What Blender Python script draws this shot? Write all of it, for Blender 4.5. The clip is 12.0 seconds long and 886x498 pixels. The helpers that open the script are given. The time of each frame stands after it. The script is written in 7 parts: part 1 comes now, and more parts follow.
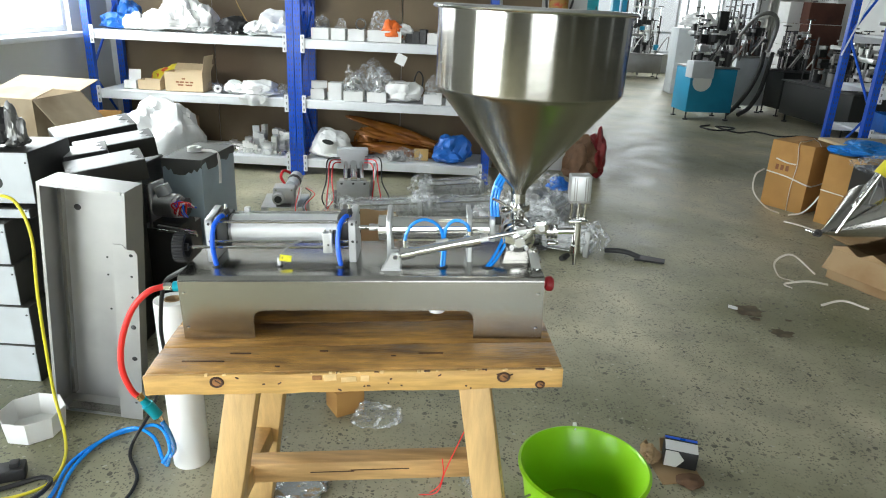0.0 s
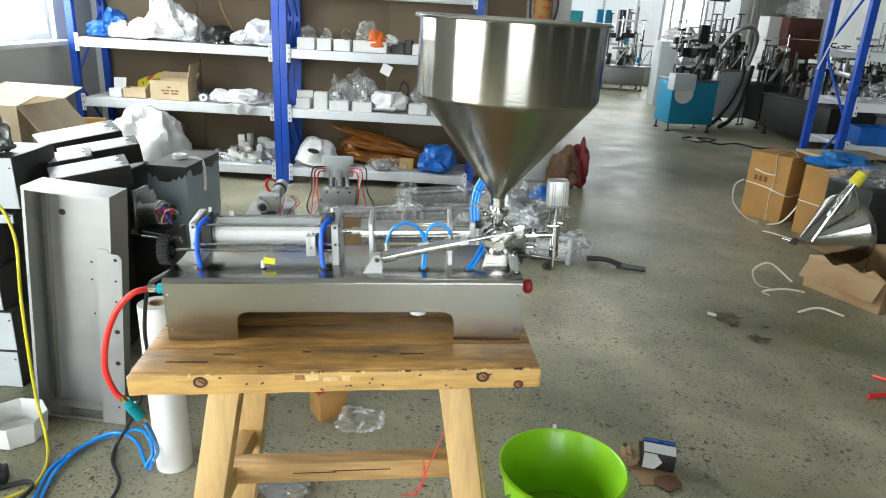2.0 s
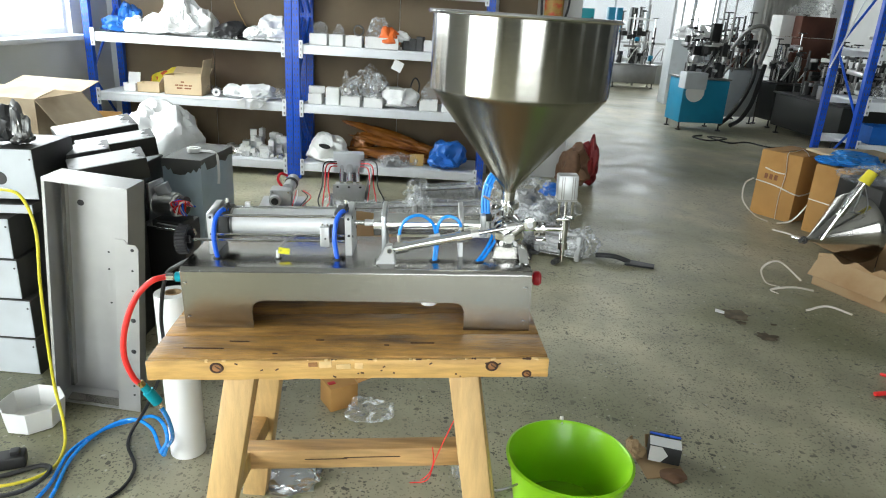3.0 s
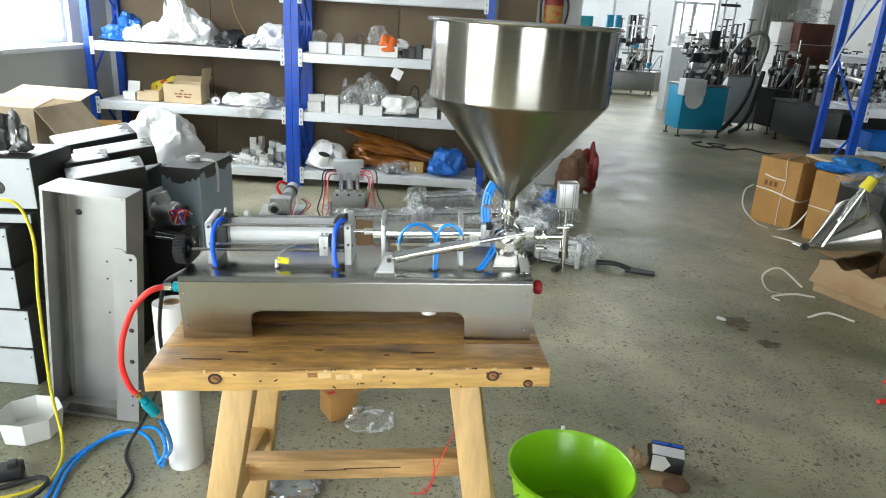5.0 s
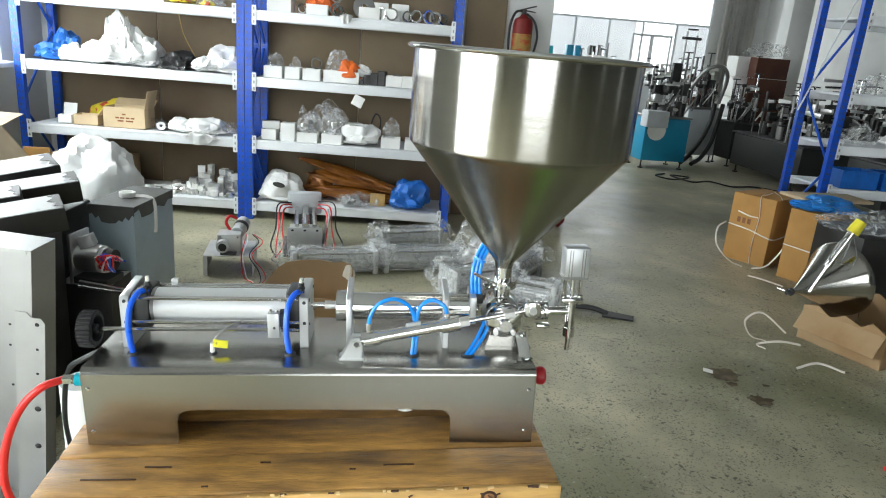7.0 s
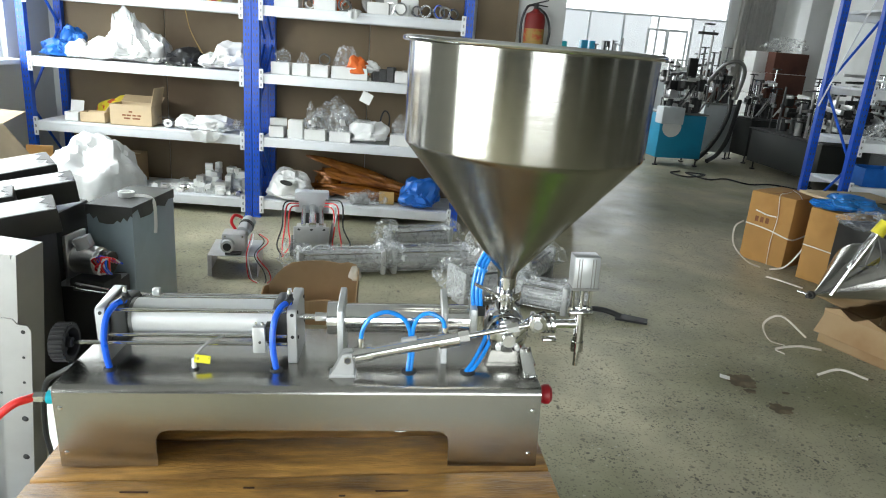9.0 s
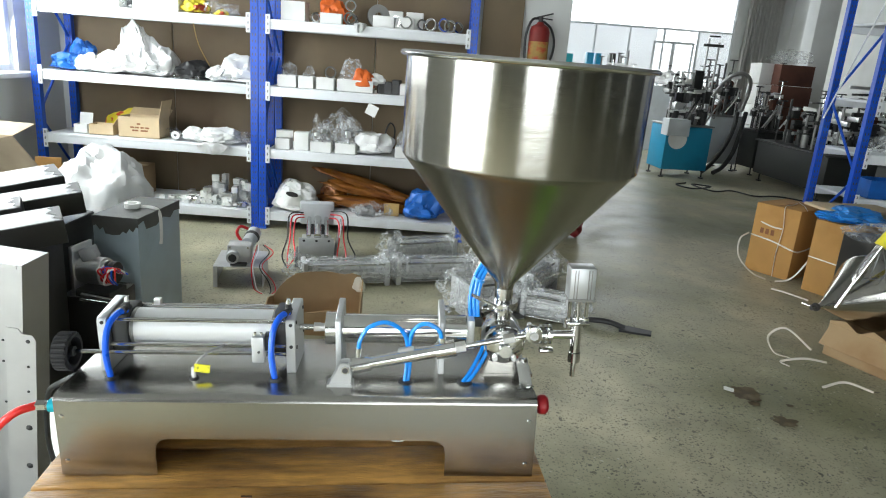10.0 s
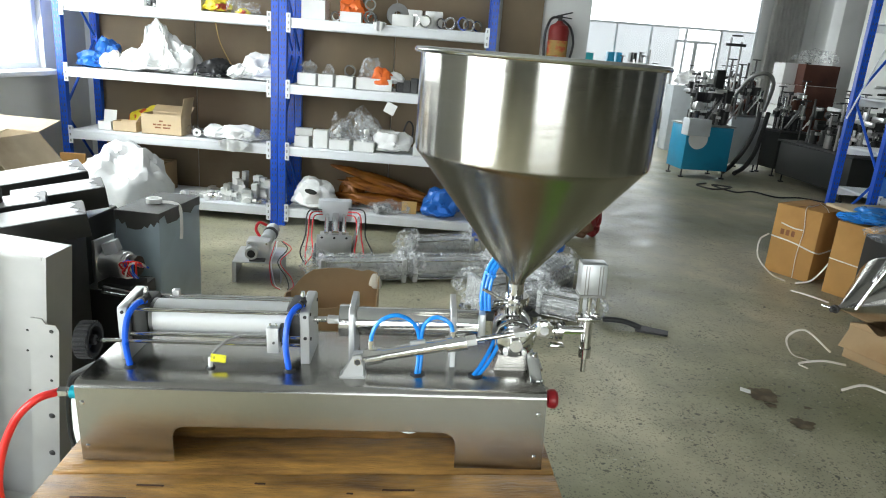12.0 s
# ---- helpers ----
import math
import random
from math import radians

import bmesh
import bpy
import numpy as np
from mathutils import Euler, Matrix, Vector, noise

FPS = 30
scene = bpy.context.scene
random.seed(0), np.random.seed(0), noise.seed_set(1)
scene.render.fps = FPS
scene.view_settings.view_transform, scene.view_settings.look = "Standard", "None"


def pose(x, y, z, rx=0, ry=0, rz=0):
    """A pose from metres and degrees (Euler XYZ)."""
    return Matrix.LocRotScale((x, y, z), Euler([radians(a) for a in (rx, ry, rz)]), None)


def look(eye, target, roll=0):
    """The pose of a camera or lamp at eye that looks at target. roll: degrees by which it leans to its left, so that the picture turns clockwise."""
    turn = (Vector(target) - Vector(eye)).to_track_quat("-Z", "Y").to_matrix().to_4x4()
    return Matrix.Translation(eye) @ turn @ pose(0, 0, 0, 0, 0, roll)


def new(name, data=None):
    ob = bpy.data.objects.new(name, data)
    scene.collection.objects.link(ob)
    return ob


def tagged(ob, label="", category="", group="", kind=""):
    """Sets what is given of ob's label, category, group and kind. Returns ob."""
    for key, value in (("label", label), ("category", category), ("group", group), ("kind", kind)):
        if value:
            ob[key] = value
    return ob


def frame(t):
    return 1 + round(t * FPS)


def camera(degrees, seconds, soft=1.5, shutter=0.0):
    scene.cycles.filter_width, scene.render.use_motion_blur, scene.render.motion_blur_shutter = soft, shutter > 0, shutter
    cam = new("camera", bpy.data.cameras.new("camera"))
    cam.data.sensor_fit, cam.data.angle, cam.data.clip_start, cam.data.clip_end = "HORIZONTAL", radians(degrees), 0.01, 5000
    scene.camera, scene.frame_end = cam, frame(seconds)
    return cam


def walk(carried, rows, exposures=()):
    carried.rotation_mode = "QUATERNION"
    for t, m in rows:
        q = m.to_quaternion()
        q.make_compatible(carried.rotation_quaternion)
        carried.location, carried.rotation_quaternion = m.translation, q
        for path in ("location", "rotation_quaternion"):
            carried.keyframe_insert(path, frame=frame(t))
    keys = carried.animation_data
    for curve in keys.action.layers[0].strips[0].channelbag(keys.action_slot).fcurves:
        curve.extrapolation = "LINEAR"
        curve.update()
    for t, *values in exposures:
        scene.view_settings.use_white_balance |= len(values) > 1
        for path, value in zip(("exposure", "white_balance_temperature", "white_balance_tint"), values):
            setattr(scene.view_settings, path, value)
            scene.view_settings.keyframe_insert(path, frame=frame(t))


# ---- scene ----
cam = camera(66.4, 12.0, soft=1.05)
PATH = [
    (0, (0.681, -1.499, 1.563), (0.637, 0.377, 0.871), 2.7),
    (0.5, (0.684, -1.498, 1.56), (0.635, 0.366, 0.837), 2.6),
    (1, (0.692, -1.493, 1.559), (0.657, 0.369, 0.831), 2.4),
    (1.5, (0.69, -1.496, 1.564), (0.681, 0.384, 0.882), 2.7),
    (2, (0.696, -1.541, 1.558), (0.691, 0.347, 0.898), 3.2),
    (2.5, (0.7, -1.567, 1.556), (0.652, 0.31, 0.867), 2.8),
    (3, (0.691, -1.579, 1.556), (0.661, 0.306, 0.887), 3.5),
    (5, (0.69, -1.566, 1.556), (0.659, 0.326, 0.907), 3.3),
    (5.5, (0.704, -1.537, 1.56), (0.644, 0.358, 0.921), 2.6),
    (6, (0.68, -1.454, 1.556), (0.72, 0.45, 0.947), 3.3),
    (6.5, (0.617, -1.321, 1.549), (0.706, 0.583, 0.943), 4.4),
    (7, (0.626, -1.204, 1.553), (0.718, 0.71, 0.979), 4.7),
    (9, (0.658, -1.1, 1.549), (0.712, 0.812, 0.962), 4.5),
    (9.5, (0.673, -1.108, 1.552), (0.7, 0.809, 0.984), 4.1),
    (10, (0.677, -1.114, 1.554), (0.708, 0.807, 0.998), 4.4),
    (10.5, (0.671, -1.126, 1.556), (0.703, 0.796, 1.004), 5.1),
    (11, (0.676, -1.131, 1.557), (0.697, 0.792, 1.009), 5.1),
    (11.5, (0.687, -1.13, 1.558), (0.713, 0.792, 1.005), 5.0),
    (12, (0.69, -1.133, 1.551), (0.667, 0.786, 0.989), 4.5),
]
walk(cam, [(t, look(eye, target, roll)) for t, eye, target, roll in PATH], [(0.0, -0.32), (12.0, -0.32)])

# ---- world and light ----
world = bpy.data.worlds.new("sky")
scene.world = world
world.use_nodes = True
wn = world.node_tree
sky = wn.nodes.new("ShaderNodeTexSky")
sky.sky_type = "NISHITA"
sky.sun_disc = False
sky.sun_elevation, sky.sun_rotation = radians(40), radians(200)
wn.links.new(sky.outputs[0], wn.nodes["Background"].inputs[0])
wn.nodes["Background"].inputs[1].default_value = 0.12


def window_light(name, m, w, h, power, color=(0.91, 0.985, 1.0)):
    """Daylight entering through one window opening."""
    d = bpy.data.lights.new(name, "AREA")
    d.shape, d.size, d.size_y, d.energy, d.color = "RECTANGLE", w, h, power, color
    ob = new(name, d)
    ob.matrix_world = m
    return ob


# each lamp sits in an opening and looks into the hall
window_light("daylight", look((-2.62, 3.0, 2.0), (0, 3.0, 1.0)), 3.3, 1.6, 190)
# fill lamp for the dim far hall, in an opening added to the return wall
window_light("daylight", look((1.9, 11.0, 2.1), (6.0, 11.0, 1.2)), 5.6, 2.0, 85)
window_light("daylight", look((-2.62, -2.5, 1.3), (0, -2.2, 1.1)), 2.9, 2.3, 250)
window_light("daylight", look((5.9, 16.8, 2.3), (5.9, 0, 1.0)), 4.2, 3.2, 140)
window_light("daylight", look((1.5, -5.8, 1.5), (1.5, 0, 1.4)), 2.7, 2.8, 105)
sun_data = bpy.data.lights.new("sun", "SUN")
sun_data.energy, sun_data.angle, sun_data.color = 1.0, radians(12), (1.0, 0.96, 0.9)
sun = new("sun", sun_data)
sun.rotation_euler = (radians(50), 0, radians(160))


# ---- materials ----
def material(name, color, rough=0.5, metal=0.0, vary=0.15, scale=8.0, bump=0.0, bump_scale=60.0, stretch=(1, 1, 1),
             second=None, second_scale=2.0, second_range=(0.5, 0.65), transmission=0.0, alpha=1.0, rough_vary=0.1, emit=0.0, coat=0.0):
    """A procedural surface: base colour with fine and coarse variation, roughness wear and fine relief."""
    m = bpy.data.materials.new(name)
    m.use_nodes = True
    nt = m.node_tree
    b = nt.nodes["Principled BSDF"]
    tc = nt.nodes.new("ShaderNodeTexCoord")
    mp = nt.nodes.new("ShaderNodeMapping")
    mp.inputs["Scale"].default_value = stretch
    nt.links.new(tc.outputs["Object"], mp.inputs[0])
    n1 = nt.nodes.new("ShaderNodeTexNoise")
    n1.inputs["Scale"].default_value, n1.inputs["Detail"].default_value = scale, 6
    nt.links.new(mp.outputs[0], n1.inputs["Vector"])
    ramp = nt.nodes.new("ShaderNodeMapRange")
    ramp.inputs[1].default_value, ramp.inputs[2].default_value = 0.25, 0.75
    ramp.inputs[3].default_value, ramp.inputs[4].default_value = 1 - vary, 1 + vary
    nt.links.new(n1.outputs["Fac"], ramp.inputs[0])
    mul = nt.nodes.new("ShaderNodeVectorMath")
    mul.operation = "SCALE"
    mul.inputs[0].default_value = color
    nt.links.new(ramp.outputs[0], mul.inputs["Scale"])
    out = mul.outputs[0]
    if second:
        n2 = nt.nodes.new("ShaderNodeTexNoise")
        n2.inputs["Scale"].default_value, n2.inputs["Detail"].default_value = second_scale, 8
        nt.links.new(mp.outputs[0], n2.inputs["Vector"])
        r2 = nt.nodes.new("ShaderNodeMapRange")
        r2.inputs[1].default_value, r2.inputs[2].default_value = second_range
        nt.links.new(n2.outputs["Fac"], r2.inputs[0])
        mix = nt.nodes.new("ShaderNodeMix")
        mix.data_type = "RGBA"
        mix.inputs[7].default_value = (*second, 1)
        nt.links.new(r2.outputs[0], mix.inputs[0])
        nt.links.new(out, mix.inputs[6])
        out = mix.outputs[2]
    nt.links.new(out, b.inputs["Base Color"])
    rr = nt.nodes.new("ShaderNodeMapRange")
    rr.inputs[3].default_value, rr.inputs[4].default_value = max(0.02, rough - rough_vary), min(1, rough + rough_vary)
    nt.links.new(n1.outputs["Fac"], rr.inputs[0])
    nt.links.new(rr.outputs[0], b.inputs["Roughness"])
    b.inputs["Metallic"].default_value = metal
    b.inputs["Transmission Weight"].default_value = transmission
    b.inputs["Alpha"].default_value = alpha
    b.inputs["Coat Weight"].default_value = coat
    if emit:
        b.inputs["Emission Color"].default_value = (*color, 1)
        b.inputs["Emission Strength"].default_value = emit
    if bump:
        n3 = nt.nodes.new("ShaderNodeTexNoise")
        n3.inputs["Scale"].default_value, n3.inputs["Detail"].default_value = bump_scale, 5
        nt.links.new(mp.outputs[0], n3.inputs["Vector"])
        bp = nt.nodes.new("ShaderNodeBump")
        bp.inputs["Strength"].default_value, bp.inputs["Distance"].default_value = bump, 0.004
        nt.links.new(n3.outputs["Fac"], bp.inputs["Height"])
        nt.links.new(bp.outputs[0], b.inputs["Normal"])
    return m


def floor_material():
    """Worn terrazzo: grey-green cement with dark and light stone chips, stains and scuffed gloss."""
    m = material("terrazzo", (0.435, 0.402, 0.285), 0.42, 0, 0.34, 3.4, 0.30, 34, second=(0.182, 0.184, 0.106), second_scale=0.8, second_range=(0.38, 0.66), rough_vary=0.25)
    nt = m.node_tree
    b = nt.nodes["Principled BSDF"]
    src = b.inputs["Base Color"].links[0].from_socket
    tc = [n for n in nt.nodes if n.type == "TEX_COORD"][0]
    haze = nt.nodes.new("ShaderNodeTexNoise")
    haze.inputs["Scale"].default_value, haze.inputs["Detail"].default_value = 5.0, 4
    nt.links.new(tc.outputs["Object"], haze.inputs["Vector"])
    worn = nt.nodes.new("ShaderNodeMapRange")
    worn.inputs[1].default_value, worn.inputs[2].default_value, worn.inputs[3].default_value, worn.inputs[4].default_value = 0.35, 0.65, 0.28, 0.88
    nt.links.new(haze.outputs["Fac"], worn.inputs[0])
    for size, edge, color, chance in ((30, 0.30, (0.05, 0.046, 0.036), 0.82), (62, 0.34, (0.06, 0.055, 0.042), 0.70), (110, 0.38, (0.075, 0.068, 0.05), 0.62), (40, 0.22, (0.46, 0.44, 0.36), 0.78)):
        warp = nt.nodes.new("ShaderNodeTexNoise")
        warp.inputs["Scale"].default_value = size * 0.7
        add = nt.nodes.new("ShaderNodeVectorMath")
        add.operation = "MULTIPLY_ADD"
        add.inputs[1].default_value = (1.2 / size,) * 3
        nt.links.new(tc.outputs["Object"], warp.inputs["Vector"])
        nt.links.new(warp.outputs["Color"], add.inputs[0])
        nt.links.new(tc.outputs["Object"], add.inputs[2])
        v = nt.nodes.new("ShaderNodeTexVoronoi")
        v.inputs["Scale"].default_value = size
        nt.links.new(add.outputs[0], v.inputs["Vector"])
        near = nt.nodes.new("ShaderNodeMath")
        near.operation = "LESS_THAN"
        near.inputs[1].default_value = edge
        nt.links.new(v.outputs["Distance"], near.inputs[0])
        sep = nt.nodes.new("ShaderNodeSeparateColor")
        nt.links.new(v.outputs["Color"], sep.inputs[0])
        pick = nt.nodes.new("ShaderNodeMath")
        pick.operation = "GREATER_THAN"
        pick.inputs[1].default_value = chance
        nt.links.new(sep.outputs[0], pick.inputs[0])
        both = nt.nodes.new("ShaderNodeMath")
        both.operation = "MULTIPLY"
        nt.links.new(near.outputs[0], both.inputs[0])
        nt.links.new(pick.outputs[0], both.inputs[1])
        fade = nt.nodes.new("ShaderNodeMath")
        fade.operation = "MULTIPLY"
        nt.links.new(both.outputs[0], fade.inputs[0])
        nt.links.new(worn.outputs[0], fade.inputs[1])
        mix = nt.nodes.new("ShaderNodeMix")
        mix.data_type = "RGBA"
        mix.inputs[7].default_value = (*color, 1)
        nt.links.new(fade.outputs[0], mix.inputs[0])
        nt.links.new(src, mix.inputs[6])
        src = mix.outputs[2]
    nt.links.new(src, b.inputs["Base Color"])
    return m


FLOOR = floor_material()
PLASTER = material("plaster", (0.62, 0.63, 0.62), 0.85, 0, 0.05, 2.5, 0.15, 40, second=(0.5, 0.5, 0.48), second_scale=0.9, second_range=(0.55, 0.8))
# dark tone for walls out of view, so the hopper mirrors dark bands
DARK_WALL = material("dark_reflection_grey", (0.10, 0.105, 0.10), 0.8, 0, 0.08, 2.5, 0.1, 40)
# ceiling out of view, grey chosen to weaken bounced light and deck reflections
CEILING = material("ceiling_sheet", (0.33, 0.335, 0.33), 0.9, 0, 0.04, 2, 0.05)
STEEL = material("brushed_steel", (0.44, 0.43, 0.405), 0.20, 1.0, 0.035, 14, 0.05, 130, (0.5, 12, 12), rough_vary=0.05)
HOPPER_STEEL = material("spun_steel", (0.49, 0.475, 0.44), 0.15, 1.0, 0.05, 7, 0.035, 50, (1, 1, 14), rough_vary=0.06)
hn = HOPPER_STEEL.node_tree
tan = hn.nodes.new("ShaderNodeTangent")
tan.direction_type, tan.axis = "RADIAL", "Z"
hn.links.new(tan.outputs[0], hn.nodes["Principled BSDF"].inputs["Tangent"])
hn.nodes["Principled BSDF"].inputs["Anisotropic"].default_value = 0.88
hn.nodes["Principled BSDF"].inputs["Anisotropic Rotation"].default_value = 0.25
# same steel as the hopper wall; the cone's dull olive reflections darken its colour
CONE_STEEL = material("darkened_hopper_steel", (0.37, 0.36, 0.315), 0.24, 1.0, 0.07, 5, 0.03, 50, (1, 1, 2), rough_vary=0.05)
RUBBER = material("matt_black_plastic", (0.009, 0.009, 0.010), 0.75, 0, 0.2, 12, 0.05)
CAST_ALLOY = material("pale_cast_alloy", (0.50, 0.51, 0.51), 0.45, 0.35, 0.12, 14, 0.08, 60, second=(0.34, 0.34, 0.335), second_scale=7, second_range=(0.55, 0.75))
POLISHED = material("polished_steel", (0.70, 0.70, 0.69), 0.13, 1.0, 0.06, 20, 0.02, 90)
ALUMINIUM = material("aluminium", (0.74, 0.74, 0.74), 0.34, 1.0, 0.07, 25, 0.05, 150, (0.6, 6, 6))
SATIN_PLATE = material("satin_anodised_plate", (0.54, 0.55, 0.55), 0.38, 0.7, 0.05, 20, 0.03)
BARREL = material("smooth_anodised_tube", (0.80, 0.81, 0.82), 0.33, 0.55, 0.02, 25, rough_vary=0.03)
YELLOW_TAG = material("yellow_paper_tag", (0.80, 0.74, 0.03), 0.6, 0, 0.08, 60, second=(0.35, 0.32, 0.03), second_scale=90, second_range=(0.6, 0.66))
SATIN_GREY = material("satin_grey_anodised", (0.55, 0.57, 0.59), 0.48, 0.35, 0.05, 20, 0.03)
GALVANISED = material("galvanised_sheet", (0.33, 0.33, 0.325), 0.45, 0.85, 0.12, 5, 0.06, 30, second=(0.29, 0.285, 0.27), second_scale=2.2)
TRAY_STEEL = material("dull_zinc_sheet", (0.39, 0.39, 0.38), 0.42, 0.6, 0.14, 5, 0.06, 30, second=(0.34, 0.335, 0.32), second_scale=2.2)
DARK_STEEL = material("dark_steel", (0.10, 0.10, 0.10), 0.5, 0.7, 0.3, 12, 0.1)
CAST = material("greasy_cast_metal", (0.05, 0.05, 0.05), 0.55, 0.4, 0.4, 15, 0.25, 40)
BLUE_STEEL = material("blue_enamel", (0.006, 0.075, 0.50), 0.36, 0, 0.15, 6, 0.05, second=(0.012, 0.11, 0.56), second_scale=3, second_range=(0.55, 0.8))
WHITE_SHELF = material("white_enamel", (0.74, 0.76, 0.78), 0.42, 0, 0.05, 4, 0.02, second=(0.5, 0.5, 0.5), second_scale=3, second_range=(0.6, 0.85))
BACKBOARD = material("brown_board", (0.205, 0.155, 0.098), 0.85, 0, 0.12, 2.5, 0.15, 50, second=(0.17, 0.12, 0.075), second_scale=1.1)
WOOD = material("old_pine", (0.60, 0.36, 0.115), 0.42, 0, 0.22, 9, 0.3, 30, (1.4, 9, 9), second=(0.33, 0.165, 0.045), second_scale=3.0, second_range=(0.52, 0.80))
WOOD_LEG = material("pine_leg", (0.60, 0.39, 0.16), 0.5, 0, 0.16, 7, 0.2, 30, (10, 10, 1.0), second=(0.36, 0.20, 0.075), second_scale=1.3, second_range=(0.58, 0.85))
WOOD_TOP = material("worn_pine_board", (0.50, 0.27, 0.075), 0.38, 0, 0.36, 9, 0.6, 26, (1.6, 7, 7), second=(0.13, 0.062, 0.024), second_scale=2.4, second_range=(0.46, 0.70), rough_vary=0.2)
HEART = material("knot_heartwood", (0.30, 0.135, 0.045), 0.5, 0, 0.35, 90, 0.3)
PALE_WOOD = material("fresh_splintered_pine", (0.74, 0.52, 0.24), 0.6, 0, 0.2, 40, 0.3)
KNOT = material("dark_knot", (0.06, 0.025, 0.012), 0.6, 0, 0.4, 60, 0.3)
CARDBOARD = material("cardboard", (0.37, 0.25, 0.135), 0.88, 0, 0.1, 5, 0.1, 80, second=(0.30, 0.18, 0.085), second_scale=2.2)
ORANGE_CARD = material("orange_cardboard", (0.46, 0.245, 0.075), 0.85, 0, 0.1, 4, 0.1, 80, second=(0.36, 0.18, 0.05), second_scale=1.8)
PALE_CARD = material("pale_cardboard", (0.56, 0.43, 0.27), 0.85, 0, 0.1, 6, 0.1, 80)
WHITE_CARD = material("white_carton", (0.76, 0.76, 0.74), 0.7, 0, 0.06, 8, 0.03)
WHITE_PAINT = material("white_powder_coat", (0.54, 0.575, 0.595), 0.4, 0, 0.08, 5, 0.03, second=(0.40, 0.415, 0.42), second_scale=2.5, second_range=(0.6, 0.8))
LID = material("dusty_white_film", (0.36, 0.37, 0.37), 0.35, 0, 0.15, 6, 0.1, 20, second=(0.16, 0.16, 0.155), second_scale=9, second_range=(0.60, 0.66))
PAPER = material("white_paper", (0.82, 0.82, 0.8), 0.75, 0, 0.03, 8, 0.02)
BAG_WHITE = material("white_plastic_bag", (0.74, 0.74, 0.73), 0.36, 0, 0.08, 10, 0.35, 22, rough_vary=0.1)
BAG_BLUE = material("blue_plastic_bag", (0.012, 0.12, 0.46), 0.35, 0, 0.25, 10, 0.3, 25)
BAG_BLACK = material("black_plastic_bag", (0.010, 0.010, 0.011), 0.42, 0, 0.2, 10, 0.3, 25)
YELLOW_BAG = material("yellow_plastic_bag", (0.74, 0.60, 0.04), 0.4, 0, 0.2, 10, 0.2, 25, second=(0.55, 0.06, 0.02), second_scale=9, second_range=(0.56, 0.6))
AMBER = material("amber_film", (0.27, 0.095, 0.014), 0.2, 0.3, 0.4, 5, 0.3, 18, (1, 5, 5), second=(0.14, 0.045, 0.012), second_scale=4)
GREEN = material("lime_plastic", (0.30, 0.68, 0.012), 0.35, 0, 0.06, 5, 0.02, coat=0.2)
BLACK = material("black_plastic", (0.018, 0.018, 0.019), 0.45, 0, 0.2, 12, 0.05)
BLACK_PAINT = material("black_sheet_metal", (0.022, 0.022, 0.021), 0.42, 0.1, 0.3, 5, 0.08, second=(0.06, 0.058, 0.052), second_scale=2.2)
RED = material("red_plastic", (0.62, 0.012, 0.018), 0.35, 0, 0.1, 12)
RED_HOSE = material("red_hose", (0.85, 0.035, 0.03), 0.35, 0, 0.08, 20)
BLUE_HOSE = material("blue_hose", (0.012, 0.27, 0.84), 0.25, 0, 0.08, 20, coat=0.3)
DEEP_BLUE_HOSE = material("deep_blue_hose", (0.008, 0.12, 0.80), 0.3, 0, 0.08, 20)
TEAL = material("teal_coupling", (0.0, 0.33, 0.42), 0.35, 0.3, 0.1, 20)
YELLOW = material("yellow_hose", (0.72, 0.62, 0.03), 0.4, 0, 0.1, 20)
BRASS = material("brass", (0.62, 0.43, 0.17), 0.3, 1.0, 0.1, 30)
GREY_BLUE = material("grey_blue_enamel", (0.42, 0.52, 0.58), 0.36, 0.1, 0.12, 4, 0.05, second=(0.29, 0.355, 0.39), second_scale=3.0, second_range=(0.5, 0.75))
PEELED = material("peeling_dark_film", (0.085, 0.086, 0.08), 0.5, 0, 0.3, 8, 0.3)
CYAN_PAINT = material("cyan_enamel", (0.012, 0.27, 0.46), 0.4, 0, 0.1, 3, 0.03, second=(0.01, 0.2, 0.36), second_scale=1.8)
TEAL_PLASTIC = material("teal_plastic", (0.02, 0.36, 0.42), 0.4, 0, 0.1, 4)
RUST = material("red_oxide", (0.105, 0.036, 0.021), 0.75, 0, 0.2, 3, 0.15, second=(0.07, 0.023, 0.014), second_scale=2)
ORANGE = material("orange_plastic", (0.72, 0.14, 0.02), 0.45, 0, 0.1, 8, 0.1)
CHARCOAL = material("charcoal_enamel", (0.024, 0.026, 0.024), 0.5, 0.1, 0.2, 4, 0.05)
CABLE = material("black_rubber", (0.012, 0.012, 0.013), 0.5, 0, 0.2, 20)
BRONZE_PAPER = material("brown_wrapping_paper", (0.16, 0.085, 0.045), 0.7, 0, 0.25, 20, 0.2)
DIRTY_CARD = material("dirty_pale_cardboard", (0.42, 0.335, 0.225), 0.88, 0, 0.16, 6, 0.15, 60, second=(0.28, 0.20, 0.12), second_scale=3.5, second_range=(0.5, 0.75))
STOP_RED = material("dark_red_plastic", (0.40, 0.008, 0.015), 0.35, 0, 0.1, 12)
CARD_PRINT = material("faded_brown_ink", (0.24, 0.10, 0.045), 0.85, 0, 0.2, 30)
BLUE_FILM = material("bright_blue_film", (0.02, 0.20, 0.58), 0.3, 0, 0.25, 10, 0.3, 25)
STRAP = material("white_strapping", (0.78, 0.74, 0.66), 0.4, 0, 0.06, 20)
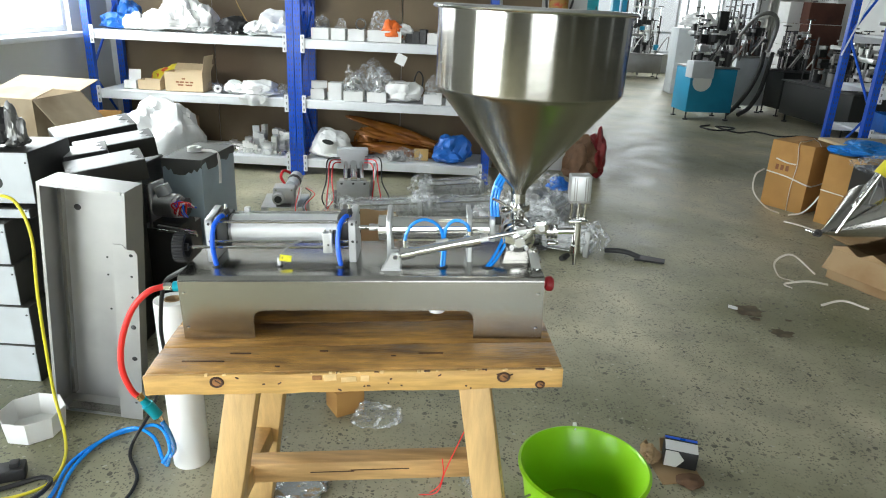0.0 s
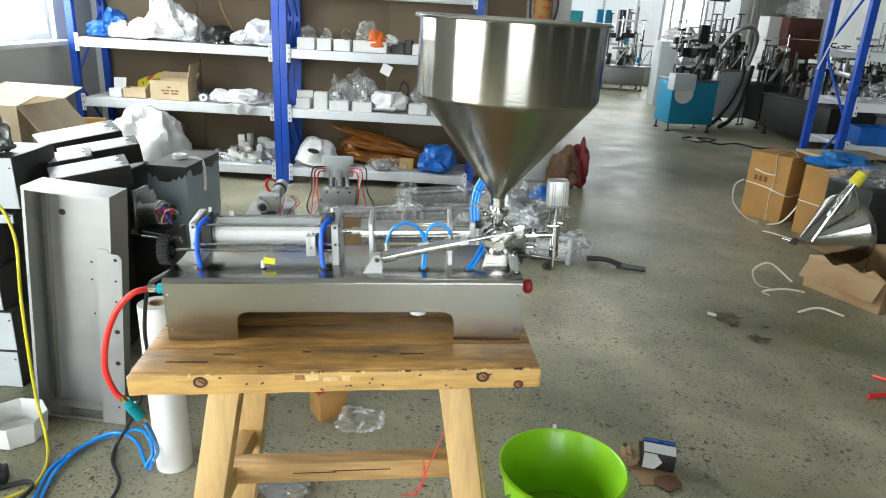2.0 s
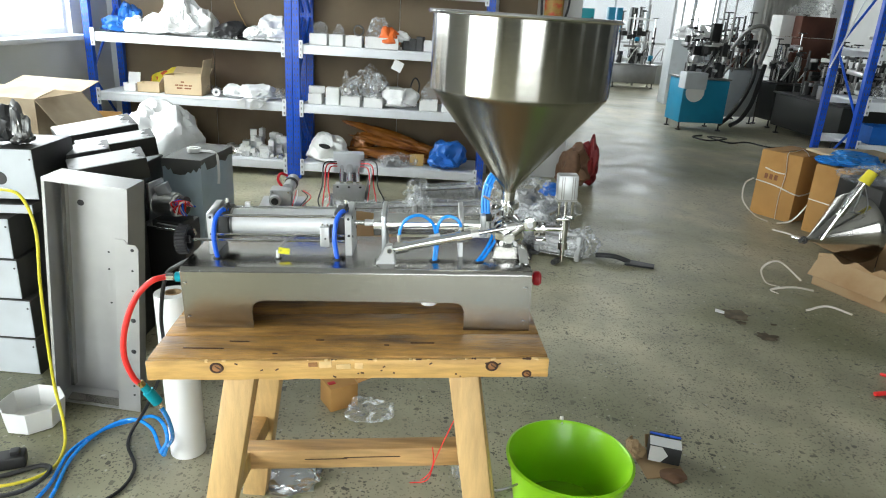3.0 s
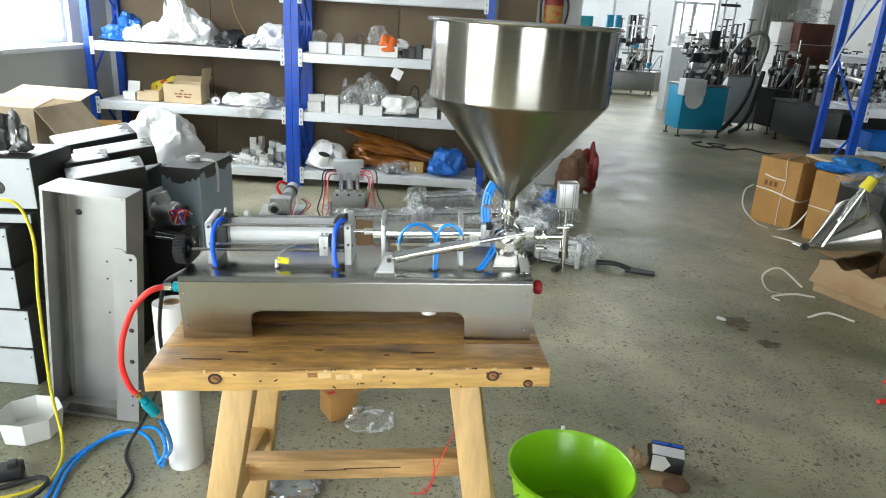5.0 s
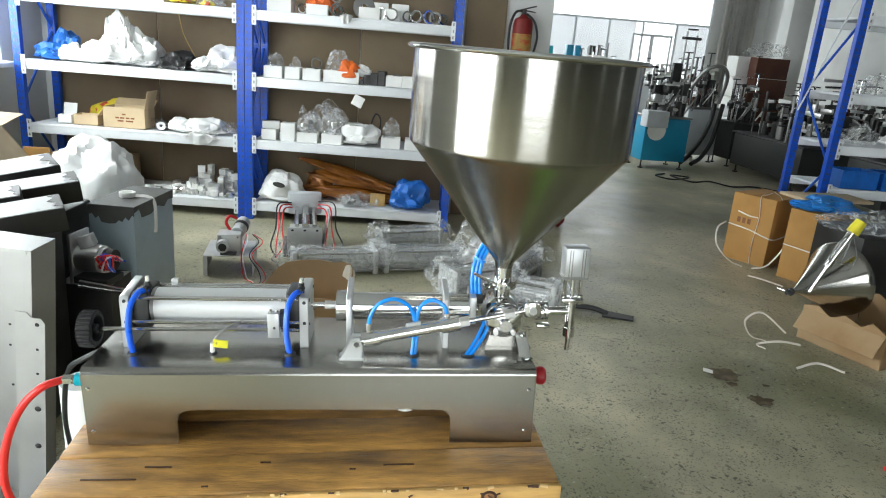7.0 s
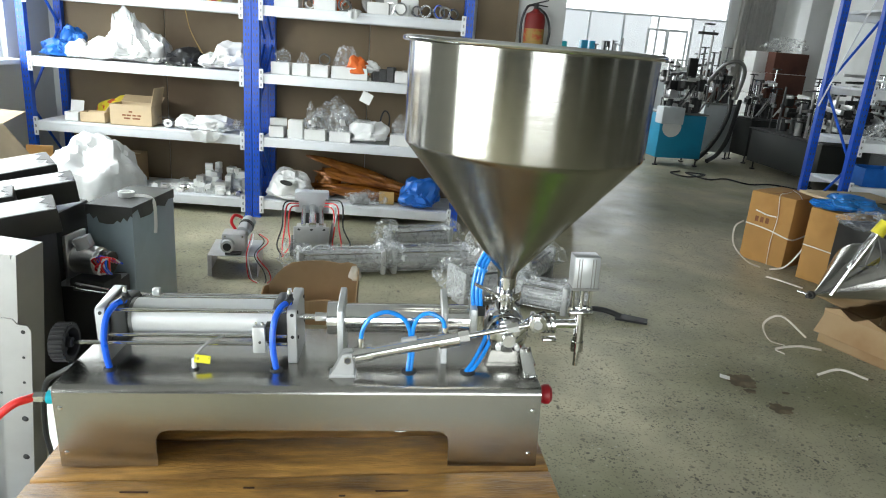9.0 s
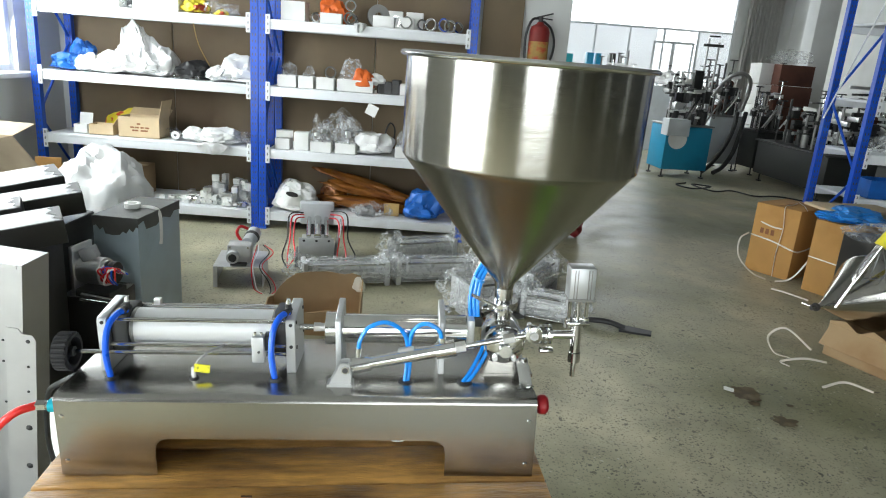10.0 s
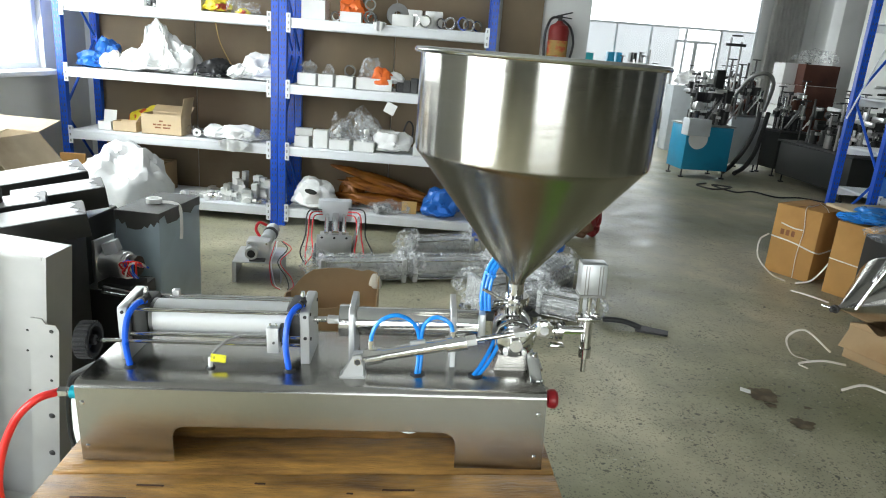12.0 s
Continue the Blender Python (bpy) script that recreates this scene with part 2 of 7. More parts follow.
STAIN = material("oil_stain", (0.085, 0.058, 0.028), 0.45, 0, 0.5, 16, 0.05, second=(0.17, 0.14, 0.085), second_scale=14, second_range=(0.48, 0.7))
CURTAIN = material("grey_curtain", (0.68, 0.67, 0.64), 0.9, 0, 0.08, 6, 0.1)
OUTSIDE = material("bright_overcast_outside", (0.93, 0.97, 1.0), 0.9, 0, 0.02, 0.2, emit=3.2)
OUTSIDE_LOW = material("pale_yard_outside", (0.68, 0.71, 0.72), 0.9, 0, 0.2, 0.5, emit=0.8)
FILM = material("clear_plastic_film", (0.9, 0.92, 0.93), 0.12, 0, 0.03, 10, 1.0, 24, alpha=0.14, rough_vary=0.06)
fn = FILM.node_tree
crease = fn.nodes.new("ShaderNodeTexNoise")
crease.noise_dimensions, crease.inputs["Scale"].default_value, crease.inputs["Detail"].default_value = "3D", 20.0, 7.0
crease.inputs["Distortion"].default_value = 1.2
cover = fn.nodes.new("ShaderNodeMapRange")
cover.inputs[1].default_value, cover.inputs[2].default_value, cover.inputs[3].default_value, cover.inputs[4].default_value = 0.46, 0.68, 0.03, 0.45
ftc = [n for n in fn.nodes if n.type == "TEX_COORD"][0]
fn.links.new(ftc.outputs["Object"], crease.inputs["Vector"])
fn.links.new(crease.outputs["Fac"], cover.inputs[0])
fn.links.new(cover.outputs[0], fn.nodes["Principled BSDF"].inputs["Alpha"])
GLASS = material("window_glass", (0.95, 0.97, 0.98), 0.03, 0, 0, 5, alpha=0.12)
WATER_TRAY = material("silver_film_bag", (0.55, 0.56, 0.56), 0.2, 0.8, 0.2, 10, 0.6, 20)


# ---- mesh helpers ----
def box(bm, size, at=(0, 0, 0), turn=(0, 0, 0), bevel=0.0, seg=2):
    """A block with rounded edges, added to bm."""
    made = bmesh.ops.create_cube(bm, size=1.0, matrix=pose(*at, *turn) @ Matrix.Diagonal((*size, 1)))
    if bevel:
        edges = list({e for v in made["verts"] for e in v.link_edges})
        bmesh.ops.bevel(bm, geom=edges, offset=bevel, segments=seg, affect="EDGES", profile=0.5)
    return bm


def rod(bm, a, b, r, r2=None, seg=16):
    """A round bar or cone from a to b."""
    a, b = Vector(a), Vector(b)
    d = b - a
    m = Matrix.Translation((a + b) / 2) @ d.to_track_quat("Z", "Y").to_matrix().to_4x4()
    bmesh.ops.create_cone(bm, cap_ends=True, segments=seg, radius1=r, radius2=r if r2 is None else r2, depth=d.length, matrix=m)
    return bm


def lathe(bm, profile, m=Matrix(), seg=48):
    """Turns a profile of (radius, height) about the z axis."""
    rings = [[bm.verts.new(m @ Vector((r * math.cos(2 * math.pi * k / seg), r * math.sin(2 * math.pi * k / seg), z))) for k in range(seg)] for r, z in profile]
    for p, q in zip(rings, rings[1:]):
        for k in range(seg):
            bm.faces.new((p[k], p[(k + 1) % seg], q[(k + 1) % seg], q[k]))
    return bm


def smooth_line(points, steps=6):
    """A smooth line through the points."""
    p = [Vector(q) for q in points]
    p = [2 * p[0] - p[1], *p, 2 * p[-1] - p[-2]]
    out = []
    for a, b, c, d in zip(p, p[1:], p[2:], p[3:]):
        for k in range(steps):
            t = k / steps
            out.append(0.5 * (2 * b + (c - a) * t + (2 * a - 5 * b + 4 * c - d) * t * t + (3 * b - a - 3 * c + d) * t ** 3))
    return [*out, p[-2]]


def tube(bm, points, r, seg=10, steps=6, flat=1.0):
    """A hose, cable or strap along a smooth line."""
    line = smooth_line(points, steps) if steps else [Vector(q) for q in points]
    rings = []
    side = None
    for k, c in enumerate(line):
        way = (line[min(k + 1, len(line) - 1)] - line[max(k - 1, 0)]).normalized()
        if side is None:
            side = way.orthogonal().normalized()
        side = (side - way * side.dot(way)).normalized()
        up = way.cross(side)
        rings.append([bm.verts.new(c + r * (math.cos(2 * math.pi * j / seg) * side + flat * math.sin(2 * math.pi * j / seg) * up)) for j in range(seg)])
    for p, q in zip(rings, rings[1:]):
        for j in range(seg):
            bm.faces.new((p[j], p[(j + 1) % seg], q[(j + 1) % seg], q[j]))
    bm.faces.new(rings[0][::-1])
    bm.faces.new(rings[-1])
    return bm


def prism(bm, outline, thick, m=Matrix()):
    """A plate: an outline of (x, z) points, thick along y."""
    front = [bm.verts.new(m @ Vector((x, 0, z))) for x, z in outline]
    back = [bm.verts.new(m @ Vector((x, thick, z))) for x, z in outline]
    bm.faces.new(front)
    bm.faces.new(back[::-1])
    n = len(outline)
    for k in range(n):
        bm.faces.new((front[k], back[k], back[(k + 1) % n], front[(k + 1) % n]))
    return bm


def crumpled(bm, size, at, seed, level=3, rough=0.35, flat=0.6, peak=0.0, fine=1.0):
    """A crumpled bag: a sphere pushed about by folds, flat below."""
    made = bmesh.ops.create_icosphere(bm, subdivisions=level, radius=1.0)
    off = Vector((seed * 3.7, seed * 1.3, seed * 2.1))
    for v in made["verts"]:
        p = v.co.copy()
        wide, near = noise.voronoi(p * 1.5 + off)[0], noise.voronoi(p * 3.6 + off)[0]
        fold = noise.noise(p * 1.6 + off) * rough + (0.45 - (wide[1] - wide[0])) * rough * 0.75 + (0.3 - (near[1] - near[0])) * rough * 0.5 * fine - abs(noise.noise(p * 11 + off)) * rough * 0.2 * fine
        p *= 1 + fold
        if p.z < 0:
            p.z *= 1 - flat
        if peak and p.z > 0.3:
            p.z += peak * (p.z - 0.3) ** 2 * (1 + noise.noise(p * 3 + off))
        v.co = Vector(at) + Vector((p.x * size[0], p.y * size[1], p.z * size[2]))
    low = min(v.co.z for v in made["verts"])
    for v in made["verts"]:
        v.co.z += at[2] - low
    return bm


def mesh_of(name, bm, mat, smooth=True, sharp=35):
    bmesh.ops.recalc_face_normals(bm, faces=bm.faces)
    me = bpy.data.meshes.new(name)
    bm.to_mesh(me)
    bm.free()
    me.materials.append(mat)
    if smooth:
        me.shade_smooth()
        me.set_sharp_from_angle(angle=radians(sharp))
    return me


def part(name, bm, mat, parent, label="", m=None):
    """One mesh object under a thing or under a part."""
    ob = new(name, mesh_of(name, bm, mat))
    ob.parent = parent
    if m is not None:
        ob.matrix_basis = m
    return tagged(ob, label)


def thing(name, label, category, m=None, group="", kind=""):
    """A thing with parts: an empty at its base."""
    ob = new(name)
    ob.empty_display_size = 0.05
    if m is not None:
        ob.matrix_basis = m
    return tagged(ob, label, category, group, kind)


def solo(name, bm, mat, label, category, m=None, group="", kind="", sharp=35):
    """A thing that is one mesh."""
    ob = new(name, mesh_of(name, bm, mat, True, sharp))
    if m is not None:
        ob.matrix_basis = m
    return tagged(ob, label, category, group, kind)


def B():
    return bmesh.new()


# ---- the hall ----
solo("floor", box(B(), (16, 25, 0.2), (4.0, 5.5, -0.1)), FLOOR, "worn grey terrazzo floor with dark stone chips", "floor", kind="structure")
solo("ceiling", box(B(), (12.2, 23.6, 0.2), (3.2, 5.5, 4.3)), CEILING, "plain unseen ceiling of the workshop, darkened to cut bounced light", "ceiling", kind="structure")


def wall_with_holes(name, length, height, holes, m, label, mat=None):
    """A wall along local x, 0.2 thick along y, with rectangular openings (x0, x1, z0, z1)."""
    bm = B()
    cuts = sorted({0.0, length, *(h[0] for h in holes), *(h[1] for h in holes)})
    for a, b in zip(cuts, cuts[1:]):
        mid = (a + b) / 2
        spans = sorted((h[2], h[3]) for h in holes if h[0] < mid < h[1])
        low = 0.0
        for z0, z1 in [*spans, (height, height)]:
            if z0 > low:
                box(bm, (b - a, 0.2, z0 - low), (mid, 0.1, (low + z0) / 2))
            low = z1
    return solo(name, bm, mat or PLASTER, label, "wall", m, kind="structure")


def window(name, w, h, cols, rows, m, label, sill=True, splits=(), plain_top=False):
    """A window with a frame, mullions and panes; local x along it, z up from its sill."""
    top = thing(name, label, "window", m, kind="structure")
    f = 0.05
    bm = B()
    for x in (f / 2, w - f / 2):
        box(bm, (f, 0.07, h), (x, 0, h / 2), bevel=0.004)
    for z in (f / 2, h - f / 2):
        box(bm, (w - 2 * f, 0.07, f), (w / 2, 0, z), bevel=0.004)
    part("window_frame", bm, WHITE_SHELF, top)
    cw = w / cols
    for c in range(1, cols):
        hm = (splits[-1] if plain_top else h - f) - f
        part("mullion", box(B(), (f, 0.06, hm), (c * cw, 0, f + hm / 2), bevel=0.004), WHITE_SHELF, top)
    levels = [0, *(splits or [h * r / rows for r in range(1, rows)]), h]
    for z in levels[1:-1]:
        part("transom", box(B(), (w - 2 * f, 0.055, f), (w / 2, 0, z), bevel=0.004), WHITE_SHELF, top)
    for c in range(cols):
        for z0, z1 in zip(levels, levels[1:]):
            whole = plain_top and z1 == h
            if whole and c:
                continue
            w0 = w if whole else cw
            pane = part("pane", box(B(), (w0 - f, 0.006, z1 - z0 - f), (w / 2 if whole else (c + 0.5) * cw, 0, (z0 + z1) / 2)), GLASS, top)
            pane.visible_shadow = False
    if sill:
        part("window_sill", box(B(), (w + 0.1, 0.22, 0.04), (w / 2, -0.1, -0.022), bevel=0.006), WHITE_SHELF, top)
    return top


# left wall (inner face x = -2.78), window beside the rack
wall_with_holes("wall_west", 12.6, 4.2, [(1.1, 5.1, 0.03, 2.9), (7.3, 10.56, 1.16, 2.9)], pose(-2.78, -6.0, 0, 0, 0, 90), "pale grey plastered wall beside the storage rack")
window("window_1", 3.26, 1.74, 3, 2, pose(-2.86, 1.3, 1.16, 0, 0, 90), "bright white-framed window over a plain sill", splits=(1.2,))
# wall behind the rack (inner face y = 5.2)
wall_with_holes("wall_north", 4.73, 4.2, [], pose(-2.98, 5.2, 0), "grey plastered wall behind the storage rack")
wall_with_holes("wall_return", 11.6, 4.2, [(2.8, 8.6, 1.0, 3.2)], pose(1.75, 5.4, 0, 0, 0, 90), "grey plastered return wall leading to the far windows")
# added opening, out of view, that lets fill light onto the far machines
window("fill_window", 5.8, 2.2, 5, 2, pose(1.65, 8.2, 1.0, 0, 0, 90), "added unseen window in the return wall to brighten the far hall", sill=False)
# far wall with the glazed front
wall_with_holes("wall_far", 8.0, 4.2, [(2.0, 6.4, 0.5, 3.95)], pose(1.55, 17.0, 0), "pale far wall round a wide glazed opening")
window("window_2", 4.4, 3.45, 5, 3, pose(3.55, 17.05, 0.5), "wide bright glazed front with white bars", splits=(0.5, 2.05), plain_top=True)
door = thing("door_1", "white-framed glazed double door in the far front", "door", pose(6.42, 16.9, 0.0), kind="structure")
for x in (-0.5, -0.02, 0.02, 0.5):
    part("stile", box(B(), (0.05, 0.05, 2.2), (x, 0, 1.1), bevel=0.004), WHITE_SHELF, door)
for zz in (0.04, 2.22):
    part("rail", box(B(), (1.05, 0.05, 0.06), (0, 0, zz), bevel=0.004), WHITE_SHELF, door)
# right and rear walls close the hall
wall_with_holes("wall_east", 12.2, 4.2, [], pose(9.35, 17.2, 0, 0, 0, -90), "pale grey plastered side wall of the hall")
# this unseen stretch and the rear wall are darkened to shape the hopper's reflections
wall_with_holes("wall_east", 11.0, 4.2, [], pose(9.35, 5.0, 0, 0, 0, -90), "unseen side wall darkened to give the hopper dark reflections", DARK_WALL)
wall_with_holes("wall_south", 12.4, 4.2, [(3.0, 6.0, 0.03, 3.3)], pose(-2.98, -6.2, 0), "unseen rear wall with a tall window, darkened for hopper reflections", DARK_WALL)
window("window_3", 3.0, 3.27, 2, 2, pose(0.02, -6.1, 0.03), "tall bright glazing in the rear wall", sill=False)
window("window_4", 4.0, 2.87, 4, 2, pose(-2.86, -4.9, 0.03, 0, 0, 90), "floor-length bright white-framed glazing", splits=(2.2,), sill=False)
solo("backdrop", box(B(), (0.02, 30, 8), (-4.2, 6.0, 2)), OUTSIDE, "white overcast daylight outside the window", "sky", kind="structure")
solo("backdrop", box(B(), (12, 0.02, 6), (5.5, 19.6, 4.1)), OUTSIDE, "white overcast daylight outside the far windows", "sky", kind="structure")
solo("backdrop", box(box(B(), (6.6, 0.02, 3.4), (3.35, 19.2, 0.95)), (3.4, 0.02, 3.4), (9.5, 19.2, 0.95)), OUTSIDE_LOW, "pale hazy yard outside the far windows", "distance", kind="structure")
# glowing sheet for the added return wall opening
solo("backdrop", box(B(), (0.02, 7, 4), (0.6, 11.1, 2.1)), OUTSIDE, "added glowing sheet behind the unseen return wall window", "sky", kind="structure")
solo("backdrop", box(B(), (10, 0.02, 6), (0.5, -7.4, 2)), OUTSIDE, "white overcast daylight behind the rear windows", "sky", kind="structure")


# ---- storage rack ----
def rack_post(parent, x, y, height, side):
    """A perforated upright: an open channel with rows of slots in its face."""
    w, d, t = 0.06, 0.05, 0.004
    post = part("post", box(box(box(B(), (w, t, height), (0, 0, height / 2)), (t, d, height), (-w / 2 + t / 2, d / 2, height / 2)),
                            (t, d, height), (w / 2 - t / 2, d / 2, height / 2)), BLUE_STEEL, parent, m=pose(x, y, 0))
    bm = B()
    for k in range(int(height / 0.05)):
        z = 0.03 + 0.05 * k
        for sx in (-0.012, 0.012):
            box(bm, (0.007, 0.002, 0.022), (sx, -0.0032, z), (0, 12 if sx > 0 else -12, 0))
    tagged(part("perforation", bm, DARK_STEEL, post, "rows of dark punched slots"), kind="stuff")
    part("foot_plate", box(B(), (0.075, 0.075, 0.006), (0, 0.02, 0.003)), BLUE_STEEL, post)
    return post


def bracket(parent, x, y, z):
    """A white beam end plate with hooks."""
    b = part("bracket", box(B(), (0.036, 0.004, 0.15), (0, 0, 0), bevel=0.0015, seg=1), WHITE_SHELF, parent, m=pose(x, y, z))
    for dz in (-0.05, 0, 0.05):
        part("hook", box(B(), (0.01, 0.004, 0.022), (0, -0.0035, dz)), GALVANISED, b)


def rack_bay(name, x0, x1, y, depth, height, levels, label, m=None, back=True):
    """One bay: four posts, shelf panels with front beams, brackets, side braces and a back board."""
    r = thing(name, label, "storage rack", m, "storage racks")
    for x in (x0, x1):
        rack_post(r, x, y, height, 1)
        rack_post(r, x, y + depth, height, 1)
        for k in range(3):
            za, zb = 0.25 + k * 0.6, 0.8 + k * 0.6
            part("brace", rod(B(), (x, y + 0.03, za if k % 2 else zb), (x, y + depth, zb if k % 2 else za), 0.011, seg=8), BLUE_STEEL, r)
    for z in levels:
        w = x1 - x0 - 0.062
        c = (x0 + x1) / 2
        bm = box(B(), (w, 0.032, 0.075), (c, y + 0.018, z), bevel=0.004)
        box(bm, (w, 0.014, 0.02), (c, y + 0.006, z + 0.03), bevel=0.004)
        part("beam", bm, WHITE_SHELF, r)
        part("beam", box(B(), (w, 0.032, 0.075), (c, y + depth + 0.018, z), bevel=0.004), WHITE_SHELF, r)
        n = 4
        for k in range(n):
            part("shelf_panel", box(B(), (w - 0.01, (depth - 0.04) / n - 0.002, 0.02), (c, y + 0.04 + (k + 0.5) * (depth - 0.04) / n, z + 0.029), bevel=0.003), WHITE_SHELF, r)
        bracket(r, x0 + 0.045, y - 0.006, z)
        bracket(r, x1 - 0.045, y - 0.006, z)
    if back:
        half = (x1 - x0) / 2
        for k in range(2):
            part("back_board", box(B(), (half - 0.006, 0.012, height - 0.06), (x0 + (k + 0.5) * half, y + depth + 0.075, height / 2), bevel=0.002), BACKBOARD, r)
    return r


SHELVES = (0.11, 0.64, 1.15, 1.668, 2.19)
RY = 4.5
rack_bay("storage_rack", -2.62, -0.855, RY, 0.55, 2.5, SHELVES, "blue steel storage rack with loaded white shelves")
rack_bay("storage_rack", -0.79, 0.885, RY, 0.55, 2.5, SHELVES, "blue steel storage rack with loaded white shelves and brown back board")
# the board that runs on past the rack's end
solo("wall_board", box(B(), (0.36, 0.015, 2.4), (1.15, 5.18, 1.2), bevel=0.003), BACKBOARD, "brown hardboard sheet leaning on the wall", "board")

# ---- wooden bench ----
WOOD_BAR = material("pine_bar", (0.52, 0.32, 0.13), 0.5, 0, 0.3, 5, 0.25, 30, (1.2, 12, 12), second=(0.28, 0.15, 0.05), second_scale=1.6, second_range=(0.58, 0.8))
TILT = 2.286
BENCH = pose(-0.022, -0.17, 0.7285, 0, -TILT, 4.8)
bench = thing("wooden_bench", "rough worn pine work bench with splayed legs", "bench", pose(0.45, 0, 0))
BI = pose(-0.45, 0, 0)
rng = random.Random(4)
y = 0.0
for k, wd in enumerate((0.125, 0.13, 0.12, 0.125)):
    bm = box(B(), (0.968, wd - 0.005, 0.052), (0.484, y + wd / 2, -0.026 - (0.0 if k == 0 else 0.001 * k)), (0, 0, 0), bevel=0.005, seg=2)
    bmesh.ops.subdivide_edges(bm, edges=[e for e in bm.edges if abs(e.verts[0].co.x - e.verts[1].co.x) > 0.5], cuts=26)
    for v in bm.verts:
        v.co.y += 0.0022 * noise.noise(Vector((v.co.x * 6, k * 3, 0)))
        v.co.z += 0.0022 * noise.noise(Vector((v.co.x * 9, v.co.y * 20, k)))
    part("plank", bm, WOOD_TOP, bench, "dirty worn plank", BI @ BENCH)
    y += wd
bm = box(B(), (0.97, 0.012, 0.0515), (0.484, -0.0045, -0.0265), bevel=0.0035)
bmesh.ops.subdivide_edges(bm, edges=[e for e in bm.edges if abs(e.verts[0].co.x - e.verts[1].co.x) > 0.5], cuts=40)
for v in bm.verts:
    v.co.y += 0.0022 * noise.noise(Vector((v.co.x * 6, 0, 0)))
    v.co.z += 0.0030 * noise.noise(Vector((v.co.x * 17, v.co.y * 20, 5))) - 0.0012
part("edge_strip", bm, WOOD, bench, "golden worn front edge of the bench top", BI @ BENCH)
for x, z, r in ((0.166, -0.02, 0.017), (0.828, -0.021, 0.016), (0.915, -0.043, 0.012)):
    km = BI @ BENCH @ pose(x, -0.0115, z, 90) @ Matrix.Diagonal((1.0, 0.85, 1.0, 1.0))
    kn = part("knot", lathe(B(), [(r * 0.62, 0.0005), (r * 0.72, 0.002), (r * 0.92, 0.0022), (r * 1.02, -0.002)], km, 22), KNOT, bench, "dark cracked knot")
    part("heart", lathe(B(), [(0.0, 0.0016), (r * 0.3, 0.0018), (r * 0.62, 0.0008)], km, 18), HEART, kn, "brown heartwood of the knot")
    part("crack", box(B(), (r * 0.9, 0.001, 0.0022), (x + r * 0.2, -0.0138, z + r * 0.1), (0, 35, 0)), KNOT, kn, m=BI @ BENCH)
for x, yy, w in ((0.12, 0.05, 0.10), (0.20, 0.085, 0.05), (0.66, 0.07, 0.06), (0.4, 0.09, 0.02), (0.57, 0.06, 0.012), (0.30, 0.02, 0.012)):
    part("crack", box(B(), (w, 0.003, 0.002), (x, yy, 0.0012), (0, 0, rng.uniform(-4, 4))), KNOT, bench, "dark split in the wood", BI @ BENCH)
for k in range(15):
    x, z = rng.uniform(0.02, 0.92), rng.uniform(-0.05, -0.006)
    part("nail_hole", box(B(), (rng.uniform(0.003, 0.009), 0.002, 0.003), (x, -0.0112 + 0.0022 * noise.noise(Vector((x * 6, 0, 0))), z), (0, rng.uniform(-40, 40), 0)), KNOT, bench, "", BI @ BENCH)
for k in range(22):
    x = rng.choice((rng.uniform(0.36, 0.56), rng.uniform(0.60, 0.95), rng.uniform(0.03, 0.95)))
    w = rng.uniform(0.004, 0.016)
    bm = box(B(), (w, rng.uniform(0.003, 0.008), 0.004), (x, -0.0075, -0.003), (rng.uniform(20, 60), rng.uniform(-12, 12), rng.uniform(-10, 10)), bevel=0.001, seg=1)
    part("splinter", bm, rng.choice((PALE_WOOD, PALE_WOOD, KNOT)), bench, "chipped edge of the board", BI @ BENCH)
for x, w in ((0.395, 0.022), (0.425, 0.03), (0.468, 0.035), (0.505, 0.02)):
    part("saw_mark", box(B(), (w, 0.002, rng.uniform(0.010, 0.02)), (x, -0.0112, rng.uniform(-0.022, -0.012)), (0, rng.uniform(-5, 5), 0), bevel=0.0008, seg=1), rng.choice((PALE_WOOD, HEART)), bench, "rough patch sawn into the edge", BI @ BENCH)


def leg(a, b, w, d):
    """A square timber leg from a at the top to b on the floor."""
    bm = B()
    rows = []
    for p in (a, b):
        rows.append([bm.verts.new(Vector(p) + Vector((sx * w / 2, sy * d / 2, 0))) for sx, sy in ((-1, -1), (1, -1), (1, 1), (-1, 1))])
    for k in range(4):
        bm.faces.new((rows[0][k], rows[0][(k + 1) % 4], rows[1][(k + 1) % 4], rows[1][k]))
    bm.faces.new(rows[0][::-1])
    bm.faces.new(rows[1])
    bmesh.ops.bevel(bm, geom=list(bm.edges), offset=0.005, segments=2, affect="EDGES", profile=0.5)
    return bm


for a, b in (((0.195, -0.12, 0.70), (0.088, -0.19, 0)), ((0.735, -0.075, 0.72), (0.858, -0.15, 0)), ((0.20, 0.16, 0.70), (0.085, 0.27, 0)), ((0.725, 0.20, 0.72), (0.85, 0.31, 0))):
    part("leg", leg(a, b, 0.076, 0.055), WOOD_LEG, bench, m=BI)
part("rung", box(B(), (0.045, 0.36, 0.06), (0.135, 0.045, 0.315), bevel=0.004), WOOD_LEG, bench, m=BI)
part("rung", box(B(), (0.045, 0.36, 0.06), (0.795, 0.09, 0.345), bevel=0.004), WOOD_LEG, bench, m=BI)
part("stretcher", box(B(), (0.70, 0.055, 0.062), (0.465, 0.06, 0.335), (0, -3.2, 4), bevel=0.004), WOOD_BAR, bench, m=BI)
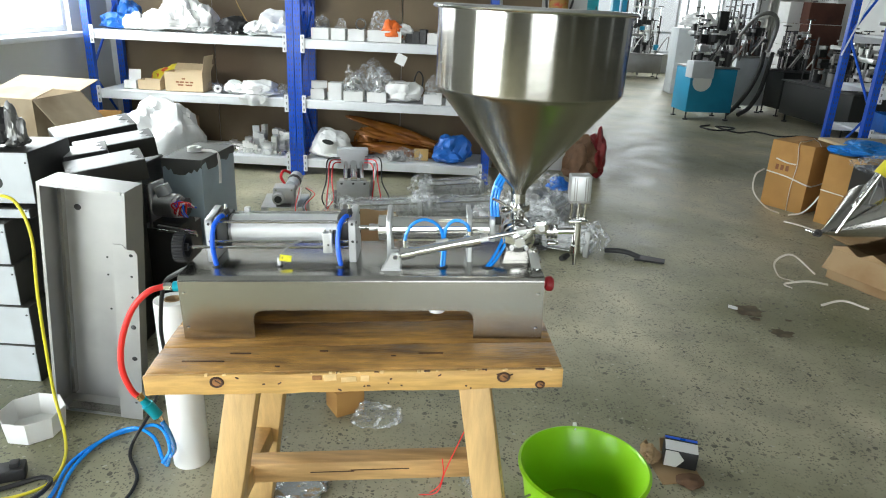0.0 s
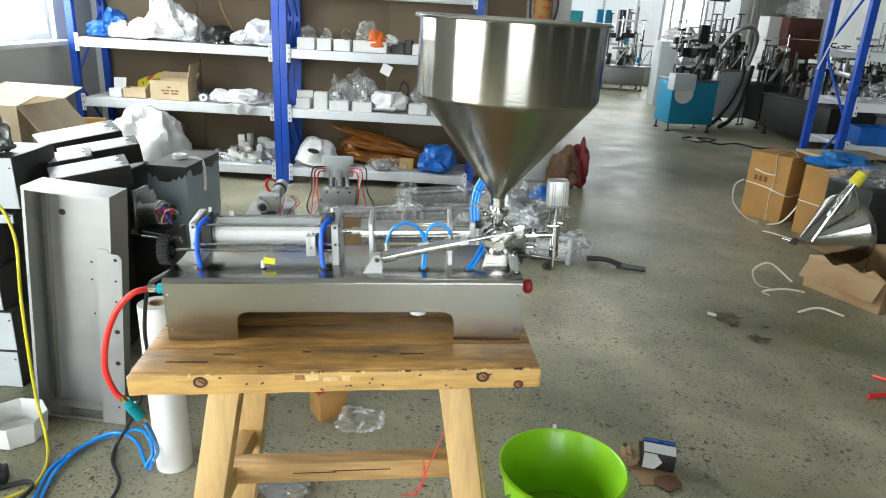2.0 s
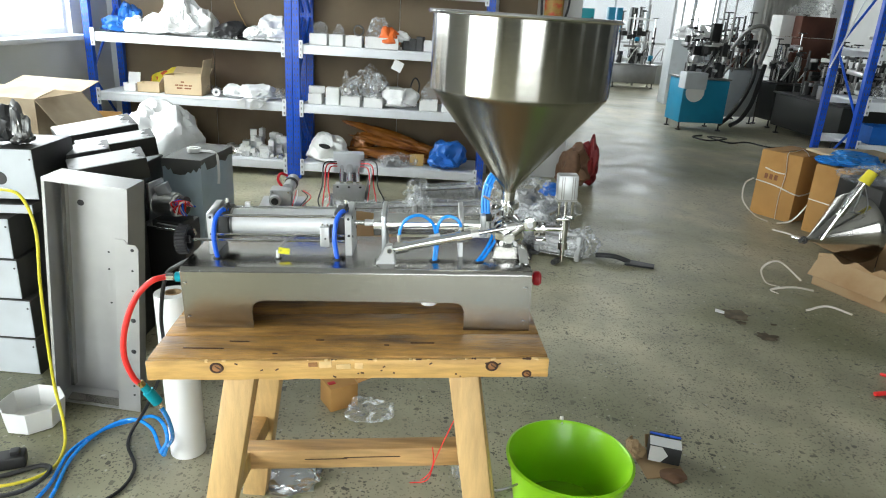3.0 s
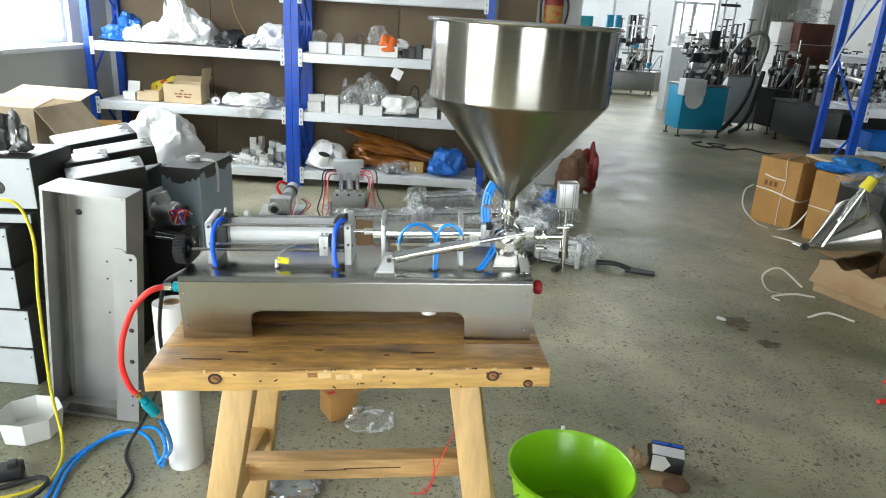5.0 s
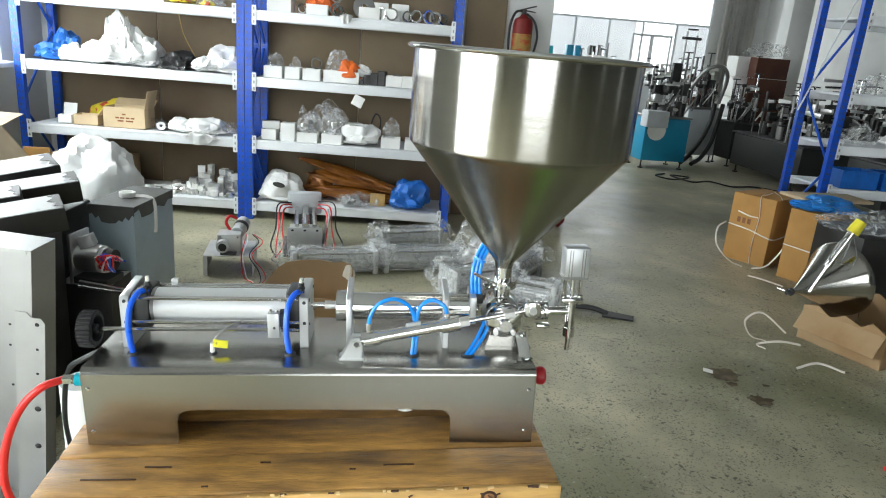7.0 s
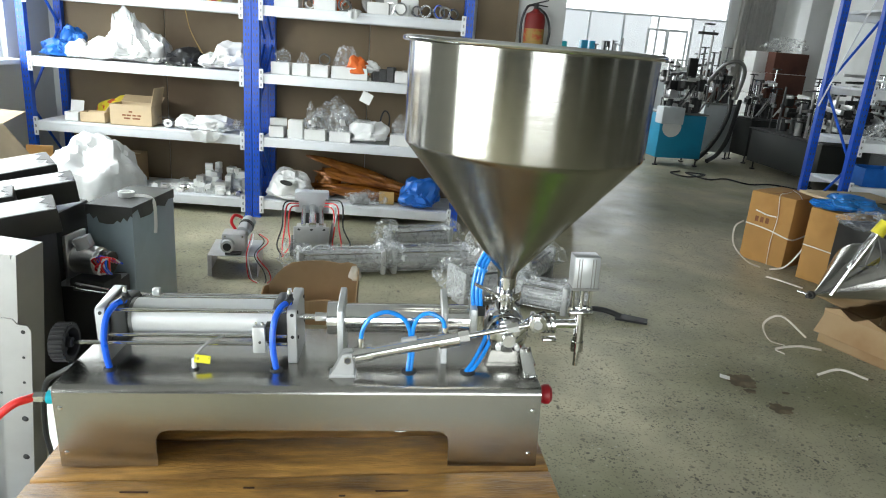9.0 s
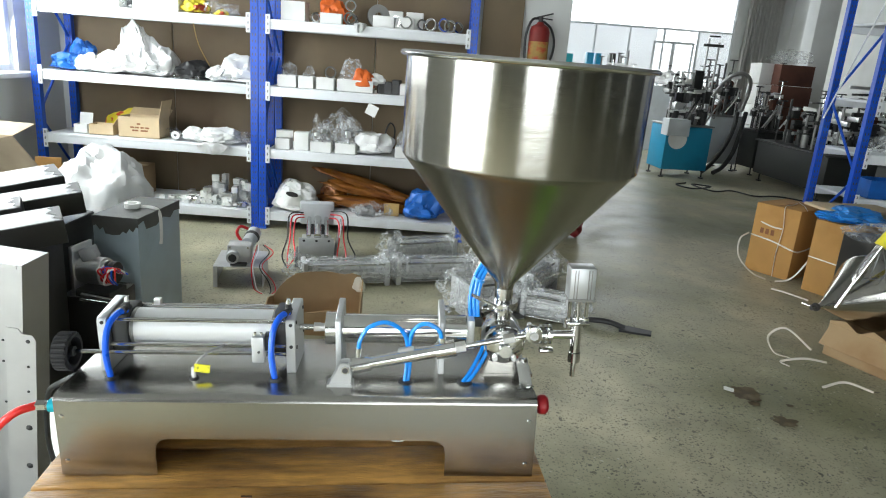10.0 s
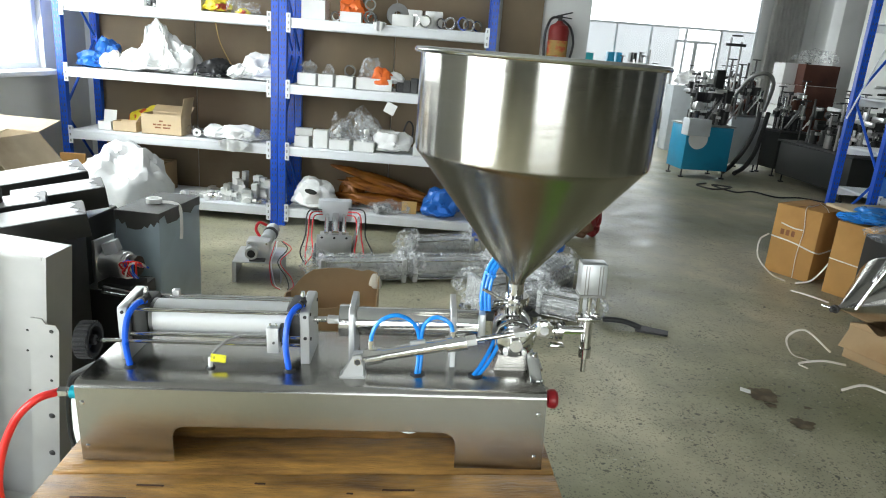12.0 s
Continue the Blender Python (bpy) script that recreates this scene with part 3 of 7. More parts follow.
for x, w, dz in ((0.37, 0.12, 0.0), (0.50, 0.16, 0.004)):
    part("crack", box(B(), (w, 0.002, 0.002), (x, 0.0315 + (x - 0.465) * 0.07, 0.336 + (x - 0.465) * 0.056 + dz), (0, -3.2 - 40 * dz, 4)), KNOT, bench, "thin dark crack in the stretcher", BI)
for x, yy, z in ((0.10, -0.187, 0.18), (0.838, -0.158, 0.22), (0.112, -0.187, 0.145)):
    part("mortise", box(B(), (0.02, 0.01, 0.05), (x, yy + 0.008, z), (0, 8, 0)), KNOT, bench, "dark worn mortise hole", BI)

# ---- filling machine ----
MACHINE = pose(0.006, 0.0005, 0.7316, 0, -TILT, 2.66)
L, D, H = 0.90, 0.28, 0.167
fm = thing("filling_machine", "stainless steel piston filling machine with hopper and blue hoses", "filling machine", MACHINE)
# folded base: a top with a rounded front edge, a front apron with a low cut-out and a plain back
bm = B()
outline = [(0.0, 0.0), (0.177, 0.0)]
outline += [(0.177, 0.052)] + [(0.203 - 0.026 * math.cos(a), 0.052 + 0.026 * math.sin(a)) for a in (0.3, 0.6, 0.95, 1.25, 1.57)]
outline += [(0.701 + 0.026 * math.sin(a), 0.052 + 0.026 * math.cos(a)) for a in (0.0, 0.3, 0.6, 0.95, 1.25)] + [(0.727, 0.052), (0.727, 0.0), (L, 0.0), (L, H - 0.012), (0.0, H - 0.012)]
prism(bm, outline, 0.003)
box(bm, (L, 0.003, H - 0.012), (L / 2, D - 0.0015, (H - 0.012) / 2))
box(bm, (0.003, D - 0.006, H - 0.012), (0.0015, D / 2, (H - 0.012) / 2))
box(bm, (0.003, D - 0.006, H - 0.012), (L - 0.0015, D / 2, (H - 0.012) / 2))
body = part("body", bm, STEEL, fm, "brushed stainless base with a cut-out apron")
bm = B()
section = [(0, H - 0.012), (0.002, H - 0.006), (0.006, H - 0.002), (0.012, H), (D - 0.012, H), (D - 0.006, H - 0.002), (D - 0.002, H - 0.006), (D, H - 0.012)]
ends = [[bm.verts.new((x, yy, z)) for yy, z in section] for x in (0.0, L)]
for k in range(len(section) - 1):
    bm.faces.new((ends[0][k], ends[0][k + 1], ends[1][k + 1], ends[1][k]))
bm.faces.new(ends[0])
bm.faces.new(ends[1][::-1])
part("top_plate", bm, STEEL, fm, "brushed stainless top with a folded front edge")
for x, z in ((0.012, 0.124), (0.013, 0.03), (L - 0.014, 0.122), (L - 0.016, 0.028)):
    part("screw", lathe(B(), [(0, 0.0022), (0.0032, 0.002), (0.0048, 0.0)], pose(x, 0.0, z, 90), 10), POLISHED, body)
part("rubber_foot", rod(B(), (0.635, 0.06, 0.05), (0.635, 0.06, 0.085), 0.021), PAPER, fm, "white plastic drain cap")
part("foot", rod(B(), (0.1, 0.12, 0.0), (0.1, 0.12, 0.02), 0.018), BLACK, fm)
part("foot", rod(B(), (0.8, 0.12, 0.0), (0.8, 0.12, 0.02), 0.018), BLACK, fm)
# emergency stop on the end
es = part("stop_button", lathe(B(), [(0.012, 0), (0.012, 0.010), (0.017, 0.012), (0.0195, 0.018), (0.0195, 0.026), (0.015, 0.031), (0, 0.032)], pose(L, 0.055, 0.128, 0, 90, 0), 24), STOP_RED, fm, "red mushroom stop button")
part("collar", lathe(B(), [(0, 0), (0.019, 0), (0.019, 0.006), (0.012, 0.007)], pose(L, 0.055, 0.128, 0, 90, 0), 24), BLACK, es)
# air inlet
inlet = part("air_inlet", rod(rod(B(), (-0.03, 0.03, 0.13), (0, 0.03, 0.13), 0.008), (-0.046, 0.03, 0.13), (-0.028, 0.03, 0.13), 0.0105, seg=6), POLISHED, fm)
part("collar", rod(B(), (-0.022, 0.03, 0.13), (-0.006, 0.03, 0.13), 0.013), TEAL, inlet, "teal push-in ring")

# the machinery stands on the deck: its own heights count from DECK
UP = pose(0.010, 0.037, 0.032)
DECK = 0.135
AX, AY, AZ = 0.835, 0.121, 0.209


def end_plate(x, z1, y0, y1, t, name="end_plate"):
    bm = prism(B(), [(y0, DECK), (y1, DECK), (y1, z1 + 0.008), (y1 - 0.012, z1 + 0.014), (y0 + 0.004, z1 + 0.002), (y0, z1 - 0.006)], t, pose(x + t / 2, 0, 0, 0, 0, 90))
    bmesh.ops.bevel(bm, geom=list(bm.edges), offset=0.0015, segments=1, affect="EDGES")
    return part(name, bm, SATIN_PLATE, fm, m=UP)


# air cylinder: a round barrel and four tie rods between two end plates
CY, CZ = 0.118, 0.210
for x in (0.046, 0.409):
    p = end_plate(x, 0.246, 0.064, 0.172, 0.019)
    for yy in (0.075, 0.16):
        for z in (0.187, 0.24):
            part("bolt", rod(B(), (x - 0.0115, yy, z), (x + 0.0115, yy, z), 0.004, seg=8), BLACK, p)
    for z in (0.192, 0.238):
        part("bolt_hole", rod(B(), (x + 0.001, 0.0625, z), (x + 0.001, 0.066, z), 0.0036, seg=10), BLACK, p)
cyl = part("cylinder_barrel", rod(B(), (0.09, CY, CZ), (0.375, CY, CZ), 0.037, seg=48), BARREL, fm, "satin aluminium air cylinder barrel", UP)
for x in (0.094, 0.371):
    part("barrel_ring", rod(B(), (x - 0.003, CY, CZ), (x + 0.003, CY, CZ), 0.0382, seg=40), GALVANISED, cyl)
for yy, z in ((0.078, 0.240), (0.158, 0.240), (0.074, 0.189), (0.158, 0.186)):
    part("tie_rod", rod(B(), (0.05, yy, z), (0.408, yy, z), 0.0046, seg=12), POLISHED, fm, m=UP)
for x in (0.073, 0.387):
    part("cylinder_head", box(B(), (0.034, 0.086, 0.084), (x, CY, CZ - 0.001), bevel=0.006), CHARCOAL if x < 0.1 else BLACK, fm, "dark cylinder end cap", UP)
part("stroke_rod", rod(B(), (-0.03, 0.066, 0.176), (0.40, 0.066, 0.176), 0.0042, seg=12), POLISHED, fm, "thin polished stroke rod", UP)
# handwheel with a knurled rim
bm = B()
lathe(bm, [(0.0, 0.0), (0.034, 0.0), (0.036, 0.004), (0.036, 0.026), (0.034, 0.03), (0.028, 0.03), (0.026, 0.012), (0.010, 0.012), (0.010, 0.03), (0, 0.03)], pose(-0.042, 0.066, 0.176, 0, 90, 0), 36)
wheel = part("handwheel", bm, RUBBER, fm, "black knurled plastic handwheel", UP)
for k in range(24):
    a = 2 * math.pi * k / 24
    part("knurl", rod(B(), (-0.040, 0.066 + 0.036 * math.cos(a), 0.176 + 0.036 * math.sin(a)), (-0.014, 0.066 + 0.036 * math.cos(a), 0.176 + 0.036 * math.sin(a)), 0.0032, seg=6), RUBBER, wheel)
# sensor block and lead with a yellow tag
sensor = part("sensor", box(B(), (0.024, 0.02, 0.054), (0.350, 0.048, 0.196), bevel=0.002), SATIN_PLATE, fm, "small grey reed sensor", UP)
for dx in (-0.006, 0.006):
    part("screw", rod(B(), (0.350 + dx, 0.048, 0.222), (0.350 + dx, 0.048, 0.229), 0.0026, seg=8), POLISHED, sensor)
part("screw", rod(B(), (0.352, 0.0365, 0.192), (0.352, 0.039, 0.192), 0.0028, seg=8), DARK_STEEL, sensor)
part("clamp", box(B(), (0.014, 0.03, 0.03), (0.366, 0.062, 0.205), bevel=0.002), CHARCOAL, sensor)
lead = part("sensor_lead", tube(B(), [(0.225, 0.037, DECK), (0.2255, 0.037, 0.15), (0.232, 0.04, 0.168), (0.25, 0.052, 0.184), (0.278, 0.07, 0.192)], 0.0026), GALVANISED, fm, "thin grey sensor lead", UP)
part("lead_sleeve", rod(B(), (0.225, 0.036, DECK), (0.2255, 0.036, 0.158), 0.0045, seg=10), PAPER, lead)
part("tag", box(B(), (0.030, 0.003, 0.017), (0.2425, 0.0335, 0.158), (0, 9, 4), bevel=0.001, seg=1), YELLOW_TAG, lead, "yellow paper tag")
part("grommet", lathe(B(), [(0.003, 0.004), (0.008, 0.004), (0.010, 0.0)], pose(0.225, 0.037, DECK), 14), BLACK, fm, m=UP)
# deep blue hoses from the end plates into the base
for x in (0.073, 0.388):
    h = part("air_hose", tube(B(), [(x + 0.014, 0.088, 0.256), (x + 0.002, 0.07, 0.254), (x - 0.008, 0.05, 0.236), (x - 0.012, 0.038, 0.20), (x - 0.010, 0.035, 0.165), (x - 0.006, 0.035, DECK)], 0.0062), DEEP_BLUE_HOSE, fm, "short deep blue air hose", UP)
    part("elbow", rod(rod(B(), (x + 0.014, 0.092, 0.246), (x + 0.014, 0.092, 0.272), 0.006, seg=8), (x + 0.010, 0.078, 0.258), (x + 0.014, 0.1, 0.258), 0.0072, seg=8), BLACK, h)
    part("nipple", rod(B(), (x + 0.014, 0.092, 0.262), (x + 0.014, 0.092, 0.283), 0.0042, seg=10), POLISHED, h)
    part("grommet", lathe(B(), [(0.005, 0.004), (0.011, 0.004), (0.013, 0.0)], pose(x - 0.006, 0.035, DECK), 14), BLACK, h)
part("knob", box(B(), (0.014, 0.014, 0.014), (0.125, 0.15, 0.251), bevel=0.002), ALUMINIUM, fm, m=UP)
# piston rod, coupling, product cylinder between thin plates
part("piston_rod", rod(B(), (0.416, CY, CZ + 0.003), (0.50, CY, CZ + 0.003), 0.006), POLISHED, fm, "polished piston rod", UP)
part("coupling", rod(rod(B(), (0.448, CY, CZ + 0.003), (0.462, CY, CZ + 0.003), 0.010, seg=6), (0.462, CY, CZ + 0.003), (0.472, CY, CZ + 0.003), 0.0085), ALUMINIUM, fm, m=UP)
part("product_cylinder", rod(rod(B(), (0.474, CY, CZ + 0.002), (0.496, CY, CZ + 0.002), 0.034, seg=36), (0.496, CY, CZ + 0.002), (0.765, CY, CZ + 0.002), 0.030, seg=36), POLISHED, fm, "polished stainless product cylinder", UP)
part("flange", box(B(), (0.014, 0.075, 0.062), (0.768, CY, CZ + 0.006), bevel=0.002), SATIN_PLATE, fm, m=UP)
for x in (0.503, 0.709):
    bm = prism(B(), [(0.067, DECK), (0.165, DECK), (0.165, 0.258), (0.155, 0.264), (0.075, 0.252), (0.067, 0.245)], 0.012, pose(x + 0.006, 0, 0, 0, 0, 90))
    bmesh.ops.bevel(bm, geom=list(bm.edges), offset=0.0012, segments=1, affect="EDGES")
    part("support_plate", bm, SATIN_PLATE, fm, "aluminium support plate", UP)
# valve actuator: bracket, small cylinder and rod with an eye
bm = B()
for yy in (0.008, 0.030):
    prism(bm, [(0.487, DECK), (0.533, DECK), (0.533, 0.160), (0.528, 0.183), (0.513, 0.183)], 0.005, pose(0, yy, 0))
box(bm, (0.05, 0.03, 0.005), (0.511, 0.021, DECK + 0.0025))
part("actuator_bracket", bm, SATIN_PLATE, fm, "triangular bracket for the small cylinder", UP)
A0, A1 = Vector((0.522, 0.0205, 0.172)), Vector((0.883, 0.0205, 0.246))
way = A1 - A0
bm = B()
rod(bm, A0 + way * 0.06, A0 + way * 0.52, 0.0128, seg=24)
rod(bm, A0 - way * 0.02, A0 + way * 0.06, 0.009, seg=16)
for f0, f1 in ((0.04, 0.13), (0.48, 0.585)):
    rod(bm, A0 + way * f0, A0 + way * f1, 0.0165, seg=24)
act = part("actuator_cylinder", bm, POLISHED, fm, "small polished air cylinder", UP)
part("cylinder_nose", rod(B(), A0 + way * 0.585, A0 + way * 0.64, 0.0115, seg=6), ALUMINIUM, act)
part("pin", rod(B(), A0 + Vector((0, -0.018, 0)), A0 + Vector((0, 0.018, 0)), 0.0055, seg=10), DARK_STEEL, act)
part("pin_head", rod(B(), A0 + Vector((0, -0.0175, 0)), A0 + Vector((0, -0.0125, 0)), 0.008, seg=6), POLISHED, act)
part("air_port", box(B(), (0.03, 0.008, 0.006), A0 + way * 0.32 + Vector((0, 0.0, 0.0155)), (0, -11, 0), bevel=0.001, seg=1), SATIN_PLATE, act)
part("actuator_rod", rod(B(), A0 + way * 0.6, A0 + way * 0.96, 0.0052, seg=12), POLISHED, fm, m=UP)
part("rod_nut", rod(B(), A0 + way * 0.84, A0 + way * 0.90, 0.010, seg=6), ALUMINIUM, fm, m=UP)
eye_m = Matrix.Translation(A1) @ pose(0, 0, 0, 90, 0, 0)
eye = part("rod_eye", lathe(B(), [(0.007, -0.008), (0.0165, -0.007), (0.0185, 0.0), (0.0165, 0.007), (0.007, 0.008), (0.007, -0.008)], eye_m, 24), POLISHED, fm, "polished ball-joint eye", UP)
part("bolt", rod(rod(B(), A1 + Vector((0, -0.014, 0)), A1 + Vector((0, 0.05, 0)), 0.0052, seg=10), A1 + Vector((0, -0.014, 0)), A1 + Vector((0, -0.008, 0)), 0.0085, seg=6), ALUMINIUM, eye)
# bright blue looped hoses
for pts in ([(0.546, 0.021, 0.198), (0.549, 0.021, 0.226), (0.565, 0.022, 0.253), (0.596, 0.025, 0.264), (0.625, 0.028, 0.25), (0.6395, 0.03, 0.222), (0.64, 0.032, 0.175), (0.636, 0.032, DECK)],
            [(0.707, 0.021, 0.228), (0.70, 0.021, 0.251), (0.676, 0.023, 0.263), (0.655, 0.026, 0.252), (0.645, 0.03, 0.224), (0.6455, 0.033, 0.175), (0.642, 0.034, DECK)],
            [(0.80, 0.09, 0.205), (0.785, 0.07, 0.175), (0.765, 0.045, 0.150), (0.75, 0.031, DECK)],
            [(0.812, 0.09, 0.205), (0.797, 0.07, 0.175), (0.776, 0.045, 0.150), (0.759, 0.031, DECK)],
            [(0.768, 0.108, 0.24), (0.766, 0.115, 0.285), (0.776, 0.125, 0.33), (0.80, 0.135, 0.37)],
            [(0.776, 0.108, 0.24), (0.774, 0.115, 0.285), (0.784, 0.125, 0.328), (0.806, 0.135, 0.365)],
            [(0.784, 0.108, 0.24), (0.782, 0.115, 0.285), (0.791, 0.125, 0.325), (0.812, 0.135, 0.36)]):
    part("air_tube", tube(B(), pts, 0.0042), BLUE_HOSE, fm, "thin bright blue air tube", UP)
part("grommet", lathe(B(), [(0.005, 0.003), (0.014, 0.003), (0.016, 0.0)], pose(0.639, 0.033, DECK), 14), BLACK, fm, m=UP)
part("grommet", lathe(B(), [(0.005, 0.003), (0.014, 0.003), (0.016, 0.0)], pose(0.7545, 0.031, DECK), 14), BLACK, fm, m=UP)
part("elbow", rod(rod(B(), (0.546, 0.021, 0.178), (0.546, 0.021, 0.204), 0.006, seg=10), (0.546, 0.021, 0.204), (0.546, 0.021, 0.212), 0.0068, seg=12), POLISHED, fm, m=UP)
part("elbow", rod(rod(B(), (0.707, 0.021, 0.212), (0.707, 0.021, 0.232), 0.006, seg=10), (0.707, 0.021, 0.228), (0.707, 0.021, 0.236), 0.0068, seg=12), POLISHED, fm, m=UP)
part("tube_manifold", box(B(), (0.032, 0.02, 0.02), (0.776, 0.108, 0.236), bevel=0.003), CHARCOAL, fm, m=UP)
part("cable_tie", lathe(B(), [(0.011, -0.003), (0.0135, -0.003), (0.0135, 0.003), (0.011, 0.003)], pose(0.783, 0.122, 0.322, 0, 25, 0), 12), BLUE_HOSE, fm, m=UP)
# rotary valve
valve = part("valve_body", lathe(B(), [(0.0, -0.046), (0.040, -0.046), (0.044, -0.04), (0.044, 0.034), (0.040, 0.04), (0.0, 0.04)], pose(AX, AY - 0.005, AZ - 0.012, 90), 40), POLISHED, fm, "polished rotary valve body", UP)
part("valve_cap", lathe(B(), [(0.0, 0.006), (0.02, 0.006), (0.036, 0.0), (0.038, -0.01)], pose(AX, AY - 0.058, AZ - 0.012, 90), 36), POLISHED, valve)
for k in range(4):
    a = math.pi / 4 + math.pi / 2 * k
    part("bolt", rod(B(), (AX + 0.027 * math.cos(a), AY - 0.07, AZ - 0.012 + 0.027 * math.sin(a)), (AX + 0.027 * math.cos(a), AY - 0.05, AZ - 0.012 + 0.027 * math.sin(a)), 0.0055, seg=6), ALUMINIUM, valve)
# crank arm from the valve's middle out to the rod eye
cm, ce = Vector((AX, AY - 0.071, AZ - 0.012)), Vector((A1.x, AY - 0.071, A1.z))
arm = ce - cm
bm = box(B(), (arm.length + 0.012, 0.008, 0.018), (cm + ce) / 2, (0, -math.degrees(math.atan2(arm.z, arm.x)), 0), bevel=0.003)
rod(bm, cm + Vector((0, -0.008, 0)), cm + Vector((0, 0.012, 0)), 0.013, seg=20)
part("crank", bm, POLISHED, valve, "polished valve crank arm")
bm = B()
prism(bm, [(0.795, DECK), (0.875, DECK), (0.865, 0.168), (0.803, 0.168)], 0.02, pose(0, 0.062, 0))
box(bm, (0.1, 0.05, 0.006), (0.845, 0.085, DECK + 0.003))
part("valve_bracket", bm, STEEL, fm, m=UP)
part("valve_bracket", prism(B(), [(0.795, DECK), (0.875, DECK), (0.865, 0.195), (0.803, 0.195)], 0.006, pose(0, 0.155, 0)), STEEL, fm, m=UP)
strut = part("strut", box(B(), (0.024, 0.006, 0.06), (0.872, 0.03, 0.158), (-38, -10, 0), bevel=0.0015), POLISHED, fm, "slanting steel strut", UP)
for dx in (-0.008, 0.008):
    part("screw", rod(B(), (0.878 + dx, 0.006, DECK), (0.878 + dx, 0.006, DECK + 0.007), 0.004, seg=8), POLISHED, strut)
bm = B()
for f0, f1, r in ((0.030, 0.052, 0.018), (0.052, 0.060, 0.026), (0.061, 0.069, 0.026), (0.069, 0.11, 0.0185)):
    rod(bm, (AX, AY, AZ + f0), (AX, AY, AZ + f1), r, seg=28)
ferr = part("ferrule", bm, POLISHED, fm, "polished sanitary ferrule", UP)
part("clamp", lathe(B(), [(0.024, -0.009), (0.030, -0.009), (0.031, 0.0), (0.030, 0.009), (0.024, 0.009)], pose(AX, AY, AZ + 0.06), 28), POLISHED, ferr)
part("clamp_lever", rod(B(), (AX - 0.02, AY - 0.024, AZ + 0.064), (AX - 0.068, AY - 0.03, AZ + 0.09), 0.005, 0.0035, 10), POLISHED, ferr)
part("wing_nut", rod(box(B(), (0.03, 0.006, 0.014), (AX - 0.035, AY - 0.03, AZ + 0.062), (0, 0, 30), bevel=0.002), (AX - 0.028, AY - 0.02, AZ + 0.06), (AX - 0.037, AY - 0.032, AZ + 0.062), 0.004, seg=8), POLISHED, ferr)
# hopper: straight wall, cone and rolled rim, open above, leaning a little on its ferrule
HOP = pose(AX, AY, AZ + 0.097, 0, 2.7, 0)
prof = [(0.2255, 0.264), (0.2265, 0.269), (0.2285, 0.436), (0.230, 0.446)]
hopper = part("hopper", lathe(B(), prof + [(r - 0.002, z) for r, z in prof[::-1]], HOP, 96), HOPPER_STEEL, fm, "large spun stainless hopper with a straight wall", UP)
prof = [(0.019, 0.0), (0.021, 0.012), (0.216, 0.252), (0.2225, 0.259), (0.2257, 0.2645)]
part("cone", lathe(B(), prof + [(r - 0.002, z) for r, z in prof[::-1]], HOP, 96), CONE_STEEL, hopper, "rolled stainless cone below the wall, dark reflections put into its colour")
part("rim", lathe(B(), [(0.2295 + 0.007 * (1 + math.cos(a)) - 0.003, 0.446 + 0.0055 * math.sin(a)) for a in [2 * math.pi * k / 12 for k in range(13)]], HOP, 96), POLISHED, hopper, "rolled polished rim")
# outlet pipe and nozzle
NX = AX + 0.158
bm = B()
rod(bm, (AX + 0.036, AY, AZ - 0.006), (NX, AY, AZ - 0.006), 0.009, seg=20)
for x in (0.078, 0.088, 0.098):
    rod(bm, (AX + x, AY, AZ - 0.006), (AX + x + 0.007, AY, AZ - 0.006), 0.021, seg=24)
outlet = part("outlet_pipe", bm, POLISHED, fm, "polished outlet pipe with clamp", UP)
part("wing_nut", rod(box(B(), (0.008, 0.026, 0.012), (AX + 0.092, AY - 0.035, AZ + 0.012), bevel=0.002), (AX + 0.092, AY - 0.02, AZ + 0.008), (AX + 0.092, AY - 0.05, AZ + 0.012), 0.004, seg=8), POLISHED, outlet)
part("wing_nut", box(B(), (0.03, 0.02, 0.006), (AX + 0.092, AY - 0.02, AZ - 0.032), bevel=0.002), POLISHED, outlet)
bm = B()
rod(bm, (NX, AY, AZ - 0.05), (NX, AY, AZ + 0.02), 0.011, seg=20)
rod(bm, (NX, AY, AZ - 0.066), (NX, AY, AZ - 0.045), 0.013, seg=20)
rod(bm, (NX, AY, AZ - 0.101), (NX, AY, AZ - 0.06), 0.0055, seg=16)
for sx in (-0.018, 0.018):
    rod(bm, (NX + sx, AY, AZ + 0.01), (NX + sx, AY, AZ + 0.08), 0.0038, seg=10)
    rod(bm, (NX + sx, AY, AZ + 0.02), (NX + sx, AY, AZ + 0.032), 0.007, seg=6)
rod(bm, (NX, AY, AZ + 0.02), (NX, AY, AZ + 0.08), 0.005, seg=12)
box(bm, (0.05, 0.026, 0.008), (NX, AY, AZ + 0.022), bevel=0.002)
nz = part("nozzle", bm, POLISHED, fm, "polished filling nozzle", UP)
head = part("nozzle_cylinder", box(B(), (0.053, 0.040, 0.07), (NX, AY, AZ + 0.111), bevel=0.003), SATIN_PLATE, nz, "square aluminium nozzle cylinder")
for dx in (-0.017, -0.011, 0.011, 0.017):
    part("groove", box(B(), (0.002, 0.002, 0.062), (NX + dx, AY - 0.0203, AZ + 0.111)), GALVANISED, head)
part("end_cap", box(B(), (0.055, 0.042, 0.006), (NX, AY, AZ + 0.0775), bevel=0.001, seg=1), GALVANISED, head)

# ---- bucket ----
bucket = thing("bucket", "bright lime green plastic bucket standing open", "bucket", pose(1.095, 0.2, 0))
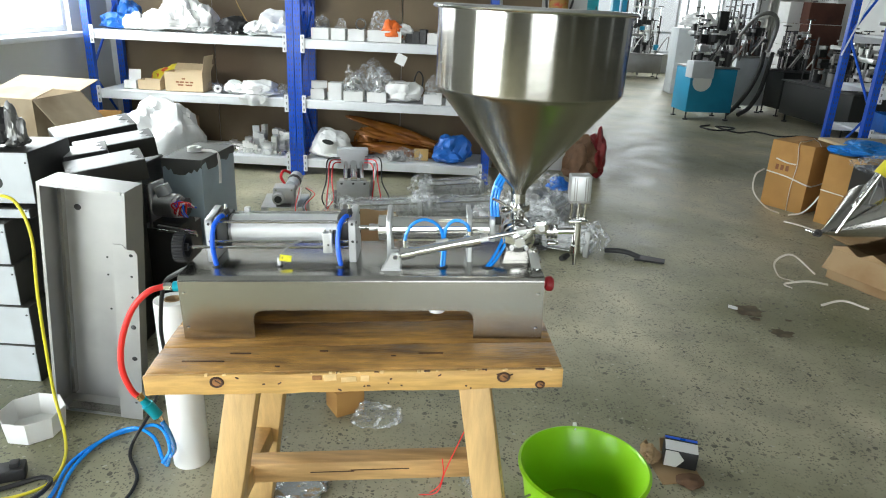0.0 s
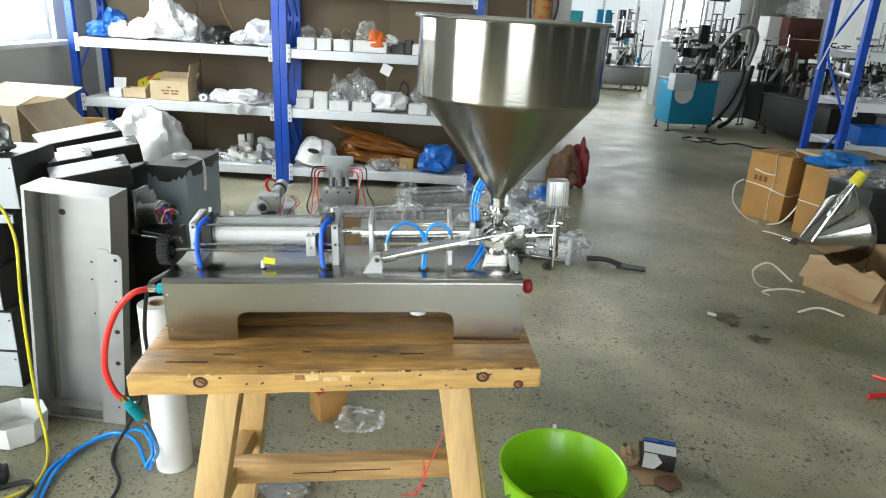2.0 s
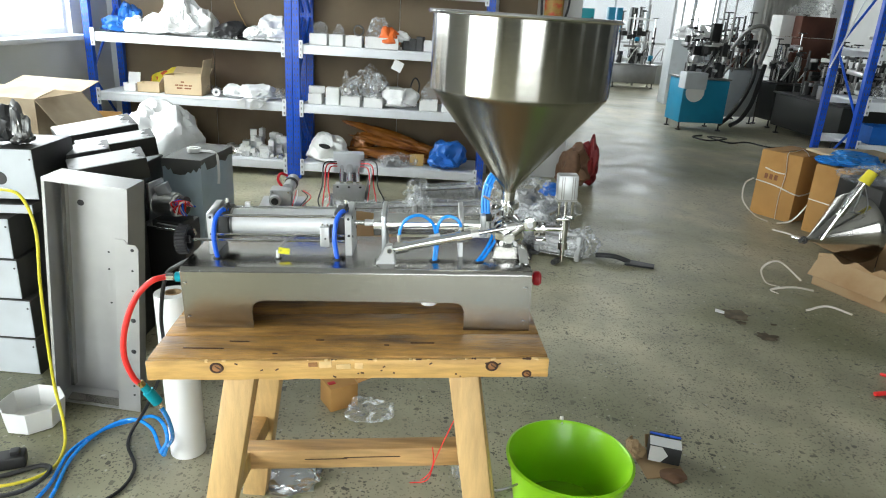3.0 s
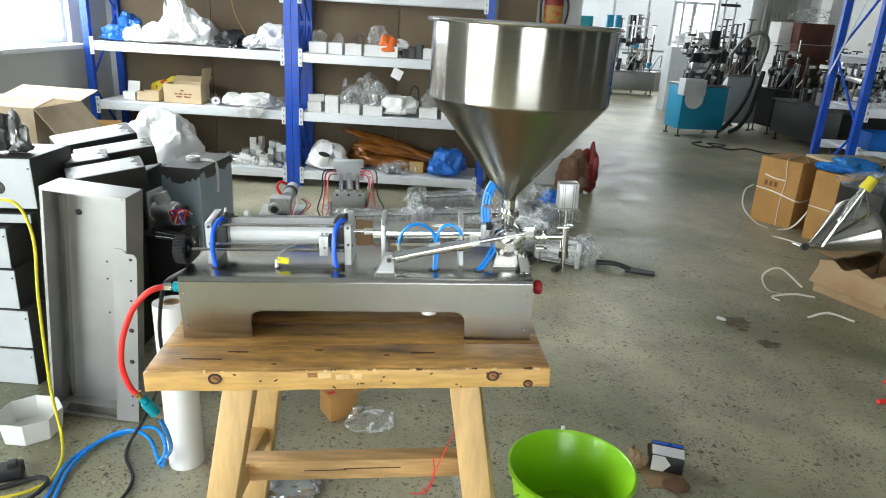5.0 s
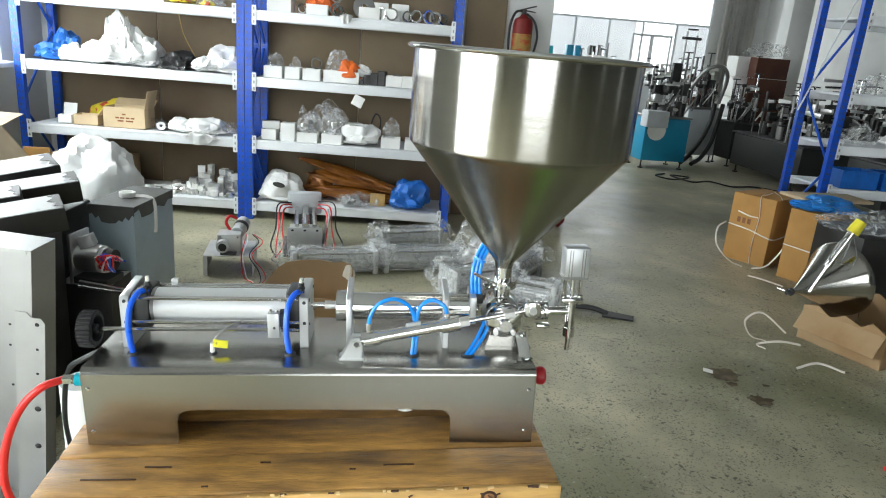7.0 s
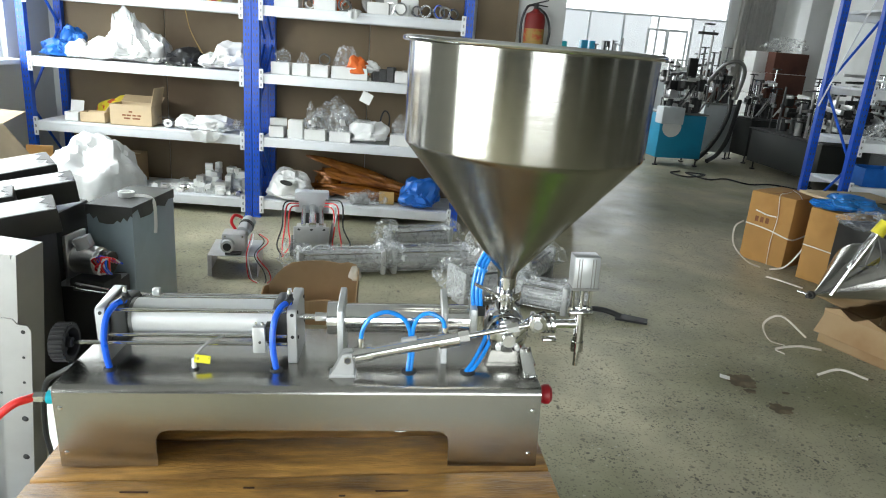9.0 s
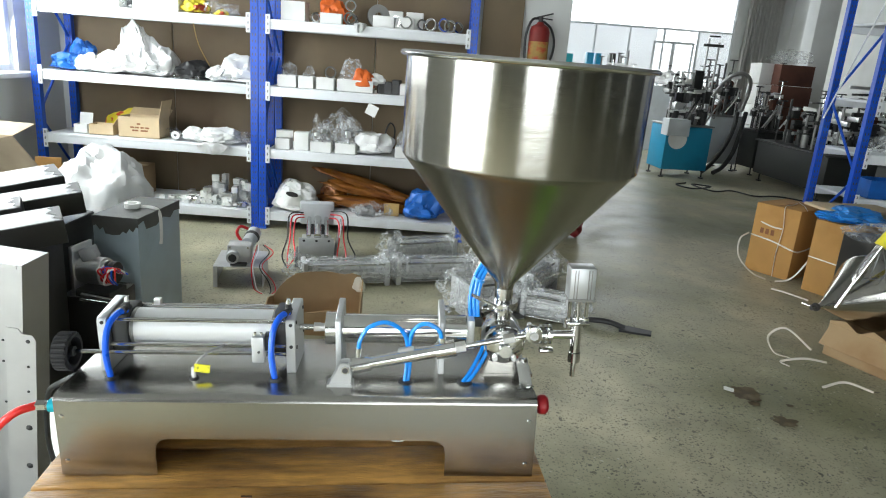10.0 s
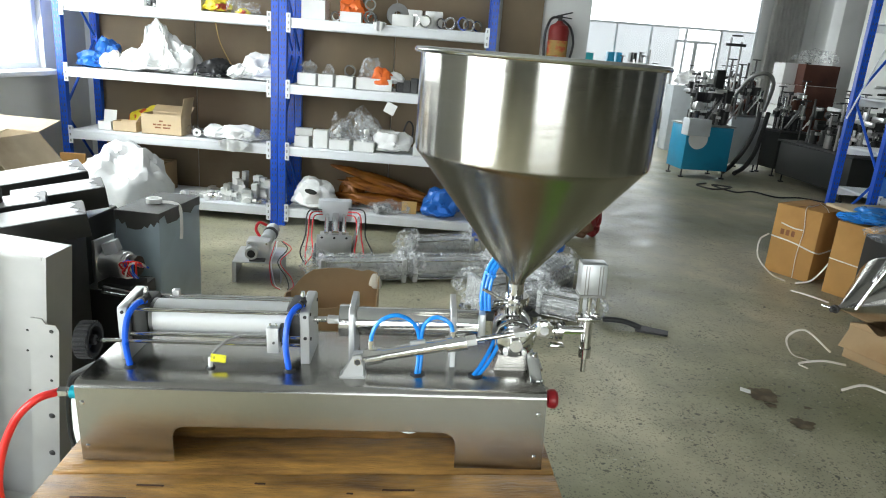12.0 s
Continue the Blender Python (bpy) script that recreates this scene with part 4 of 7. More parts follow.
prof = [(0.0, 0.0), (0.138, 0.0), (0.145, 0.006), (0.186, 0.255), (0.197, 0.262), (0.198, 0.272), (0.19, 0.276), (0.183, 0.268), (0.141, 0.012), (0.135, 0.008), (0.0, 0.008)]
part("shell", lathe(B(), prof, seg=64), GREEN, bucket)
part("handle", tube(B(), [(-0.165, -0.09, 0.225), (-0.20, -0.11, 0.222), (-0.225, -0.10, 0.205), (-0.228, -0.08, 0.19)], 0.0035, seg=8), GALVANISED, bucket, "bent wire handle end")
part("handle_knob", rod(B(), (0.0, 0.188, 0.262), (0.0, 0.206, 0.280), 0.009, 0.006, 12), PAPER, bucket, "small white handle knob")
water = part("water", lathe(B(), [(0.0, 0.062), (0.148, 0.062)], seg=48), material("water_in_bucket", (0.2, 0.42, 0.01), 0.04, 0, 0.1, 3, coat=0.5), bucket, "shallow water in the bucket")


# ---- goods on the rack ----
SX = lambda px: -2.565 + (px - 81) * 0.00453
TX = lambda px: -0.74 + (px - 483) * 0.00446
TOPS = [z + 0.040 for z in SHELVES]
rng = random.Random(11)


def bag(x, y, z, size, mat, seed, label, peak=0.0, rough=0.4, level=4, turn=0.0, fine=1.0):
    return solo("plastic_bag", crumpled(B(), size, (0, 0, 0), seed, level, rough, 0.7, peak, fine), mat, label, "bag", pose(x, y, z, 0, 0, turn), "bags", sharp=32)


def tray(x, y, z, w, d, h, label, mat=None, turn=0.0):
    """An open carton tray with thin walls."""
    t = 0.004
    bm = box(B(), (w, d, t), (0, 0, t / 2))
    for sx in (-1, 1):
        box(bm, (t, d, h), (sx * (w - t) / 2, 0, h / 2))
    for sy in (-1, 1):
        box(bm, (w - 2 * t, t, h), (0, sy * (d - t) / 2, h / 2))
    return solo("tray", bm, mat or WHITE_CARD, label, "tray", pose(x, y, z, 0, 0, turn), "carton trays")


def carton(name, x, y, z, w, d, h, mat, label, turn=0.0, flaps=(), open_top=False, tape=True, group=""):
    """A carton with walls, four lid flaps (given by tilt) and a tape line."""
    c = thing(name, label, "carton", pose(x, y, z, 0, 0, turn), group)
    t = 0.005
    if open_top:
        part("bottom", box(B(), (w, d, t), (0, 0, t / 2)), mat, c)
        for sx in (-1, 1):
            part("side", box(B(), (t, d, h), (sx * (w - t) / 2, 0, h / 2)), mat, c)
        for sy in (-1, 1):
            part("side", box(B(), (w - 2 * t, t, h), (0, sy * (d - t) / 2, h / 2)), mat, c)
    else:
        part("body", box(B(), (w, d, h), (0, 0, h / 2), bevel=0.004), mat, c)
        if tape:
            part("tape", box(B(), (w + 0.001, 0.05, 0.001), (0, 0, h + 0.001)), PALE_CARD, c, "strip of packing tape")
    for side, tilt, length in flaps:
        if side in "EW":
            s = 1 if side == "E" else -1
            m = pose(s * w / 2, 0, h, 0, -s * tilt, 0)
            bm = box(B(), (length, d, t), (s * length / 2, 0, 0), bevel=0.001, seg=1)
        else:
            s = 1 if side == "N" else -1
            m = pose(0, s * d / 2, h, s * tilt, 0, 0)
            bm = box(B(), (w, length, t), (0, s * length / 2, 0), bevel=0.001, seg=1)
        part("flap", bm, mat, c, m=m)
    return c


def ring(x, y, z, r, label="steel ring standing on the shelf", turn=0.0, lean=80, thick=0.012, width=0.02):
    bm = lathe(B(), [(r - thick, -width / 2), (r, -width / 2), (r, width / 2), (r - thick, width / 2), (r - thick, -width / 2)], seg=28)
    return solo("ring", bm, POLISHED, label, "ring", pose(x, y, z + r * 0.985 + 0.002, lean, 0, turn), "metal rings")


def block(x, y, z, w, d, h, mat, turn=0.0, label="small machined aluminium block"):
    bm = box(B(), (w, d, h), (0, 0, h / 2), bevel=0.003, seg=1)
    if h > 0.04:
        rod(bm, (0, -d / 2 - 0.004, h * 0.55), (0, -d / 2 + 0.004, h * 0.55), min(w, h) * 0.25, seg=10)
    return solo("machined_block", bm, mat, label, "machine part", pose(x, y, z, 0, 0, turn), "loose machine parts")


def bar_part(x, y, z, r, length, mat, turn, label="short turned steel fitting"):
    bm = rod(B(), (-length / 2, 0, r), (length / 2, 0, r), r, seg=14)
    rod(bm, (-length * 0.2, 0, r), (length * 0.1, 0, r), r * 1.3, seg=6)
    return solo("fitting", bm, mat, label, "machine part", pose(x, y, z + r * 0.32, 0, 0, turn), "loose machine parts")


Y0 = RY + 0.06
# second shelf, left bay: boxes, yellow bag, roll and bags that hang over the edge
z = TOPS[1]
carton("small_box", SX(130), Y0 + 0.10, z, 0.11, 0.10, 0.075, WHITE_CARD, "small white box with a dark raised lid", flaps=(("N", 75, 0.09),), open_top=True)
carton("small_box", SX(168), Y0 + 0.12, z, 0.2, 0.14, 0.085, PALE_CARD, "small pale open cardboard box", flaps=(("E", 55, 0.07),), open_top=True)
sc = carton("carton", SX(240), Y0 + 0.14, z, 0.34, 0.22, 0.17, PALE_CARD, "brown carton with one raised flap", flaps=(("E", 78, 0.15), ("N", 30, 0.1)), open_top=True)
for dx, dz, w in ((0.0, 0.115, 0.03), (-0.055, 0.085, 0.03), (-0.015, 0.085, 0.035), (0.03, 0.085, 0.03), (0.07, 0.085, 0.03), (-0.03, 0.06, 0.05), (0.045, 0.06, 0.06)):
    part("print", box(B(), (w, 0.002, 0.013), (dx, -0.1105, dz)), CARD_PRINT, sc, "faded brown print")
bag(SX(195), Y0 + 0.36, z, (0.25, 0.05, 0.15), YELLOW_BAG, 3, "yellow printed plastic bag lying behind boxes", rough=0.3, turn=-15)
bm = lathe(B(), [(0.012, -0.05), (0.034, -0.05), (0.034, 0.05), (0.012, 0.05), (0.012, -0.05)], seg=24)
solo("tape_roll", bm, PAPER, "white tape roll lying on the shelf", "roll", pose(SX(303), Y0 + 0.08, z + 0.035, 80, 0, 20))
bag(SX(290), Y0 + 0.2, z, (0.07, 0.08, 0.06), FILM, 5, "clear plastic bag of small parts")
bag(SX(345), Y0 + 0.1, z, (0.12, 0.10, 0.075), BAG_WHITE, 6, "thin white plastic bag on the shelf")
bag(SX(388), Y0 + 0.06, z, (0.15, 0.1, 0.10), BAG_WHITE, 7, "thin white plastic bag sagging over the shelf edge")
bag(SX(425), Y0 + 0.2, z, (0.08, 0.1, 0.06), FILM, 9, "clear plastic bag of small parts")
# third shelf, left bay: bags
z = TOPS[2]
bag(SX(110), Y0 + 0.12, z, (0.13, 0.12, 0.09), BAG_BLUE, 12, "blue plastic bag on the shelf")
bag(SX(125), Y0 + 0.24, z, (0.10, 0.1, 0.16), BAG_BLUE, 13, "dark blue plastic bag on the shelf")
bag(SX(145), Y0 + 0.12, z, (0.10, 0.1, 0.10), BAG_WHITE, 14, "white plastic bag on the shelf")
bag(SX(190), Y0 + 0.10, z, (0.15, 0.13, 0.11), BAG_WHITE, 15, "white plastic bag filled with parts")
bag(SX(240), Y0 + 0.14, z, (0.185, 0.15, 0.15), BAG_WHITE, 16, "tall knotted white plastic bag filled with parts", peak=1.1, rough=0.5, level=5)
bag(SX(278), Y0 + 0.16, z, (0.12, 0.12, 0.17), BAG_WHITE, 17, "white plastic bag filled with parts", rough=0.45)
bag(SX(338), Y0 + 0.12, z, (0.14, 0.12, 0.11), BAG_BLACK, 18, "crumpled black plastic bag")
bag(SX(385), Y0 + 0.10, z, (0.10, 0.11, 0.09), BAG_WHITE, 19, "white plastic bag filled with parts")
bag(SX(418), Y0 + 0.12, z, (0.15, 0.13, 0.13), BAG_WHITE, 20, "white plastic bag filled with parts", rough=0.45)
for k in range(14):
    bar_part(SX(300) + rng.uniform(0, 0.25), Y0 + rng.uniform(0.0, 0.06), z, rng.uniform(0.008, 0.016), rng.uniform(0.03, 0.06), rng.choice((POLISHED, DARK_STEEL)), rng.uniform(0, 180))
# fourth shelf, left bay: white trays of small parts
z = TOPS[3]
tray(SX(150), Y0 + 0.14, z, 0.62, 0.26, 0.05, "shallow white tray of small metal parts")
tray(SX(282), Y0 + 0.14, z, 0.36, 0.26, 0.09, "white tray of small metal parts")
for k in range(70):
    bar_part(SX(80) + rng.uniform(0.05, 1.05), Y0 + rng.uniform(0.06, 0.22), z + 0.006 + rng.uniform(0, 0.03), rng.uniform(0.01, 0.02), rng.uniform(0.03, 0.07), rng.choice((POLISHED, ALUMINIUM, DARK_STEEL)), rng.uniform(0, 180))
bag(SX(345), Y0 + 0.1, z, (0.10, 0.1, 0.09), YELLOW_BAG, 23, "yellow-green plastic bag on the shelf")
bag(SX(385), Y0 + 0.12, z, (0.16, 0.1, 0.07), FILM, 24, "clear plastic bag on the shelf")
bag(SX(395), Y0 + 0.05, z, (0.05, 0.04, 0.03), YELLOW_BAG, 25, "yellow-green plastic scrap on the shelf")
solo("stalk", tube(B(), [(SX(240), Y0 + 0.1, TOPS[2] + 0.26), (SX(250), Y0 + 0.02, TOPS[2] + 0.36), (SX(232), Y0 - 0.02, TOPS[3] - 0.02)], 0.008, 8), WHITE_CARD, "white plastic strip hanging from the shelf", "strip")
solo("strip", tube(B(), [(SX(362), Y0 + 0.2, TOPS[2] + 0.1), (SX(345), Y0 + 0.15, TOPS[2] + 0.28), (SX(338), Y0 + 0.12, TOPS[3] - 0.06)], 0.004, 6), BRASS, "thin yellow wire bent upwards", "wire")
# bottom shelf, left bay: stacks of machined blocks
z = TOPS[0]
for k in range(46):
    x = SX(285) + rng.uniform(0, 0.7)
    yy = Y0 + rng.uniform(0.02, 0.40)
    n = rng.choice((1, 2, 3, 4)) if x > SX(330) else 1
    w, d, h = rng.uniform(0.04, 0.09), rng.uniform(0.04, 0.08), rng.uniform(0.025, 0.06)
    for j in range(n):
        block(x + rng.uniform(-0.006, 0.006), yy, z + j * h, w, d, h - 0.001, rng.choice((ALUMINIUM, WHITE_CARD, ALUMINIUM, PAPER)), rng.uniform(-15, 15))
for k in range(26):
    bar_part(SX(270) + rng.uniform(0, 0.75), Y0 + rng.uniform(0.0, 0.12), z, rng.uniform(0.012, 0.025), rng.uniform(0.05, 0.1), rng.choice((POLISHED, ALUMINIUM, PAPER)), rng.uniform(0, 180))
for px in (200, 120):
    carton("carton", SX(px), Y0 + 0.25, z, 0.3, 0.3, 0.26, CARDBOARD, "brown cardboard carton on the bottom shelf")
# right bay, fourth shelf: boxes and rings
z = TOPS[3]
tray(TX(522), Y0 + 0.10, z, 0.19, 0.18, 0.15, "tall white open box")
bag(TX(590), Y0 + 0.16, z, (0.11, 0.1, 0.13), ORANGE, 31, "orange plastic bag on the shelf")
tray(TX(590), Y0 + 0.05, z, 0.17, 0.09, 0.08, "small white open carton on the shelf")
for px, r in ((560, 0.04), (627, 0.045), (624, 0.05), (705, 0.05), (725, 0.05), (752, 0.045), (769, 0.05), (792, 0.055), (803, 0.05), (818, 0.045), (700, 0.045)):
    ring(TX(px), Y0 + rng.uniform(0.0, 0.12), z, r, turn=rng.uniform(-35, 35))
ring(TX(624), Y0 + 0.03, z + 0.1, 0.045, turn=10)
bm = lathe(B(), [(0.03, -0.015), (0.09, -0.015), (0.09, 0.015), (0.03, 0.015), (0.03, -0.015)], seg=32)
solo("coil", bm, GALVANISED, "grey coil of strip standing upright", "coil", pose(TX(672), Y0 + 0.14, z + 0.09, 84, 0, 15))
carton("small_box", TX(684), Y0 + 0.05, z, 0.17, 0.09, 0.09, WHITE_CARD, "small closed white box", tape=False)
carton("small_box", TX(722), Y0 + 0.07, z, 0.15, 0.09, 0.09, WHITE_CARD, "small closed white box", tape=False)
for px in (700, 738):
    carton("small_box", TX(px), Y0 + 0.2, z, 0.14, 0.1, 0.14, WHITE_CARD, "small closed white box", tape=False)
# right bay, third shelf: white trays, rings, orange bag, dark valves
z = TOPS[2]
for px, w in ((513, 0.15), (548, 0.12), (583, 0.14)):
    tray(TX(px), Y0 + 0.06, z, w, 0.14, 0.095, "white carton tray of parts")
tray(TX(638), Y0 + 0.06, z, 0.29, 0.15, 0.095, "wide white carton tray of parts")
bag(TX(513), Y0 + 0.08, z + 0.01, (0.06, 0.05, 0.13), FILM, 33, "clear plastic bag standing in a tray")
bag(TX(550), Y0 + 0.09, z + 0.01, (0.05, 0.05, 0.12), FILM, 34, "clear plastic bag standing in a tray")
ring(TX(590), Y0 + 0.06, z + 0.09, 0.048, "white plastic ring in a tray", 20)
bag(TX(628), Y0 + 0.12, z + 0.01, (0.09, 0.06, 0.17), FILM, 35, "tall clear plastic bag standing in a tray")
bag(TX(648), Y0 + 0.05, z + 0.01, (0.09, 0.06, 0.12), ORANGE, 36, "orange plastic bag standing in a tray")
bag(TX(675), Y0 + 0.08, z + 0.06, (0.08, 0.05, 0.06), BAG_WHITE, 37, "pale crumpled bag on a tray")
for k in range(5):
    block(TX(685 + 14 * k), Y0 + 0.05, z, 0.06, 0.08, 0.08 + 0.02 * (k % 3), rng.choice((CAST, DARK_STEEL, GALVANISED)), rng.uniform(-20, 20), "dark greasy valve block")
for px in (735, 765, 800):
    tray(TX(px), Y0 + 0.07, z, 0.13, 0.15, 0.09, "white carton tray of parts")
solo("paper_note", box(B(), (0.09, 0.003, 0.09), (0, 0, 0), bevel=0.001, seg=1), PAPER, "white paper note hanging from the shelf", "note", pose(TX(672), RY - 0.008, SHELVES[2] - 0.09, 8, 24, 0))
# right bay, second shelf
z = TOPS[1]
tray(TX(506), Y0 + 0.06, z, 0.12, 0.14, 0.09, "white carton tray of parts")
carton("small_box", TX(508), Y0 + 0.04, z + 0.095, 0.14, 0.08, 0.06, WHITE_CARD, "small white box lying on a tray", turn=12, tape=False)
carton("small_box", TX(541), Y0 + 0.05, z, 0.12, 0.11, 0.15, WHITE_CARD, "small closed white box", tape=False)
for px in (578, 625):
    tray(TX(px), Y0 + 0.04, z, 0.17, 0.13, 0.085, "white carton tray heaped with clear bags", turn=rng.uniform(-5, 5))
    for j in range(3):
        bag(TX(px) + 0.05 * (j - 1), Y0 + 0.07 + 0.02 * j, z + 0.02, (0.055, 0.05, 0.15), FILM, 40 + j + px, "clear plastic bag of parts in a tray", rough=0.5)
    for j in range(6):
        block(TX(px) + rng.uniform(-0.06, 0.06), Y0 + rng.uniform(0.0, 0.08), z + 0.006 + 0.03 * j, 0.04, 0.03, 0.03, rng.choice((ALUMINIUM, PAPER, PAPER)), rng.uniform(0, 90))
bag(TX(610), Y0 + 0.22, z, (0.17, 0.1, 0.22), FILM, 47, "large clear plastic bag of parts", rough=0.5)
bag(TX(678), Y0 + 0.07, z, (0.14, 0.1, 0.13), BAG_WHITE, 48, "white plastic bag on the shelf", rough=0.45)
carton("small_box", TX(660), Y0 + 0.2, z, 0.14, 0.1, 0.17, WHITE_CARD, "small closed white box", turn=20, tape=False)
tray(TX(735), Y0 + 0.06, z, 0.16, 0.14, 0.09, "white carton tray of parts")
tray(TX(780), Y0 + 0.06, z, 0.16, 0.14, 0.09, "white carton tray of parts")
bag(TX(735), Y0 + 0.1, z + 0.02, (0.07, 0.06, 0.15), FILM, 49, "clear plastic bag standing in a tray")
bag(TX(790), Y0 + 0.1, z + 0.02, (0.09, 0.08, 0.16), FILM, 50, "clear plastic bag standing in a tray")
solo("cable_loop", tube(B(), [(TX(700), Y0 + 0.2, z), (TX(694), Y0 + 0.2, z + 0.16), (TX(702), Y0 + 0.2, z + 0.26), (TX(712), Y0 + 0.2, z + 0.2), (TX(706), Y0 + 0.2, z)], 0.007, 8), CABLE, "black cable loop standing on the shelf", "cable")
# right bay, bottom shelf: white bag, amber film, clear bag, blue bag
z = TOPS[0]
bag(TX(530), Y0 + 0.05, z, (0.19, 0.14, 0.19), BAG_WHITE, 51, "round white plastic bag with a dark opening", rough=0.24, level=5)
solo("roll_core", rod(B(), (0, 0, -0.01), (0, 0, 0.012), 0.04, seg=20), CHARCOAL, "grey cardboard core showing in a bag", "core", pose(TX(530), Y0 - 0.1, z + 0.17, 70, 12, 8) @ Matrix.Diagonal((1.3, 0.5, 1, 1)))
for k, (dx, dz, a, r) in enumerate(((0.0, 0.0, 4, 0.07), (0.02, 0.11, 9, 0.06), (-0.05, 0.19, 15, 0.05))):
    bm = crumpled(B(), (0.42, r, r), (0, 0, 0), 60 + k, 4, 0.28, 0.3)
    solo("film_roll", bm, AMBER, "crumpled roll of amber plastic film", "film roll", pose(TX(665) + dx, Y0 + 0.22, z + dz + (0 if k == 0 else 0.01), 0, a, 0), "film rolls")
solo("film_end", box(B(), (0.13, 0.004, 0.11), (0, 0, 0.055), bevel=0.001, seg=1), material("amber_card", (0.45, 0.28, 0.08), 0.5, 0, 0.1, 8), "yellow card end of a film roll", "card", pose(TX(715), Y0 + 0.1, z, -8, 0, 0))
bag(TX(675), Y0 + 0.03, z, (0.15, 0.08, 0.085), FILM, 66, "clear plastic bag of parts", rough=0.5)
bag(TX(665), Y0 + 0.03, z, (0.08, 0.05, 0.06), GALVANISED, 67, "silver foil bag of parts", rough=0.5)
bag(TX(775), Y0 + 0.08, z, (0.15, 0.13, 0.17), BAG_BLUE, 68, "blue plastic bag on the bottom shelf", rough=0.5)
bag(TX(595), Y0 + 0.3, z, (0.12, 0.1, 0.16), AMBER, 69, "folded amber plastic film")

# ---- fire extinguisher on the wall ----
TANK_RED = material("dull_red_enamel", (0.22, 0.012, 0.010), 0.45, 0, 0.15, 8)
fe = thing("fire_extinguisher", "red fire extinguisher with yellow label hung on the wall", "fire extinguisher", pose(1.47, 5.07, 1.45) @ Matrix.Diagonal((1.12, 1.12, 1.02, 1)))
part("tank", lathe(B(), [(0.0, 0.0), (0.07, 0.0), (0.078, 0.01), (0.078, 0.33), (0.068, 0.37), (0.03, 0.395), (0.022, 0.41), (0.0, 0.41)], seg=32), TANK_RED, fe, "red enamelled tank")
part("label_band", lathe(B(), [(0.0788, 0.08), (0.0788, 0.25)], seg=32), material("yellow_label", (0.42, 0.25, 0.06), 0.6, 0, 0.2, 20, second=(0.5, 0.06, 0.03), second_scale=18), fe, "yellow printed label")
part("valve_head", rod(box(B(), (0.03, 0.03, 0.05), (0, 0, 0.43), bevel=0.004), (0, 0, 0.4), (0, 0, 0.45), 0.018), BLACK, fe)
part("lever", box(box(B(), (0.13, 0.018, 0.012), (0.03, 0, 0.465), (0, -18, 0), bevel=0.003), (0.11, 0.018, 0.01), (0.035, 0, 0.44), (0, 6, 0), bevel=0.003), BLACK, fe)
part("hose", tube(B(), [(-0.01, 0, 0.44), (-0.07, -0.02, 0.42), (-0.105, -0.02, 0.3), (-0.1, -0.02, 0.12), (-0.08, -0.02, 0.02)], 0.010), BLACK, fe)
part("hose", tube(B(), [(0.02, 0, 0.42), (0.085, -0.01, 0.36), (0.118, -0.02, 0.24), (0.1, -0.02, 0.1), (0.06, -0.02, 0.0)], 0.009), BLACK, fe)
part("wall_hook", box(B(), (0.05, 0.035, 0.03), (0, 0.092, 0.3), bevel=0.003), DARK_STEEL, fe)

# ---- grey steel cabinet box and pile of chassis ----
gb = thing("steel_cabinet", "tall grey-blue steel cabinet box with peeling dark film", "cabinet", pose(-0.70, 1.95, 0, 0, 0, -4))
part("body", box(B(), (0.205, 0.40, 0.76), (0, 0.0, 0.38), bevel=0.004), GREY_BLUE, gb)
bm = B()
edge = [(-0.1045, 0.762), (-0.1045, 0.715), (-0.085, 0.722), (-0.07, 0.70), (-0.055, 0.712), (-0.045, 0.685), (-0.01, 0.680), (0.02, 0.684), (0.035, 0.70), (0.05, 0.692), (0.065, 0.715), (0.08, 0.70), (0.095, 0.725), (0.1045, 0.72), (0.1045, 0.762)]
prism(bm, edge, 0.002, pose(0, -0.2035, 0))
box(bm, (0.209, 0.404, 0.002), (0, 0, 0.7622))
part("film", bm, PEELED, gb, "torn dark protective film")
prism(bm := B(), [(-0.2, 0.762), (-0.2, 0.735), (-0.15, 0.745), (-0.13, 0.70), (-0.04, 0.695), (0.03, 0.72), (0.10, 0.70), (0.14, 0.725), (0.2, 0.72), (0.2, 0.762)], 0.002, pose(0.1045, 0, 0, 0, 0, 90))
part("film", bm, PEELED, gb, "torn dark protective film")
solo("tape_roll", lathe(B(), [(0.022, 0), (0.036, 0), (0.036, 0.022), (0.022, 0.022), (0.022, 0)], seg=24), PAPER, "white tape roll lying on the grey cabinet", "roll", pose(-0.715, 1.93, 0.7645))
solo("tape_end", tube(B(), [(-0.68, 1.93, 0.772), (-0.62, 1.93, 0.77), (-0.592, 1.93, 0.745), (-0.588, 1.93, 0.65), (-0.59, 1.925, 0.60)], 0.008, 6, flat=0.15), PAPER, "loose end of white tape hanging down the cabinet", "tape")


